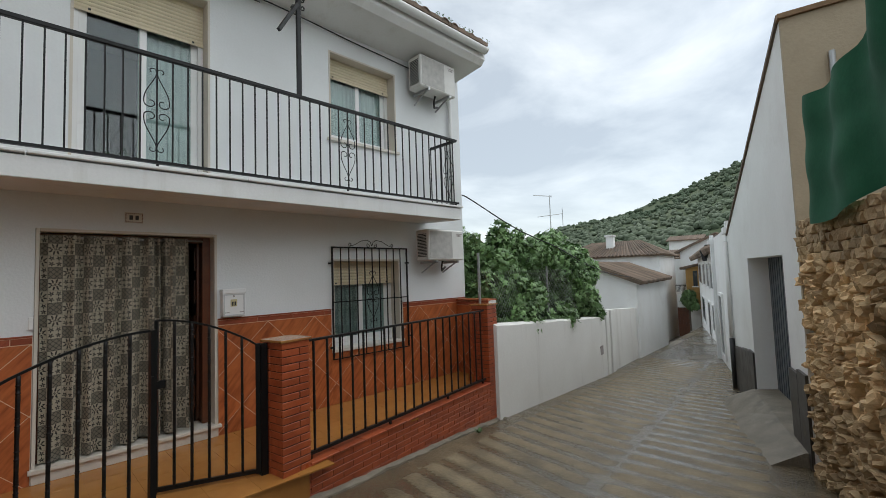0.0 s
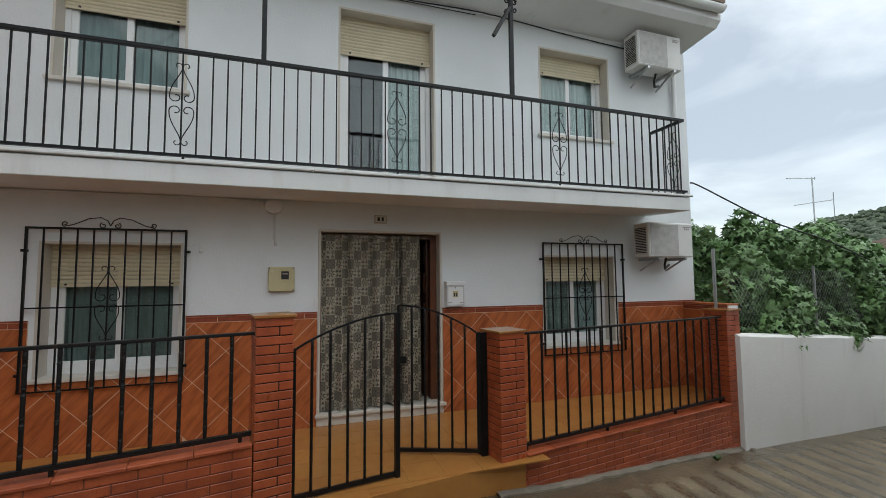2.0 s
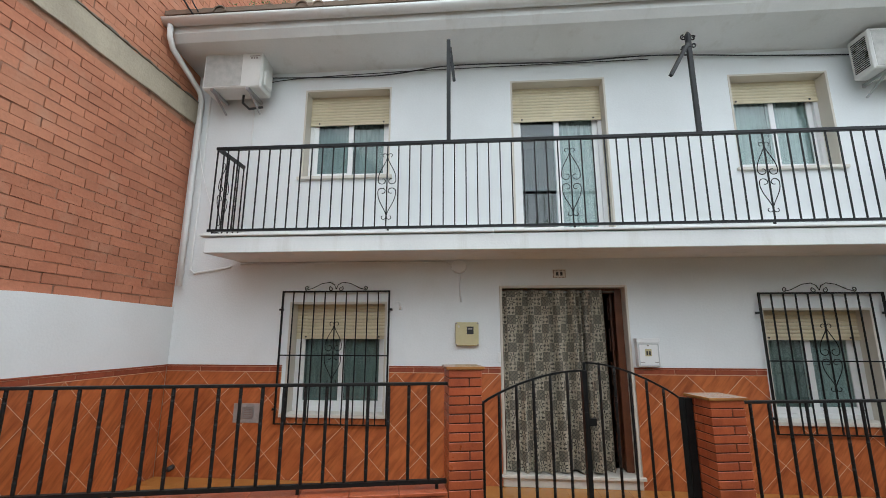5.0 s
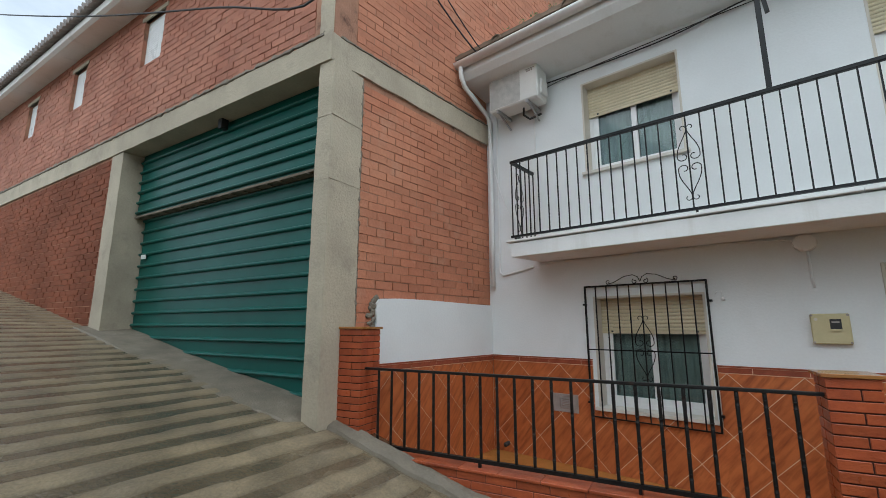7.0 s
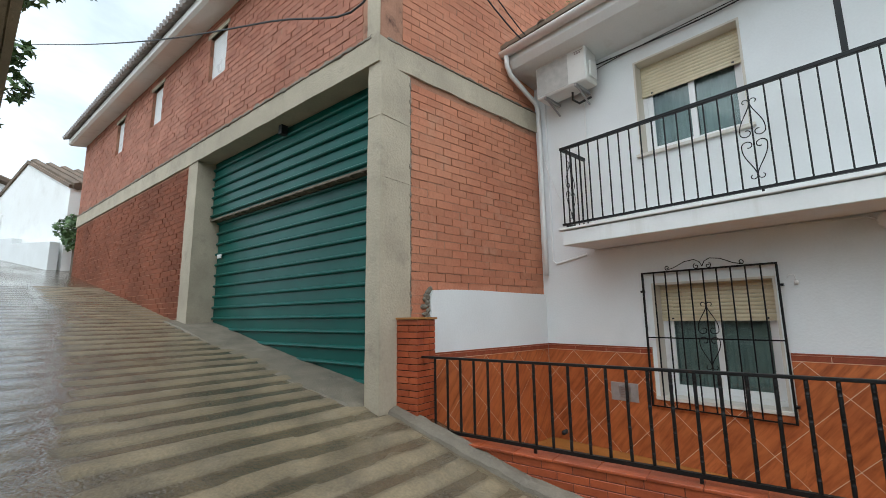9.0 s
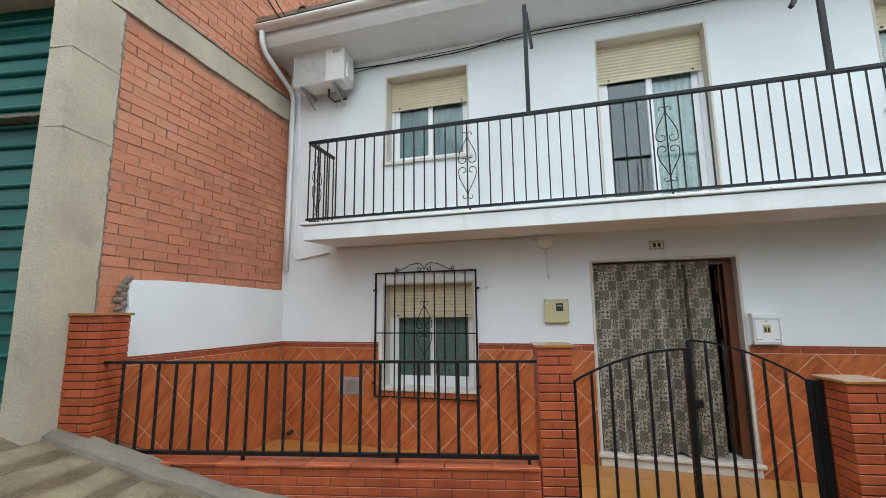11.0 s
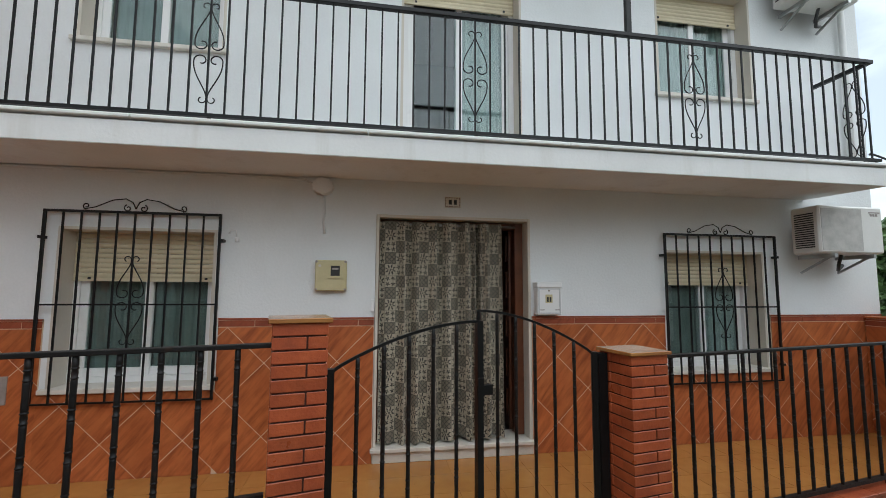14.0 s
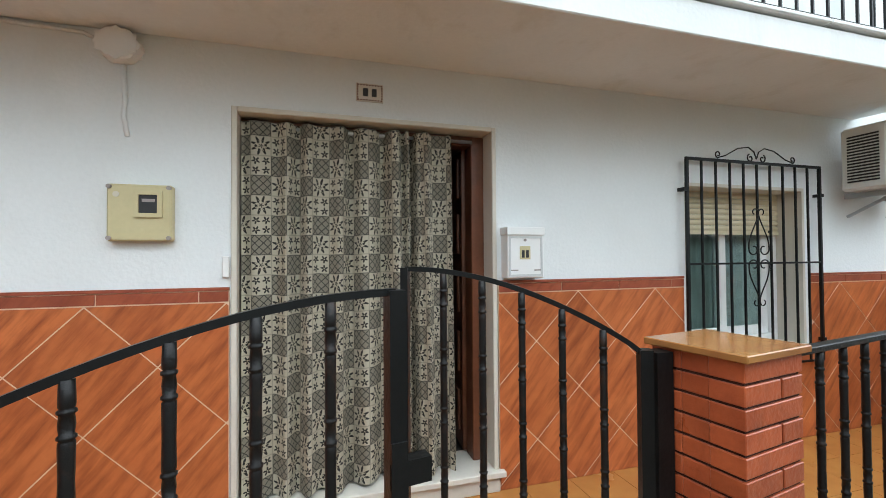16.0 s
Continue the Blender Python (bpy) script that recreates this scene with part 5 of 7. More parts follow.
        solo(nm, bm, CABLEMAT if "white" not in lab else PVC, lab, "cable", group="cables", smooth=True)


build_fittings()


# ---- unfinished brick garage building ----
GDEG = 9.0
GM = street_m(GDEG, -4.12, -2.95)  # local x along the front (uphill negative), y into the building
garage = thing("garage_building", "unfinished hollow-brick building with concrete frame and green roller gate", "building")
BH, BJ, BL = 0.088, 0.010, 0.25


def brick_field(rects, m, parent, near, seed=1, material=HOLLOW):
    """Hollow bricks over rectangles of the local xz plane, front at y = 0; those inside near are parts, the rest one joined mesh."""
    random.seed(seed)
    bm0 = bmesh.new()
    box(bm0, 0, BL, 0.0, 0.05, 0, BH)
    whole = mesh_of(bm0, "brick", material)
    vs, fs = [], []
    count = 0
    for x0, x1, z0, z1, slope in rects:
        z, k = z0, int(round(z0 / (BH + BJ)))
        while z < z1 + (max(0, slope) * (x1 - x0)):
            x = x0 - (k % 2) * 0.5 * (BL + BJ)
            while x < x1:
                a, b = max(x0, x), min(x + BL, x1)
                lim = z1 + slope * ((a + b) / 2 - x0)
                h = min(BH, lim - z)
                if b - a > 0.03 and h > 0.03:
                    dy = random.uniform(-0.005, 0.004)
                    full = b - a > BL - 1e-3 and h > BH - 1e-3
                    jx, jz = random.uniform(-0.006, 0.006), random.uniform(-0.005, 0.004)
                    if full and near(a, z) and count < 300:
                        share("brick", whole, parent, m @ pose(a + jx, dy, z + jz, 0, random.uniform(-1.0, 1.0), random.uniform(-1.0, 1.0)))
                        count += 1
                    else:
                        o = len(vs)
                        vs += [(a + jx, dy, z + jz), (b + jx - 0.001, dy, z + jz), (b + jx - 0.001, 0.05, z + jz), (a + jx, 0.05, z + jz), (a + jx, dy, z + h + jz), (b + jx - 0.001, dy, z + h + jz), (b + jx - 0.001, 0.05, z + h + jz), (a + jx, 0.05, z + h + jz)]
                        fs += [tuple(o + i for i in f) for f in ((4, 5, 6, 7), (0, 1, 5, 4), (1, 2, 6, 5), (3, 0, 4, 7), (3, 2, 1, 0))]
                x += BL + BJ
            z += BH + BJ
            k += 1
    me = bpy.data.meshes.new("brickwork")
    me.from_pydata(vs, [], fs)
    me.materials.append(material)
    ob = share("brickwork", me, parent, m)
    ob["kind"] = "stuff"
    ob["label"] = "courses of hollow clay brick"


def build_garage():
    Lf = 13.4
    front_top = 7.05
    wins = [(-4.60, -3.92, 5.82, 6.70), (-7.55, -6.92, 5.82, 6.70), (-10.15, -9.55, 5.82, 6.70)]
    gx0, gx1 = -4.72, -0.16
    col2 = (-5.12, -4.72)
    # mortar backing walls
    bm = bmesh.new()
    wall_grid(bm, -Lf, 0.0, 0.0, front_top, 0.007, 0.24, [*wins, (col2[0] + 0.01, 0.01, 0.0, 4.69)])
    front = part("front_wall", bm, MORTAR, garage, "hollow clay brick wall")
    front.matrix_basis = GM
    brick_field([(-Lf, col2[0], 0.5, 4.33, 0)], GM, garage, lambda x, z: False, seed=22, material=DARKBRICK)
    rects = [(-Lf, -10.15, 4.70, front_top, 0), (-10.15, -9.55, 4.70, 5.82, 0), (-9.55, -7.55, 4.70, front_top, 0), (-7.55, -6.92, 4.70, 5.82, 0), (-6.92, -4.60, 4.70, front_top, 0), (-4.60, -3.92, 4.70, 5.82, 0), (-3.92, -0.30, 4.70, front_top, 0),
             (-10.15, -9.55, 6.78, front_top, 0), (-7.55, -6.92, 6.78, front_top, 0), (-4.60, -3.92, 6.78, front_top, 0)]
    brick_field(rects, GM, garage, lambda x, z: x > -4.2 and z < 6.2, seed=21, material=FRONTBRICK)
    # side wall above the porch, running to the rear under a sloping verge
    SM = pose(-4.155, 0, 0) @ pose(0, 0, 0, 0, 0, 90)  # local x = world y, local y = -world x (front faces +x)
    bm = bmesh.new()
    prism(bm, [(-2.9, -0.2), (5.5, -0.2), (5.5, 9.3), (3.6, 9.3), (-2.9, 7.1)], 0.2, "yz", -4.362)
    part("side_wall", bm, MORTAR, garage)
    brick_field([(-2.49, 0.6, 1.86, 4.33, 0), (-2.49, -2.2, 1.2, 1.86, 0), (-2.60, 3.6, 4.70, 6.85, 0.335)], SM, garage, lambda x, z: z < 4.4, seed=8)
    bm = bmesh.new()
    prism(bm, [(-3.0, 7.02), (-3.0, 7.24), (5.5, 10.08), (5.5, 9.86)], 0.10, "yz", -4.20)
    part("verge_beam", bm, CONCRETE, garage)
    # concrete frame
    for nm, x0, x1, y0, y1, z0, z1 in (("corner_column", -0.17, 0.05, -0.012, 0.44, 0.2, 4.36), ("column", col2[0], col2[1], -0.012, 0.44, 0.9, 4.36), ("upper_column", -0.22, -0.004, 0.0, 0.30, 4.69, 7.0)):
        bm = bmesh.new()
        box(bm, x0, x1, y0, y1, z0, z1)
        bmesh.ops.subdivide_edges(bm, edges=[e for e in bm.edges if abs((e.verts[0].co - e.verts[1].co).z) > 1], cuts=24)
        for v in bm.verts:
            v.co.x += 0.007 * noise.noise(v.co * 4)
            v.co.y += 0.007 * noise.noise(v.co * 4 + Vector((9, 0, 0)))
        c = part(nm, bm, CONCRETE, garage, "cast concrete column with board marks")
        c.matrix_basis = GM
    bm = bmesh.new()
    box(bm, -Lf, 0.02, -0.03, 0.26, 4.36, 4.68)
    bmesh.ops.subdivide_edges(bm, edges=[e for e in bm.edges if abs((e.verts[0].co - e.verts[1].co).x) > 1], cuts=90)
    for v in bm.verts:
        v.co.z += 0.018 * noise.noise(Vector((v.co.x * 3, 0, v.co.z))) * (1 if v.co.z > 4.5 else 0.3)
        v.co.y += 0.010 * noise.noise(Vector((v.co.x * 2.5, 4, v.co.z)))
    c = part("beam", bm, CONCRETE, garage, "cast concrete edge beam")
    c.matrix_basis = GM
    bm = bmesh.new()
    box(bm, -4.36, -4.13, -2.90, 0.1, 4.38, 4.69)
    bmesh.ops.subdivide_edges(bm, edges=[e for e in bm.edges if abs((e.verts[0].co - e.verts[1].co).y) > 1], cuts=30)
    for v in bm.verts:
        v.co.z += 0.015 * noise.noise(Vector((v.co.y * 3, 0, v.co.z)))
    part("side_beam", bm, CONCRETE, garage, "cast concrete edge beam")
    # plastered patch above the porch dado, broken at its end
    bm = bmesh.new()
    prism(bm, [(0.0, 1.10), (-2.58, 1.10), (-2.58, 1.22), (-2.37, 1.24), (-2.36, 1.33), (-2.33, 1.41), (-2.27, 1.47), (-2.235, 1.53), (-2.225, 1.60), (-2.24, 1.72), (-2.225, 1.80), (-2.20, 1.845), (-1.9, 1.862), (-1.38, 1.866), (-0.9, 1.858), (-0.13, 1.85), (0.0, 1.85)], 0.060, "yz", -4.175)
    part("plaster_patch", bm, PLASTER, garage, "white plastered strip with a broken edge")
    bm = bmesh.new()
    rl = random.Random(6)
    for y, z in ((-2.37, 1.27), (-2.37, 1.34), (-2.36, 1.42), (-2.30, 1.48), (-2.27, 1.54), (-2.26, 1.62), (-2.27, 1.70), (-2.27, 1.77), (-2.25, 1.83), (-2.22, 1.86), (-2.30, 1.58), (-2.31, 1.66), (-2.30, 1.74)):
        mm = Matrix.Translation((-4.145, y + rl.uniform(-0.01, 0.01), z)) @ Matrix.Rotation(rl.uniform(0, 3), 4, "X") @ Matrix.Diagonal((0.5, rl.uniform(0.7, 1.1), rl.uniform(1.0, 1.7), 1))
        bmesh.ops.create_icosphere(bm, subdivisions=2, radius=rl.uniform(0.030, 0.042), matrix=mm)
    for v in bm.verts:
        v.co += Vector((0.4, 1, 1)) * 0.014 * noise.noise(v.co * 30)
    part("broken_render", bm, WETCONC, garage, "broken rough grey render")
    # mortar squeezed out beside the column
    bm = bmesh.new()
    random.seed(4)
    for i in range(60):
        z = random.uniform(1.5, 4.3)
        y = -2.50 + random.uniform(-0.02, 0.02)
        r = random.uniform(0.008, 0.022)
        bmesh.ops.create_icosphere(bm, subdivisions=1, radius=r, matrix=Matrix.Translation((-4.150, y, z)) @ Matrix.Diagonal((0.6, 1, 1.8, 1)))
    # ragged mortar seam between bricks and column, and over the beams
    def seam(name, m, length, width):
        bs = bmesh.new()
        k = int(length / 0.03)
        prev = None
        for i in range(k + 1):
            u = length * i / k
            lo, hi = -width * (0.35 + 0.9 * noise.noise((u * 9, 1, 0))), width * (0.7 + 1.3 * noise.noise((u * 7, 5, 0)))
            d = 0.012 + 0.014 * noise.noise((u * 15, 2, 3))
            cur = [bs.verts.new(q) for q in ((u, 0.01, lo), (u, -d, lo * 0.4), (u, -d * 0.9, hi * 0.7), (u, 0.01, hi))]
            if prev:
                for q in range(3):
                    bs.faces.new((prev[q], cur[q], cur[q + 1], prev[q + 1]))
            prev = cur
        sm = part(name, bs, WETCONC, garage, "ragged squeezed mortar")
        sm.matrix_basis = m
    seam("mortar_seam", pose(-4.152, -2.50, 1.35) @ pose(0, 0, 0, 0, 0, 90) @ pose(0, 0, 0, 0, -90, 0), 2.98, 0.035)
    seam("mortar_seam", GM @ pose(-13.3, -0.035, 4.69), 13.2, 0.045)
    seam("mortar_seam", pose(-4.128, -2.85, 4.70) @ pose(0, 0, 0, 0, 0, 90), 2.9, 0.025)
    for zj in (3.02, 3.72):
        bj = bmesh.new()
        box(bj, -0.174, 0.054, -0.016, 0.443, zj + 0.01, zj + 0.016)
        c = part("form_joint", bj, CONCRETE, garage)
        c.matrix_basis = GM
    ob = part("squeezed_mortar", bm, MORTAR, garage)
    ob["kind"] = "stuff"
    # upper windows: shutters set deep, with lintels
    for x0, x1, z0, z1 in wins:
        w = new("window")
        w.parent = garage
        w.matrix_basis = GM
        w["label"] = "small opening closed by a white roller shutter"
        bm = bmesh.new()
        roller(bm, x0, x1, z0, z1, 0.07)
        part("shutter", bm, PVC, w)
        bm = bmesh.new()
        box(bm, x0 - 0.08, x1 + 0.08, -0.015, 0.05, z1, z1 + 0.075)
        part("lintel", bm, CONCRETE, w)
    # roof with overhanging plastered soffit and corrugated edge
    bm = bmesh.new()
    prism(bm, [(0.05, front_top - 0.08), (-0.36, 6.90), (-0.42, 6.93), (-0.42, 7.07), (0.05, 7.2)], Lf + 0.15, "yz", -Lf - 0.1)
    c = part("soffit", bm, PLASTER_OLD, garage, "plastered eave soffit")
    c.matrix_basis = GM
    bm = bmesh.new()
    prism(bm, [(-0.52, 7.08), (-0.52, 7.11), (5.5, 9.3), (5.5, 9.26)], Lf + 0.2, "yz", -Lf - 0.12)
    c = part("roof", bm, GREYPLATE, garage)
    c.matrix_basis = GM
    bm = bmesh.new()
    x = -Lf - 0.12
    while x < 0.1:
        tube(bm, [(x, -0.56, 7.10), (x, 0.5, 7.54)], 0.055, 6)
        x += 0.16
    c = part("corrugated_edge", bm, GREYPLATE, garage, "dark corrugated roof sheets")
    c.matrix_basis = GM
    # end wall uphill and lower closing
    bm = bmesh.new()
    box(bm, -Lf, -Lf + 0.2, 0.24, 6.5, 0, 7.05)
    c = part("end_wall", bm, HOLLOW, garage)
    c.matrix_basis = GM
    # roller gate of ribbed sheet: upper fixed part and lower leaf
    gate = new("sheet_gate")
    gate.parent = garage
    gate.matrix_basis = GM
    gate["label"] = "dark green ribbed sheet steel garage gate"

    def ribs(name, z0, z1, y, pitch):
        bm = bmesh.new()
        prof = []
        z = z0
        while z < z1 - 0.01:
            zt = min(z + pitch, z1)
            prof += [(y, z)] + [(y - 0.042 * math.sin(q), z + 0.056 - 0.026 * math.cos(q)) for q in np.linspace(0, math.pi, 9)]
            z += pitch
        prof.append((y, z1))
        prof += [(y + 0.02, z1), (y + 0.02, z0)]
        prism(bm, prof, gx1 - gx0 - 0.04, "yz", gx0 + 0.02)
        part(name, bm, GREENMETAL, gate)
    ribs("upper_sheet", 3.325, 4.42, 0.29, 0.172)
    ribs("lower_sheet", 0.563, 3.36, 0.42, 0.1893)
    bm = bmesh.new()
    box(bm, gx0, gx1, 0.262, 0.415, 3.292, 3.322)
    part("ledge", bm, WOODGREY, gate, "weathered board under the upper sheet")
    for i in range(18):
        bm = bmesh.new()
        box(bm, gx0 + 0.1 + i * 0.25, gx0 + 0.14 + i * 0.25, 0.27, 0.41, 3.280, 3.292)
        part("batten", bm, WOODGREY, gate)
    bm = bmesh.new()
    box(bm, gx0 + 0.12, gx0 + 0.26, 0.375, 0.388, 2.62, 2.69)
    part("plain_mark", bm, PVC, gate, "small white plate")
    bm = bmesh.new()
    box(bm, -2.32, -2.24, 0.14, 0.24, 4.22, 4.37)
    part("bracket", bm, DARKPLASTIC, gate)
    # slab soffit inside the opening, closed behind
    bm = bmesh.new()
    box(bm, gx0 - 0.1, gx1 + 0.1, 0.20, 1.5, 4.372, 4.6)
    c = part("slab", bm, CONCRETE, garage)
    c.matrix_basis = GM
    bm = bmesh.new()
    box(bm, gx0 - 0.2, gx1 + 0.05, 1.4, 1.5, 0, 4.6)
    c = part("inner_wall", bm, MORTAR, garage)
    c.matrix_basis = GM


build_garage()

# concrete apron along the garage
bm = bmesh.new()
pts = [(-5.2, 1.56), (-4.2, 1.40), (-3.2, 1.20), (-2.2, 1.02), (-1.2, 0.86), (-0.3, 0.72), (0.15, 0.55)]
lo = [bm.verts.new((x, 0.46, z + 0.03)) for x, z in pts]
mi = [bm.verts.new((x, -0.18 - 0.05 * math.sin(x * 3), z - 0.015)) for x, z in pts]
hi = [bm.verts.new((x, -0.34 - 0.05 * math.sin(x * 3), z - 0.30)) for x, z in pts]
for i in range(len(pts) - 1):
    bm.faces.new((lo[i], lo[i + 1], mi[i + 1], mi[i]))
    bm.faces.new((mi[i], mi[i + 1], hi[i + 1], hi[i]))
solo("concrete_apron", bm, WETCONC, "narrow sloping concrete apron before the green gate", "pavement", GM, kind="structure")


# rough mortar kerb along the foot of the fence wall
def mortar_kerb(m, length, label, wide=1.0):
    bm = bmesh.new()
    inv = street_m().inverted()
    rows_k = []
    for i in range(int(length / 0.085) + 1):
        x = -0.35 + i * 0.085
        ring = []
        for y, dz in ((0.02, 0.075 * wide), (-0.055 * wide, 0.06 * wide), (-0.115 * wide, 0.03 * wide), (-0.15 * wide, -0.06)):
            q = m @ Vector((x, y + (0.025 * noise.noise((x * 5, y * 3, 1)) if y < 0 else 0), 0))
            gz = street_z((inv @ q).x)
            ring.append(bm.verts.new((x, y + (0.035 * noise.noise((x * 6, y * 4, 1)) if y < 0 else 0), gz + dz + 0.02 * noise.noise((x * 7, y * 9, 3)))))
        rows_k.append(ring)
    for a, b in zip(rows_k, rows_k[1:]):
        for k in range(3):
            bm.faces.new((a[k], b[k], b[k + 1], a[k + 1]))
    solo("mortar_kerb", bm, WETCONC, label, "kerb", m, kind="structure")


mortar_kerb(ML, 3.85, "rough broken mortar strip along the foot of the fence wall")
mortar_kerb(MR, 4.05, "narrow mortar strip between the low brick wall and the street", 0.5)


# ---- garden wall and fig tree beyond the house ----
GWM = street_m(9.3)


def build_garden_wall():
    w = thing("garden_wall", "whitewashed garden wall with dirty top along the street", "wall", GWM, kind="structure")
    bm = bmesh.new()
    n = 40
    fr, bk = [], []
    for i in range(n + 1):
        s = 5.62 + (11.55 - 5.62) * i / n
        zt = 0.76 + (0.30 - 0.76) * i / n + 0.015 * noise.noise((s * 2, 0, 0))
        zb = street_z(s) - 0.2
        fr.append((bm.verts.new((s, -0.06, zb)), bm.verts.new((s, -0.06, zt - 0.03)), bm.verts.new((s, 0.0, zt)), bm.verts.new((s, 0.22, zt)), bm.verts.new((s, 0.22, zb))))
    for a, b in zip(fr, fr[1:]):
        for k in range(4):
            bm.faces.new((a[k], b[k], b[k + 1], a[k + 1]))
    bm.faces.new(fr[0])
    bm.faces.new(fr[-1])
    part("body", bm, PLASTER_OLD, w)
    bm = bmesh.new()
    box(bm, 11.0, 11.22, -0.072, -0.05, -0.62, -0.40)
    part("vent", bm, GREYPLATE, w, "small metal vent grate")
    for s in (11.72, 12.2):
        bm = bmesh.new()
        box(bm, s, s + 0.30, -0.05, 0.25, street_z(s) - 0.2, 0.42)
        part("gate_post", bm, PLASTER_OLD, w, bevel=0.01)
    bm = bmesh.new()
    box(bm, 12.02, 12.2, 0.10, 0.14, street_z(12) - 0.1, 0.3)
    part("gate_leaf", bm, GREYPLATE, w)


build_garden_wall()


def wire_fence():
    f = thing("wire_fence", "rusty wire mesh fence behind the garden wall", "fence", GWM)
    for s in (5.75, 8.6, 11.4):
        bm = bmesh.new()
        tube(bm, [(s, 0.3, -1.2), (s, 0.3, 1.9 - 0.08 * (s - 5.7))], 0.022, 6)
        part("post", bm, GALV, f)
    bm = bmesh.new()
    for i in range(60):
        s = 5.75 + i * 0.095
        for d in (-1, 1):
            a, b = s, s + d * 1.0
            if 5.7 < b < 11.5:
                tube(bm, [(a, 0.3, 0.55), (b, 0.3, 1.6)], 0.0025, 3, False)
    part("mesh", bm, GALV, f)


wire_fence()


def leaf_cloud(name, parent, centers, count, size, material, seed, lobes=5, droop=0.4):
    """Many lobed leaves scattered through clumps."""
    rng = np.random.default_rng(seed)
    vs, fs = [], []
    tot = sum(c[3] ** 2 for c in centers)
    for cx, cy, cz, r in centers:
        k = int(count * r * r / tot)
        for _ in range(k):
            d = rng.normal(size=3)
            d /= np.linalg.norm(d)
            rad = r * (0.55 + 0.5 * rng.random() ** 0.5)
            p = np.array((cx, cy, cz)) + d * rad * np.array((1, 1, 0.85))
            nrm = d * 0.6 + rng.normal(size=3) * 0.45 + np.array((0, 0, 0.5))
            nrm /= np.linalg.norm(nrm)
            t = np.cross(nrm, rng.normal(size=3))
            t /= np.linalg.norm(t)
            t = t - np.array((0, 0, droop)) * 0.6
            t /= np.linalg.norm(t)
            b = np.cross(nrm, t)
            s = size * rng.uniform(0.6, 1.25)
            o = len(vs)
            ring = []
            m = lobes * 2
            for q in range(m):
                a = 2 * math.pi * q / m
                rr = s * (1.0 if q % 2 == 0 else 0.46)
                ring.append(p + (t * math.cos(a) * 1.15 + b * math.sin(a)) * rr - nrm * 0.12 * rr)
            vs.append(tuple(p + nrm * 0.05 * s))
            vs += [tuple(q) for q in ring]
            fs += [(o, o + 1 + q, o + 1 + (q + 1) % m) for q in range(m)]
    me = bpy.data.meshes.new(name)
    me.from_pydata(vs, [], fs)
    me.materials.append(material)
    ob = new(name, me)
    ob.parent = parent
    return ob


def build_fig():
    t = thing("fig_tree", "dense fig tree with broad lobed leaves behind the garden wall", "tree", GWM)
    base = Vector((8.2, 1.6, -2.2))
    rng = random.Random(7)
    tips = []
    bm = bmesh.new()
    tube(bm, [base, base + Vector((0.05, 0, 0.7)), base + Vector((-0.05, 0.05, 1.4))], [0.16, 0.13, 0.11], 9)
    part("trunk", bm, BARK, t, smooth=True)
    for i in range(11):
        a = i * 2.4
        r = rng.uniform(0.9, 2.4)
        tip = base + Vector((r * math.cos(a) * 1.25, r * math.sin(a) * 0.65, rng.uniform(2.6, 4.0)))
        bm = bmesh.new()
        mid = base.lerp(tip, 0.5) + Vector((0, 0, 0.3))
        tube(bm, [base + Vector((0, 0, 1.2)), mid, tip], [0.06, 0.04, 0.012], 6)
        part("limb", bm, BARK, t, smooth=True)
        tips.append(tip)
    cl = []
    for k in range(105):
        x = rng.uniform(6.7, 12.3)
        top = 2.40 - 0.018 * (x - 8.0) ** 2 + 0.18 * math.sin(x * 3.1)
        z = rng.uniform(0.1, top - 0.20)
        cl.append((x, rng.uniform(0.35, 2.2) if x < 11 else rng.uniform(0.5, 1.2), z, rng.uniform(0.26, 0.55)))
    cl += [(7.4, 0.8, 2.25, 0.24), (7.5, 0.8, 2.48, 0.18), (7.65, 0.85, 2.38, 0.14), (6.5, 0.8, 2.2, 0.14), (8.3, 0.8, 2.38, 0.18), (9.9, 0.7, 2.0, 0.22), (11.9, 0.5, 1.75, 0.22), (12.0, 0.6, 1.35, 0.3), (10.9, 0.3, 0.8, 0.45), (11.2, 0.2, 0.45, 0.35), (10.6, 0.35, 1.2, 0.4), (6.6, 0.6, 1.3, 0.35)]
    leaf_cloud("crown", t, cl, 31000, 0.078, LEAF, 12, droop=0.9)


build_fig()


def build_weed():
    t = thing("weed", "small green weed growing at the foot of the brick wall", "plant", GWM @ pose(4.72, -0.22, street_z(4.72) + 0.03))
    bm = bmesh.new()
    rl = random.Random(8)
    for _ in range(40):
        a, l = rl.uniform(0, 6.28), rl.uniform(0.04, 0.11)
        d = Vector((math.cos(a), math.sin(a), rl.uniform(0.5, 1.6))).normalized() * l
        w = Vector((-math.sin(a), math.cos(a), 0)) * 0.012
        bm.faces.new([bm.verts.new(q) for q in (d * 0.1, d * 0.6 + w, d, d * 0.6 - w)])
    part("leaves", bm, LEAF, t)


build_weed()


# ---- houses down the street ----
WINDOWDARK = mat("dark_window", (0.03, 0.035, 0.04), 0.25, 0.1, 3, 30, 0.0)
FARWHITE = mat("clean_whitewash", (0.86, 0.87, 0.86), 0.9, 0.03, 0.8, 20, 0.15, tint=(0.80, 0.80, 0.78), stain=((0.5, 0.47, 0.42), 1.2, 0.2))
OCHRE = mat("ochre_render", (0.50, 0.30, 0.10), 0.9, 0.06, 1.5, 20, 0.1)


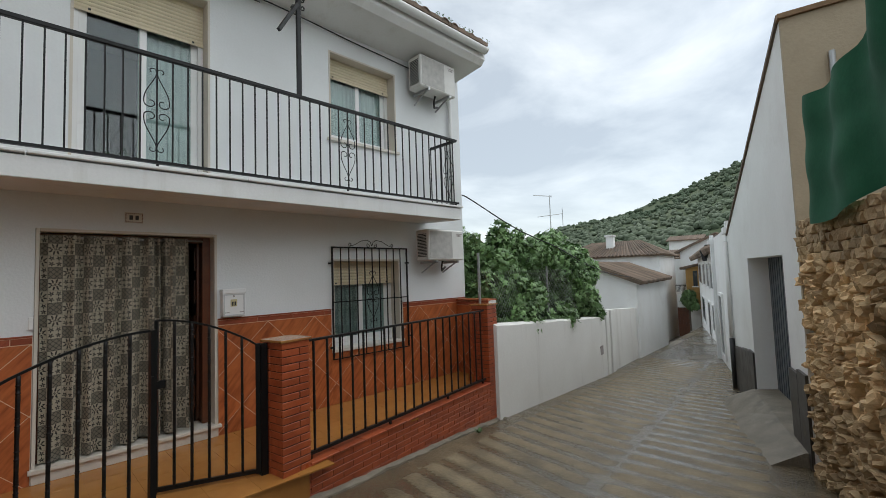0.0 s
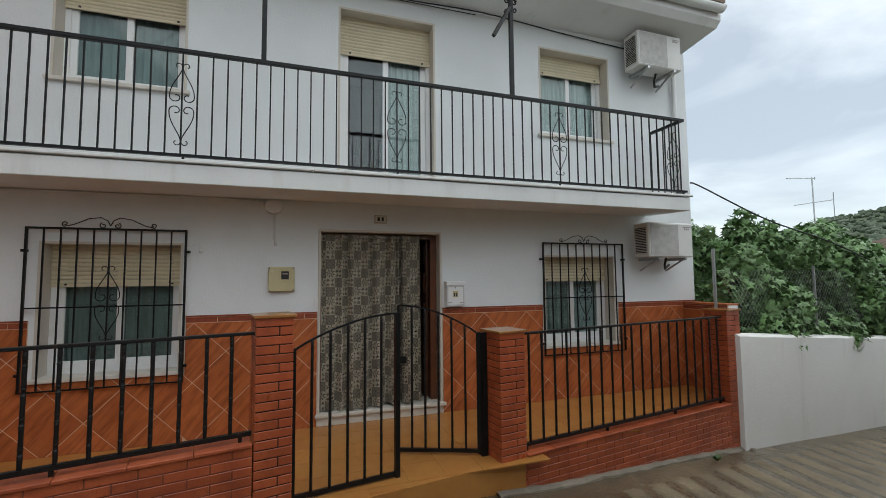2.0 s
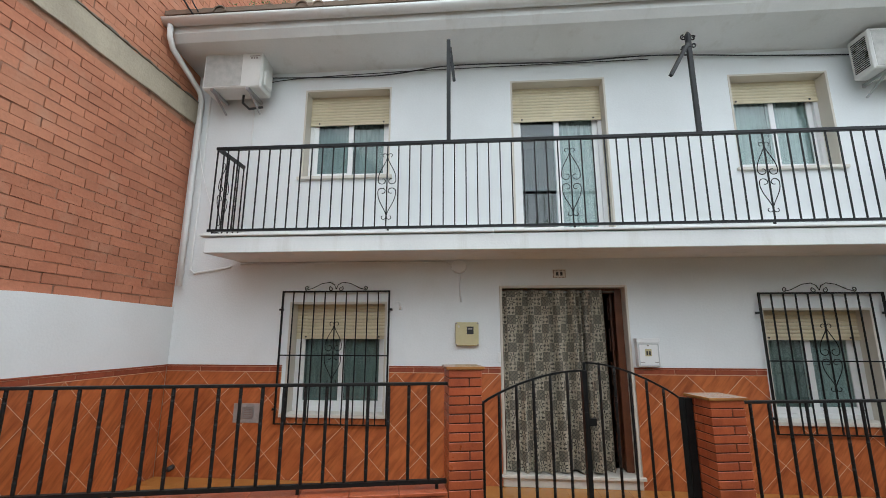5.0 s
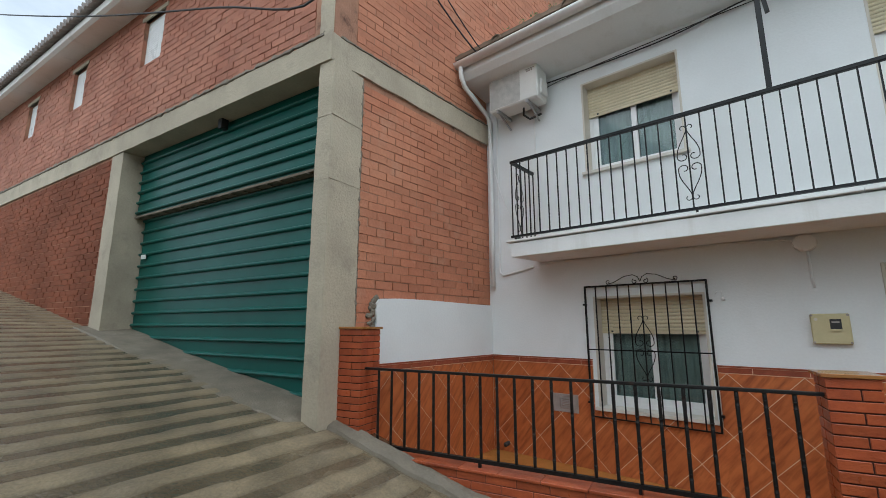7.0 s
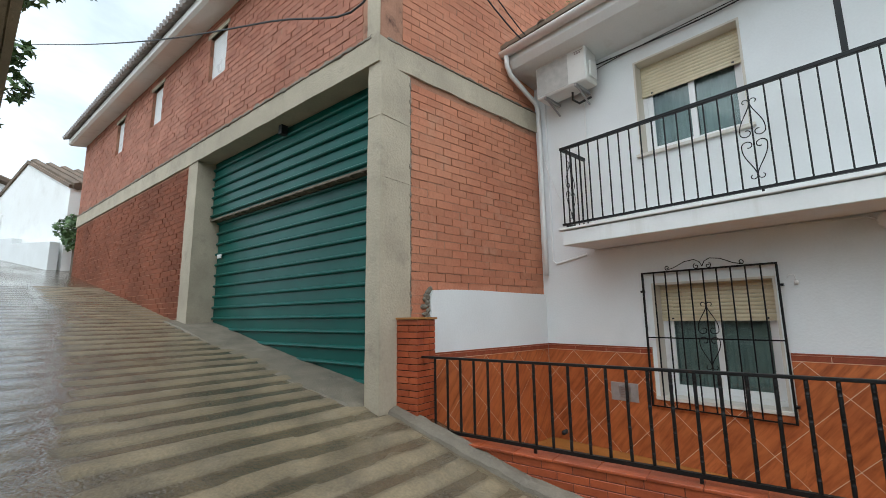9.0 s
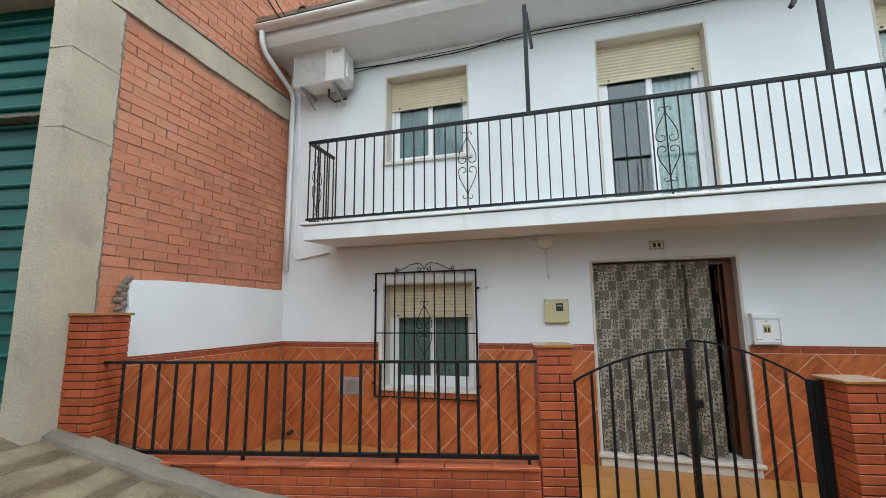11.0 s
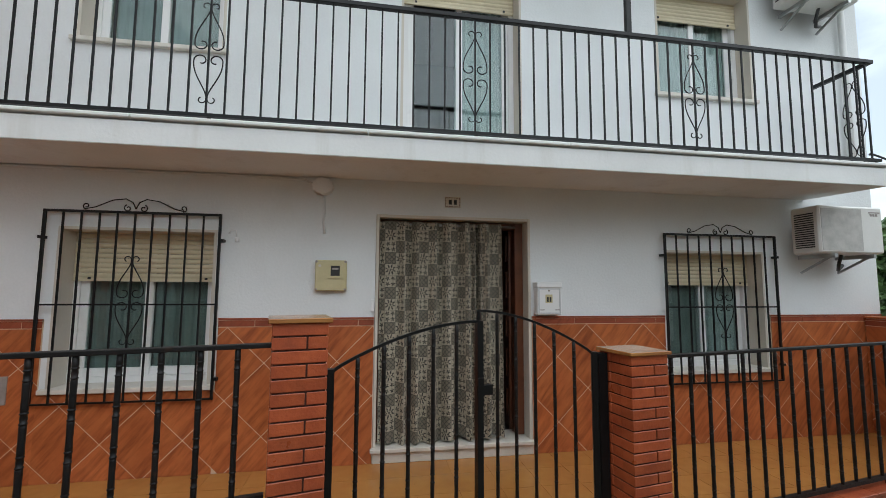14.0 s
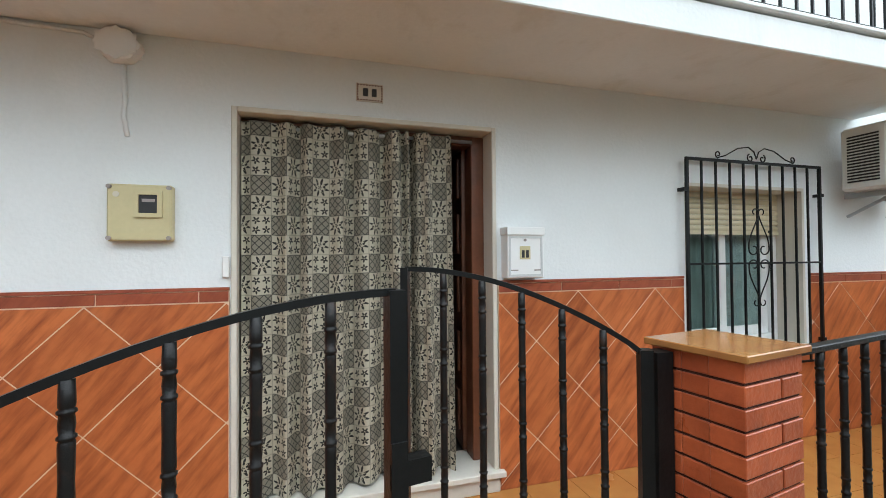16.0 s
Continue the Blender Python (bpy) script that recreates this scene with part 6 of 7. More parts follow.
def tiled_roof(parent, pts, n, label="weathered clay tile roof"):
    """A sloping roof plane from the eave edge a-b to the ridge edge d-c, with rows of barrel tiles."""
    a, b, c, d = (Vector(p) for p in pts)
    nrm = (b - a).cross(d - a).normalized()
    if nrm.z < 0:
        nrm = -nrm
    bm = bmesh.new()
    lo = [bm.verts.new(p - nrm * 0.12) for p in (a, b, c, d)]
    hi = [bm.verts.new(p) for p in (a, b, c, d)]
    bm.faces.new(lo)
    bm.faces.new(hi[::-1])
    for i in range(4):
        bm.faces.new((lo[i], hi[i], hi[(i + 1) % 4], lo[(i + 1) % 4]))
    rf = part("roof", bm, ROOFTILE, parent, label)
    bm = bmesh.new()
    for i in range(n):
        t = (i + 0.5) / n
        p, q = a.lerp(b, t), d.lerp(c, t)
        r = (b - a).length / n * 0.33
        tube(bm, [p - (q - p).normalized() * 0.08, q], [r, r * 0.9], 6)
    part("roof_tiling", bm, ROOFTILE, rf)["kind"] = "stuff"
    return rf


def far_house(label, s0, s1, v0, v1, z0, z1, m=GWM, wall=FARWHITE, ridge=0.0, over=0.25, openings=(), roof_n=16, chimney=None, cross=False):
    """A house block with a pitched tile roof; openings: (face, a0, a1, zlow, zhigh) with face 'v' (street side) or 's' (uphill end)."""
    h = thing("house", label, "house", m, group="village houses")
    bm = bmesh.new()
    box(bm, s0, s1, v0, v1, z0, z1)
    part("wall", bm, wall, h)
    vm = (v0 + v1) / 2
    rz = z1 + ridge
    if cross:
        sm = (s0 + s1) / 2
        for e, o in ((s0, -over), (s1, over)):
            tiled_roof(h, [(e + o, v0 - over, z1 - 0.02), (e + o, v1 + over, z1 - 0.02), (sm, v1 + over, rz), (sm, v0 - over, rz)], roof_n)
        for v in (v0, v1 - 0.2):
            bm = bmesh.new()
            prism(bm, [(s0, z1), (sm, rz - 0.1), (s1, z1)], 0.2, "xz", v)
            part("gable", bm, wall, h)
    elif ridge:
        tiled_roof(h, [(s0 - over, v0 - over, z1 - 0.02), (s1 + over, v0 - over, z1 - 0.02), (s1 + over, vm, rz), (s0 - over, vm, rz)], roof_n)
        tiled_roof(h, [(s0 - over, v1 + over, z1 - 0.02), (s1 + over, v1 + over, z1 - 0.02), (s1 + over, vm, rz), (s0 - over, vm, rz)], roof_n)
        for s in (s0, s1):
            bm = bmesh.new()
            prism(bm, [(v0, z1), (vm, rz - 0.1), (v1, z1)], 0.2, "yz", s if s == s0 else s - 0.2)
            part("gable", bm, wall, h)
    for face, a0, a1, c0, c1 in openings:
        w = new("window")
        w.parent = h
        bm = bmesh.new()
        e = 0.03
        if face == "v":
            y = v0 if v0 > -1 else v1
            sg = -1 if v0 > -1 else 1
            box(bm, a0, a1, y - 0.02, y + 0.02, c0, c1)
            part("pane", bm, WINDOWDARK, w)
            bm = bmesh.new()
            wall_grid(bm, a0 - 0.1, a1 + 0.1, c0 - 0.1, c1 + 0.1, y - 0.05, y + 0.05, [(a0, a1, c0, c1)])
            part("frame", bm, FARWHITE, w)
        else:
            box(bm, s0 - 0.02, s0 + 0.02, a0, a1, c0, c1)
            part("pane", bm, WINDOWDARK, w)
            bm = bmesh.new()
            box(bm, s0 - 0.10, s0 - 0.02, a0 - 0.08, a1 + 0.08, c0 - 0.1, c0)
            part("sill", bm, FARWHITE, w)
    if chimney:
        s, v, zt = chimney
        bm = bmesh.new()
        box(bm, s - 0.3, s + 0.3, v - 0.3, v + 0.3, z1, zt)
        box(bm, s - 0.38, s + 0.38, v - 0.38, v + 0.38, zt, zt + 0.12)
        part("chimney", bm, FARWHITE, h)
    return h


# street side wall and old shed after the garden gate
bm = bmesh.new()
prism(bm, [(12.55, street_z(12.55) - 0.3), (15.7, street_z(15.7) - 0.3), (15.7, 0.19), (14.0, 0.30), (12.55, 0.42)], 0.3, "xz", 0.02)
solo("yard_wall", bm, PLASTER_OLD, "stained old whitewashed yard wall beside the street", "wall", GWM @ pose(0, 0, 0), kind="structure")
far_house("old whitewashed shed with a crumbling clay tile roof", 15.6, 21.4, -0.06, 3.0, -3, 1.12, ridge=0.68, roof_n=26, over=0.2)
lh = far_house("long white village house with brown hipped tile roof and chimney", 36, 44, 2.45, 10.5, -5, 2.6, wall=FARWHITE, chimney=(38.2, 6.5, 4.35), openings=(("s", 4.0, 4.8, -0.6, 0.8),))
for quad in ([(35.7, 2.15, 2.58), (35.7, 10.8, 2.58), (40, 8.6, 3.95), (40, 4.5, 3.95)], [(35.7, 2.15, 2.58), (44.3, 2.15, 2.58), (40, 4.52, 3.95), (40, 4.48, 3.95)], [(44.3, 2.15, 2.58), (44.3, 10.8, 2.58), (40, 8.6, 3.95), (40, 4.5, 3.95)]):
    tiled_roof(lh, quad, 30, "brown clay tile roof")
far_house("white village house with tile roof behind the long one", 50, 58, 2.7, 6.6, -6, 2.5, wall=FARWHITE, cross=True, ridge=0.95, roof_n=20, over=0.3)
far_house("white village house at the bend of the street", 45.2, 49.5, 1.0, 4.2, -6, 1.9, wall=FARWHITE, roof_n=12, over=0.3, openings=(("s", 3.2, 3.6, -2.2, -1.3),))
far_house("tall white village house with tile roof on the slope", 79, 87, 3.1, 7.7, -8, 5.9, wall=FARWHITE, cross=True, ridge=0.9, roof_n=20, over=0.4)
far_house("white gabled village house with brown tile roof where the street bends", 44.2, 52, -3.75, 2.0, -6, 2.9, wall=FARWHITE, ridge=1.5, roof_n=30, over=0.35)
bm = bmesh.new()
box(bm, 38.9, 39.1, 0.2, 1.0, -5, -1.84)
solo("low_white_wall", bm, PLASTER_OLD, "low whitewashed wall down the street", "wall", GWM, kind="structure")
bm = bmesh.new()
box(bm, 39.0, 39.08, 1.02, 1.8, -4, -1.7)
for k in range(4):
    box(bm, 38.97, 39.0, 1.06 + 0.2 * k, 1.14 + 0.2 * k, -3.0, -1.72)
solo("yard_gate", bm, WOOD, "dark boarded yard gate beside the low wall", "gate", GWM)
RM = street_m(18.0, 6.1, -4.66)  # opposite side of the street: local x downhill, y towards the street


def build_white_garage():
    LG, ZG = 5.7, 2.22
    h = thing("white_garage", "white rendered garage building with dark stone base and recessed grey gate", "building", RM)
    bm = bmesh.new()
    hole = (0.72, 3.28, -2, 1.66)
    wall_grid(bm, 0.0, LG, -2.0, 2.15, -0.30, 0.0, [hole])
    prism(bm, [(0.0, 2.15), (LG, 2.15), (LG, ZG), (0.0, 4.35)], 0.30, "xz", -0.30)
    part("wall", bm, FARWHITE, h)
    bm = bmesh.new()
    box(bm, 0.003, 0.3, -6.0, -0.3, -2, 4.25)
    box(bm, LG - 0.3, LG, -6.0, -0.3, -2, 2.1)
    part("end_wall", bm, FARWHITE, h)
    bm = bmesh.new()
    prism(bm, [(-0.03, 4.36), (LG, ZG + 0.01), (LG, ZG + 0.06), (-0.03, 4.42)], 6.03, "xz", -6.0)
    part("roof", bm, ROOFTILE, h)
    for a, b, z in ((0.0, 0.72, 0.30), (3.28, LG, -0.02)):
        bm = bmesh.new()
        n = int((b - a) / 0.45) + 1
        for i in range(n):
            p, q = a + (b - a) * i / n, a + (b - a) * (i + 1) / n
            box(bm, p + 0.004, q - 0.004, 0.0, 0.03, -2.0, z - 0.05 * i)
        part("stone_base", bm, SLATE, h, "dark stone slab base")
    bm = bmesh.new()
    box(bm, 0.66, 3.34, -0.37, -0.303, -2.0, 1.70)
    wg = part("gate", bm, STEELBLUE, h, "dark grey steel gate")
    for i in range(16):
        bm = bmesh.new()
        box(bm, 0.76 + i * 0.157, 0.76 + i * 0.157 + 0.012, -0.303, -0.294, -2, 1.65)
        part("rib", bm, STEELBLUE, wg)
    bm = bmesh.new()
    tube(bm, [(LG - 0.06, 0.06, 2.1), (LG - 0.06, 0.06, -0.1)], 0.045, 8)
    pipe = part("downpipe", bm, PVC, h, "white downpipe", smooth=True)
    bm = bmesh.new()
    tube(bm, [(LG - 0.06, 0.06, -0.1), (LG - 0.06, 0.06, -1.25)], 0.055, 8)
    part("guard", bm, DARKPLASTIC, pipe, "black lower pipe guard", smooth=True)
    bm = bmesh.new()
    top = [bm.verts.new(p) for p in ((0.1, 0.06, -0.58), (1.6, 0.06, -0.60), (3.3, 0.06, -0.66), (4.3, 0.04, -1.02))]
    edge = [bm.verts.new(p) for p in ((-0.1, 0.62, -0.80), (1.5, 0.66, -0.95), (3.4, 0.62, -1.13), (4.6, 0.52, -1.24))]
    back = [bm.verts.new((p.co.x, -0.30, p.co.z + 0.03)) for p in top]
    foot = [bm.verts.new((p.co.x, p.co.y + 0.01, -1.9)) for p in edge]
    rear = [bm.verts.new((p.co.x, p.co.y, -1.9)) for p in back]
    for k in (0, 3):
        bm.faces.new((back[k], top[k], edge[k], foot[k], rear[k]))
    for r0, r1 in ((back, top), (top, edge), (edge, foot)):
        for i in range(3):
            bm.faces.new((r0[i], r0[i + 1], r1[i + 1], r1[i]))
    part("ramp", bm, WETCONC, h, "smooth concrete ramp")


build_white_garage()


def build_rubble_wall():
    """Rubble stone wall with green tarpaulin, behind and beside the viewpoint."""
    w = thing("rubble_wall", "old brown rubble stone wall crumbling at its corner", "wall", RM, kind="structure")
    bm = bmesh.new()
    box(bm, -16.0, -0.02, -0.7, -0.10, -1.6, 2.0)
    part("core", bm, EARTH, w)
    rng = random.Random(9)
    protos = []
    blocks = []
    for k in range(18):
        bm = bmesh.new()
        bmesh.ops.create_icosphere(bm, subdivisions=2, radius=0.5)
        off = Vector((k * 7.1, 0, 0))
        square, rough = (0.32, 0.12) if k >= 12 else (0.55, 0.30)
        for v in bm.verts:
            q = v.co.normalized()
            v.co = Vector((math.copysign(abs(q.x) ** square, q.x), math.copysign(abs(q.y) ** square, q.y), math.copysign(abs(q.z) ** square, q.z))) * 0.5
            v.co += q * rough * noise.noise(q * 1.9 + off)
        (blocks if k >= 12 else protos).append(mesh_of(bm, "stone", STONE))
    count = 0
    vs, fs = [], []
    z = -1.15
    while z < 2.0:
        flat = z > 1.50
        h = rng.uniform(0.085, 0.115) if flat else rng.uniform(0.06, 0.12)
        x = -0.03
        while x > -5.2:
            l = rng.uniform(0.10, 0.19) if flat else rng.uniform(0.06, 0.17)
            hh = h * 1.02 if flat else h * rng.uniform(0.8, 1.45)
            y = -0.09 + (rng.uniform(-0.015, 0.015) if flat else rng.uniform(-0.06, 0.05))
            m = pose(x - l / 2, y, z + h / 2 + (0 if flat else rng.uniform(-0.03, 0.03)), rng.uniform(-8, 8), rng.uniform(-3, 3) if flat else rng.uniform(-40, 40), rng.uniform(-10, 10)) @ Matrix.Diagonal((l * 1.02, 0.22, hh, 1))
            pr = rng.choice(protos if not flat else blocks)
            if count < 300 and x > -1.9 and z > 0.2:
                share("stone", pr, w, m)
                count += 1
            else:
                o = len(vs)
                vs += [tuple(m @ v.co) for v in pr.vertices]
                fs += [tuple(o + k for k in p.vertices) for p in pr.polygons]
            x -= l * 0.93
        z += h * 0.92
    # the rest of the wall, joined
    for _ in range(500):
        x, z = rng.uniform(-15.5, -5.2), rng.uniform(-0.6, 2.0)
        m = pose(x, -0.06, z, 0, rng.uniform(-9, 9), 0) @ Matrix.Diagonal((rng.uniform(0.2, 0.42), 0.22, rng.uniform(0.12, 0.22), 1))
        pr = rng.choice(protos)
        o = len(vs)
        vs += [tuple(m @ v.co) for v in pr.vertices]
        fs += [tuple(o + k for k in p.vertices) for p in pr.polygons]
    me = bpy.data.meshes.new("rubble")
    me.from_pydata(vs, [], fs)
    me.materials.append(STONE)
    ob = new("rubble", me)
    ob.parent = w
    ob["kind"] = "stuff"
    # beige gable end above the rubble
    b = thing("beige_wall", "beige rendered gable wall with worn top edge above the rubble", "wall", RM, kind="structure")
    bm = bmesh.new()
    prism(bm, [(0.0, 1.0), (0.0, 4.34), (-1.0, 4.40), (-5.9, 4.55), (-5.9, 1.0)], 0.06, "yz", -0.063)
    part("render", bm, BEIGE, b)
    bm = bmesh.new()
    prism(bm, [(0.03, 4.343), (0.03, 4.40), (-1.0, 4.455), (-5.9, 4.61), (-5.9, 4.553), (-1.0, 4.403)], 0.14, "yz", -0.10)
    part("coping", bm, EARTH, b)
    bm = bmesh.new()
    tube(bm, [(-0.09, -0.42, 3.85), (-0.09, -0.42, 3.0)], 0.03, 8)
    part("pipe", bm, GALV, b, "short grey pipe")
    # tarpaulin
    bm = bmesh.new()
    cols, rows = 60, 26
    g = []
    for j in range(rows + 1):
        ln = []
        for i in range(cols + 1):
            u, t = i / cols, j / rows
            x = -0.82 - 3.8 * u - 0.24 * t * (1 - u) + 0.04 * noise.noise((u * 4, t * 3, 0))
            top = float(np.interp(u, [0, 0.10, 0.29, 0.40, 0.6, 1], [3.10, 3.04, 3.10, 3.32, 3.9, 4.2]))
            bot = float(np.interp(u, [0, 0.22, 0.43, 1], [1.93, 1.92, 2.06, 2.2])) - 0.03 * math.sin(u * 13)
            z = bot + (top - bot) * t
            y = 0.06 + 0.05 * math.sin(u * 30 + 1.2 * t) * (0.3 + 0.7 * t) + 0.05 * noise.noise((u * 6, t * 3, 5)) + 0.05 * (1 - t) * math.sin(u * 11)
            ln.append(bm.verts.new((x, y, z)))
        g.append(ln)
    for j in range(rows):
        for i in range(cols):
            bm.faces.new((g[j][i], g[j][i + 1], g[j + 1][i + 1], g[j + 1][i]))
    tp = solo("tarpaulin", bm, TARP, "green tarpaulin hanging in folds over the rubble wall", "tarpaulin", RM, smooth=True)


build_rubble_wall()

# building opposite, uphill: wall, and an overhanging concrete slab above the street
OM = street_m(9.3)


def build_opposite():
    h = thing("house", "grey rendered house opposite with overhanging concrete slab", "house", OM, group="village houses")
    bm = bmesh.new()
    box(bm, -6.3, -2.0, -11, -5.4, 0, 6.0)
    part("wall", bm, PLASTER_OLD, h)
    bm = bmesh.new()
    prism(bm, [(-6.43, -6.05), (-2.6, -5.64), (-2.6, -9.0), (-6.75, -9.0)], 0.16, "xy", 3.42)
    c = part("canopy", bm, CONCRETE, h, "plain grey concrete canopy", bevel=0.01)
    c.matrix_basis = OM.inverted()
    bm = bmesh.new()
    prism(bm, [(-6.43, -6.0), (-2.6, -5.59), (-2.6, -5.64), (-6.43, -6.05)], 0.24, "xy", 3.40)
    c = part("canopy_edge", bm, CONCRETE, h)
    c.matrix_basis = OM.inverted()


build_opposite()


def build_pole():
    p = thing("utility_pole", "dark wooden utility pole with blue plastic box", "pole", OM @ pose(-8.6, -3.62, 0))
    bm = bmesh.new()
    tube(bm, [(0, 0, 1.2), (0.03, 0.02, 7.5)], [0.085, 0.065], 10)
    part("shaft", bm, BARK, p, smooth=True)
    bm = bmesh.new()
    box(bm, -0.16, 0.12, 0.06, 0.28, 3.55, 3.92)
    part("box", bm, BLUEPLASTIC, p, "blue plastic box", bevel=0.02)


build_pole()


def build_vine():
    t = thing("overhanging_tree", "leafy branches showing above the concrete canopy", "tree", OM)
    bm = bmesh.new()
    tube(bm, [(-7.6, -4.8, 0.8), (-7.6, -4.5, 3.4), (-7.6, -3.8, 4.8), (-7.5, -3.1, 5.6)], [0.12, 0.10, 0.06, 0.03], 8)
    part("trunk", bm, BARK, t, smooth=True)
    leaf_cloud("crown", t, [(-7.6, -3.0, 5.55, 0.26), (-7.7, -2.95, 4.85, 0.20), (-7.7, -2.95, 4.40, 0.22), (-7.5, -2.75, 5.85, 0.25), (-7.5, -2.4, 5.95, 0.15), (-7.6, -3.5, 5.2, 0.5), (-7.7, -3.05, 3.9, 0.10)], 520, 0.075, LEAF, 31)


build_vine()

# ---- houses on the far side, downhill ----
RM2 = GWM @ pose(11.0, -3.08, 0, 0, 0, 7.3)
far_house("white terraced house with parapet after the garage", 0.75, 6.6, -7, 0.0, -4, 2.5, m=RM2, wall=FARWHITE, openings=(("v", 1.4, 2.2, -0.4, 1.6), ("v", 4.2, 5.2, -1.2, 0.6)))
for x in (0.8, 6.2):
    bm = bmesh.new()
    box(bm, x, x + 0.35, 0.0, 0.10, -3, 2.6)
    box(bm, x - 0.05, x + 0.40, 0.0, 0.16, 2.3, 2.45)
    solo("pilaster", bm, PLASTER, "white plaster pilaster on the terraced house", "pilaster", RM2, group="pilasters")
far_house("white terraced house with brown tile roof and dark shutters", 7.4, 27.5, -8, -0.30, -5, 2.15, m=RM2, wall=FARWHITE, ridge=1.7, roof_n=44, over=0.45, chimney=(12, -2.4, 3.9), openings=(("v", 12.4, 13.9, 0.45, 1.62), ("v", 15.0, 16.9, 0.45, 1.64), ("v", 18.2, 20.8, 0.43, 1.66), ("v", 22.4, 26.2, 0.40, 1.68), ("v", 9.4, 10.6, -1.8, 0.6), ("v", 12.9, 14.0, -1.6, -0.4), ("v", 15.6, 17.4, -2.3, -0.45), ("v", 20.6, 24.0, -2.0, -0.55)))
oh = far_house("ochre house with balcony further down the street", 39.2, 44.0, -3.0, 1.1, -6, 1.45, wall=OCHRE, ridge=0.5, roof_n=18, over=0.3, openings=(("s", 0.3, 0.6, 0.0, 1.2),))
bm = bmesh.new()
box(bm, 39.0, 40.6, 1.1, 1.85, -0.62, -0.45)
part("balcony_slab", bm, PLASTER_OLD, oh)
bm = bmesh.new()
box(bm, 39.0, 39.04, 1.1, 1.85, 0.06, 0.12)
for k in range(9):
    box(bm, 39.0, 39.03, 1.12 + 0.088 * k, 1.15 + 0.088 * k, -0.45, 0.06)
part("balcony_railing", bm, IRON, oh)
bt = thing("bush", "round dark green bush by the street", "bush", GWM)
leaf_cloud("crown", bt, [(38.0, 0.80, -1.15, 0.55), (38.2, 0.85, -0.65, 0.48), (37.9, 0.6, -1.5, 0.42), (38.1, 1.15, -1.0, 0.35)], 1400, 0.10, LEAF, 77)
bm = bmesh.new()
tube(bm, [(38, 0.85, -3.4), (38, 0.85, -1.2)], [0.08, 0.05], 6)
part("trunk", bm, BARK, bt)


def build_street_lamp(m, label):
    l = thing("street_lamp", label, "street lamp", m, group="street lamps")
    bm = bmesh.new()
    tube(bm, [(0, -0.9, 0), (0, -0.5, 0.12), (0, 0.0, 0.1), (0, 0.05, 0.0)], 0.025, 6)
    part("bracket", bm, IRON, l)
    bm = bmesh.new()
    tube(bm, [(0, 0.05, 0.0), (0, 0.05, -0.06), (0, 0.05, -0.12), (0, 0.05, -0.15)], [0.04, 0.10, 0.19, 0.20], 6)
    part("cap", bm, IRON, l)
    bm = bmesh.new()
    tube(bm, [(0, 0.05, -0.15), (0, 0.05, -0.55)], [0.17, 0.09], 6)
    part("lantern", bm, WINDOWDARK, l)


build_street_lamp(GWM @ pose(20.3, -1.8, 2.30, 0, 0, 7.3), "black lantern street lamp on a wall bracket")
build_street_lamp(street_m(9.3) @ pose(-24, -2.9, 6.6), "black lantern street lamp on a wall bracket up the street")


def build_antenna():
    a = thing("tv_antenna", "thin television antenna on a mast above the roofs", "antenna", GWM @ pose(27.6, 7.6, 1.8))
    bm = bmesh.new()
    tube(bm, [(0, 0, 0), (0, 0, 4.9)], 0.035, 5)
    part("mast", bm, GALV, a)
    for z, x0, x1 in ((4.85, -1.25, 0.15), (3.5, -0.95, 1.0)):
        bm = bmesh.new()
        tube(bm, [(x0, -x0 * 0.5, z - 0.1 * (z < 4)), (x1, -x1 * 0.5, z + 0.2 * (z < 4))], 0.03, 4)
        au = part("aerial", bm, GALV, a)
        bm = bmesh.new()
        tube(bm, [(x1 - 0.05, -x1 * 0.5, z + (0.6 if z < 4 else 0.08)), (x1 - 0.05, -x1 * 0.5, z - (0.9 if z < 4 else 0.08))], 0.02, 4)
        part("element", bm, GALV, au)
    bm = bmesh.new()
    tube(bm, [(-0.45, 0.3, 0), (-0.45, 0.3, 2.4)], 0.03, 5)
    part("mast", bm, GALV, a)


build_antenna()

# ---- far houses uphill ----
UM = street_m(20.0, -19.6, -5.5)
far_house("white gabled house at the top of the street", -6.6, 0.6, 0.0, 7.0, 1.5, 6.1, m=UM, wall=FARWHITE, ridge=1.5, roof_n=16, over=0.06, cross=True, openings=(("v", -5.6, -4.9, 4.6, 5.6),))
bm = bmesh.new()
prism(bm, [(-6.8, 1.5), (-6.8, 5.0), (-4.6, 4.85), (-4.6, 4.65), (-2.4, 4.5), (-2.4, 4.3), (0.6, 4.1), (0.6, 1.5)], 0.25, "xz", -0.35)
solo("stepped_wall", bm, PLASTER, "low stepped white wall before the gabled house", "wall", UM, kind="structure")
far_house("white house with low garden wall up the street", -20, -9.5, -3.5, 3.5, 3, 7.4, m=UM, wall=FARWHITE, ridge=1.2, roof_n=16, over=0.3, openings=(("v", -15, -14, 6, 7.2),))
bm = bmesh.new()
prism(bm, [(-20, 2), (-20, 6.4), (-6.9, 5.4), (-6.9, 2)], 0.3, "xz", -3.9)
solo("garden_wall", bm, PLASTER, "sloping white garden wall up the street", "wall", UM, kind="structure")
bt = thing("bush", "green climbing shrub beside the white house", "bush")
leaf_cloud("crown", bt, [(-18.3, -5.25, 4.45, 0.36), (-18.3, -4.95, 4.1, 0.42), (-18.4, -5.1, 4.75, 0.26), (-18.3, -4.8, 4.5, 0.4)], 900, 0.075, LEAF, 55)
bm = bmesh.new()
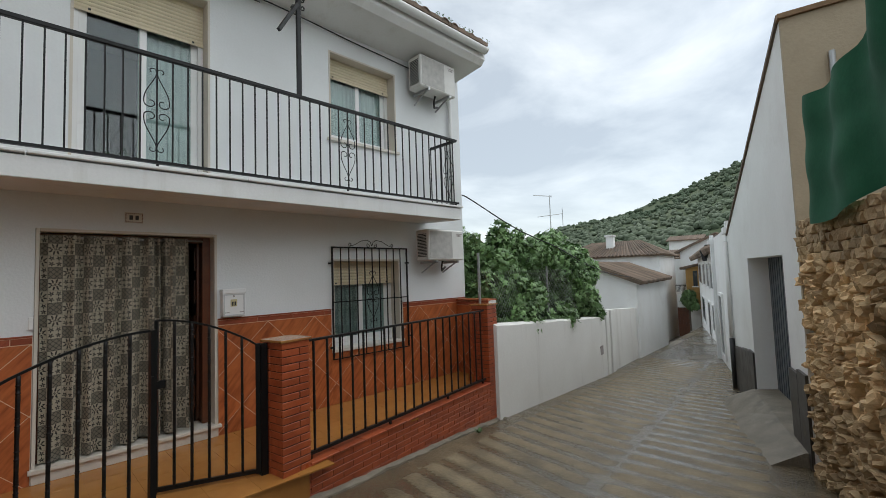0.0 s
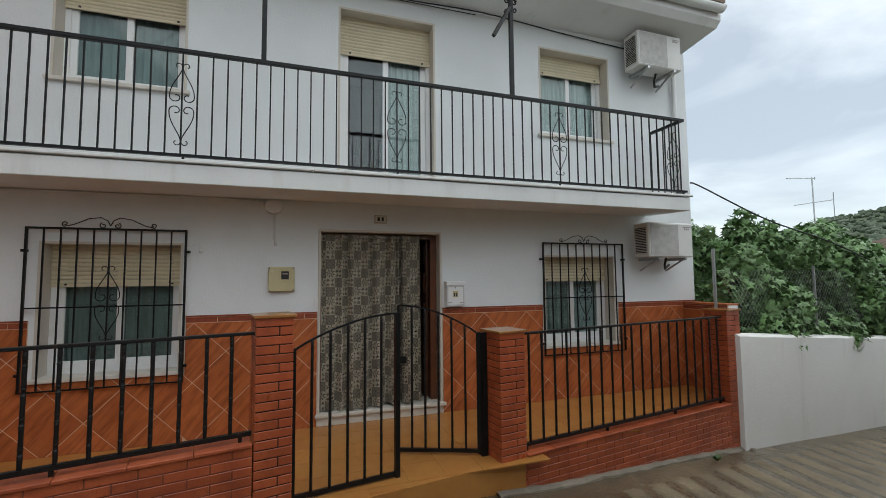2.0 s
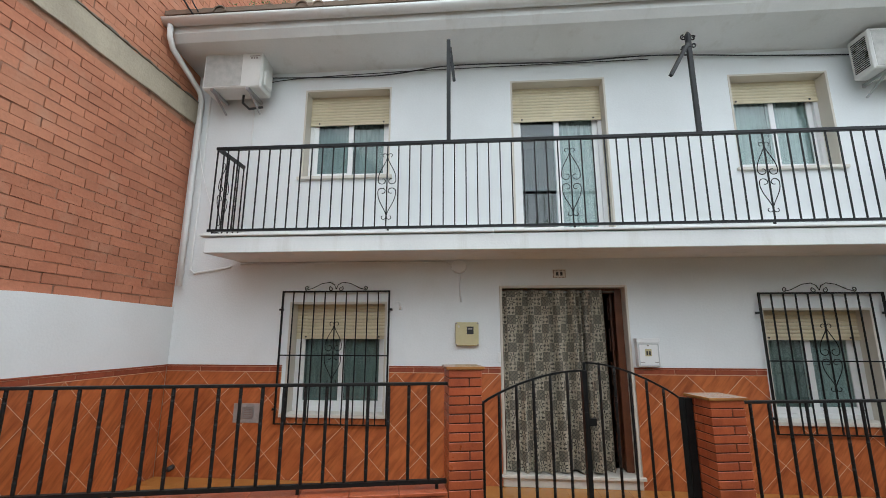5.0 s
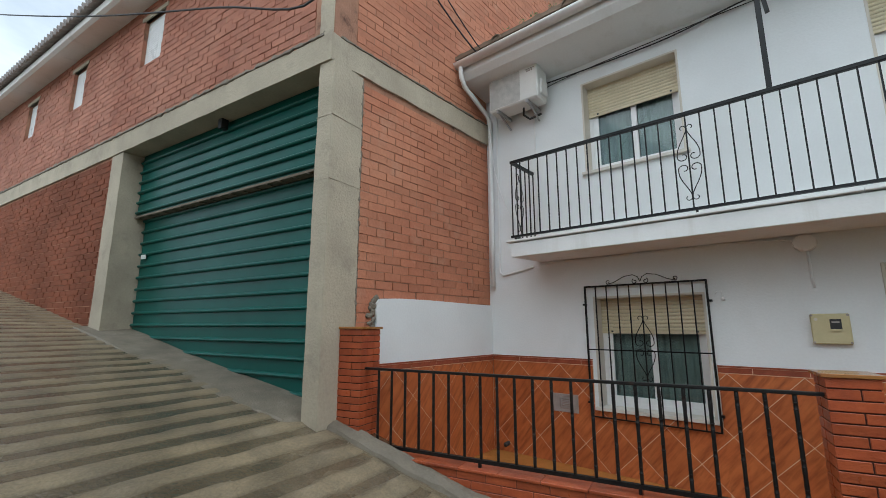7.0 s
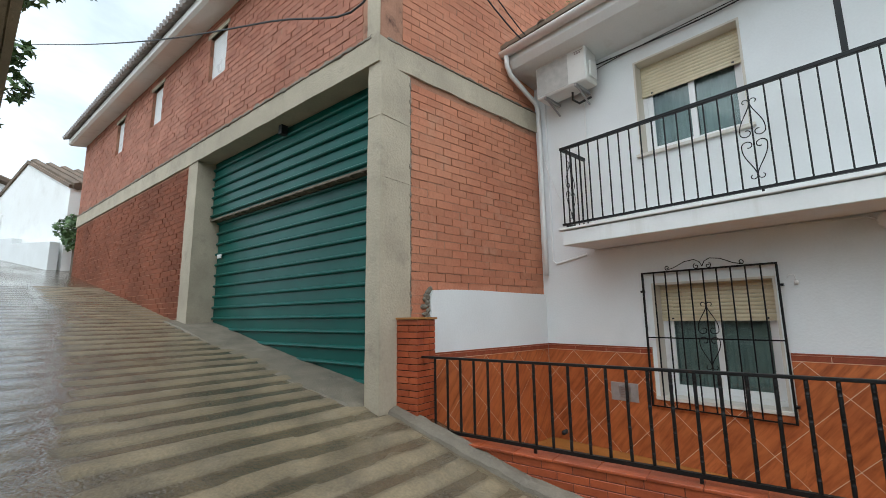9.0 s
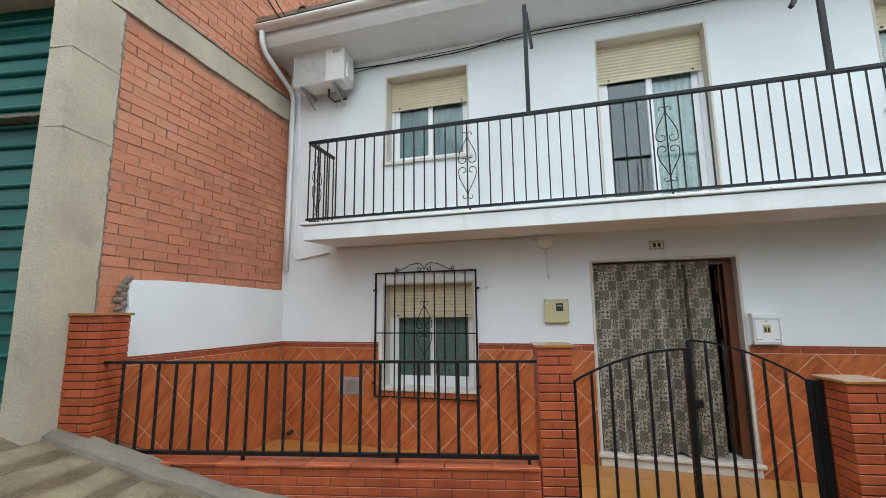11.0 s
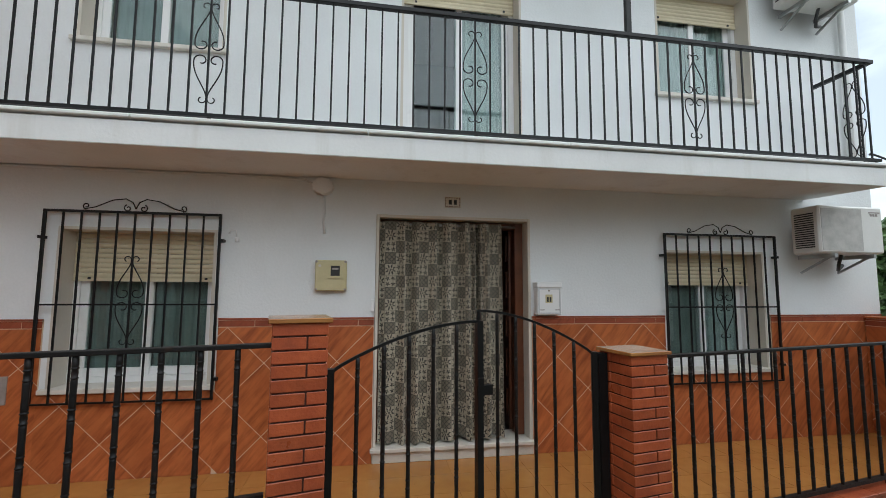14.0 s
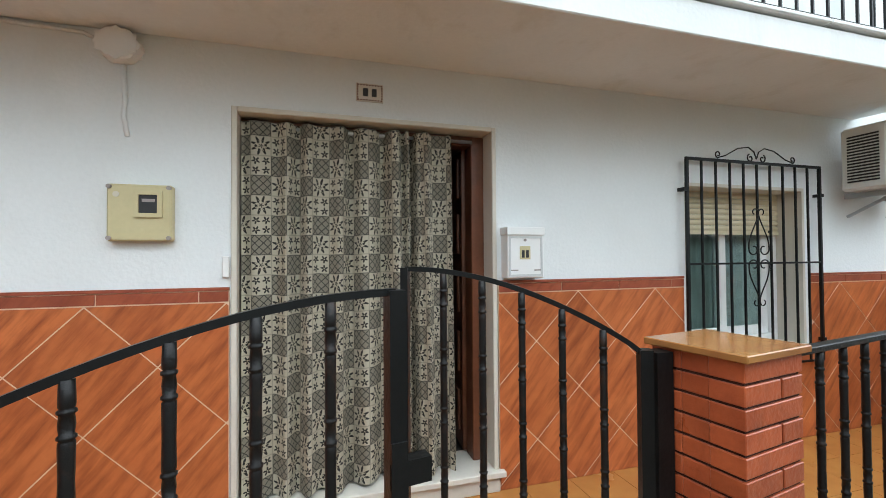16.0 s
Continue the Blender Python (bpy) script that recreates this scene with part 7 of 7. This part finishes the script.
tube(bm, [(-18.3, -5.0, 2.6), (-18.3, -5.05, 4.4)], [0.08, 0.04], 6)
part("trunk", bm, BARK, bt)


# ---- hill and sky line ----
def build_hill():
    vs, fs = [], []
    na, nr = 70, 22
    for i in range(na + 1):
        ang = -50 + 110 * i / na
        # crest elevation in degrees as seen from the street
        crest = float(np.interp(ang, [-50, -10, 2, 9.7, 16.7, 18.9, 22.6, 28.6, 34, 45, 60], [18, 15.5, 13.6, 11.4, 8.6, 7.8, 6.8, 5.8, 4.2, 2.0, 0.5]))
        for j in range(nr + 1):
            t = j / nr
            d = 110 + 240 * t
            z = -9 + (math.tan(radians(crest)) * 350 + 9) * (t ** 1.15) + 3.5 * noise.noise((ang * 0.25, t * 5, 3))
            vs.append((d * math.cos(radians(ang)), d * math.sin(radians(ang)) - 5, z))
    for i in range(na):
        for j in range(nr):
            a = i * (nr + 1) + j
            fs.append((a, a + 1, a + nr + 2, a + nr + 1))
    me = bpy.data.meshes.new("hill")
    me.from_pydata(vs, [], fs)
    me.materials.append(GRASS)
    for p in me.polygons:
        p.use_smooth = True
    ob = new("hill", me)
    tagged(ob, "green hillside scattered with olive trees beyond the village", "hill", kind="structure")
    rng = np.random.default_rng(5)
    bm = bmesh.new()
    bmesh.ops.create_icosphere(bm, subdivisions=2, radius=1.0)
    bm.verts.ensure_lookup_table()
    unit = np.array([v.co[:] for v in bm.verts])
    tris = np.array([[v.index for v in f.verts] for f in bm.faces])
    bm.free()
    V, F, count = [], [], 0
    for _ in range(7500):
        i, j = rng.integers(0, na), rng.random() ** 0.9 * (nr - 0.01)
        j0 = int(j)
        a, b = np.array(vs[i * (nr + 1) + j0]), np.array(vs[i * (nr + 1) + j0 + 1])
        c = np.array(vs[(i + 1) * (nr + 1) + j0])
        p = a + (b - a) * (j - j0) + (c - a) * rng.random()
        wood = noise.noise(Vector((p[0] * 0.012, p[1] * 0.012, 3)))
        r = rng.uniform(1.0, 1.9) + 1.6 * max(0.0, wood)
        shape = unit * (1 + 0.28 * np.sin(unit @ rng.normal(size=(3, 1)) * 5 + rng.random() * 6) + 0.16 * rng.normal(size=(len(unit), 1)))
        V.append(p + shape * r * np.array((1, 1, 0.8)) + np.array((0, 0, 0.5 * r)))
        F.append(tris + count)
        count += len(unit)
    me = bpy.data.meshes.new("olive_trees")
    me.from_pydata(np.concatenate(V).tolist(), [], np.concatenate(F).tolist())
    for p in me.polygons:
        p.use_smooth = True
    me.materials.append(OLIVE)
    ob = new("olive_trees", me)
    tagged(ob, "many grey-green olive trees and shrubs on the hillside", "trees", kind="stuff")


build_hill()
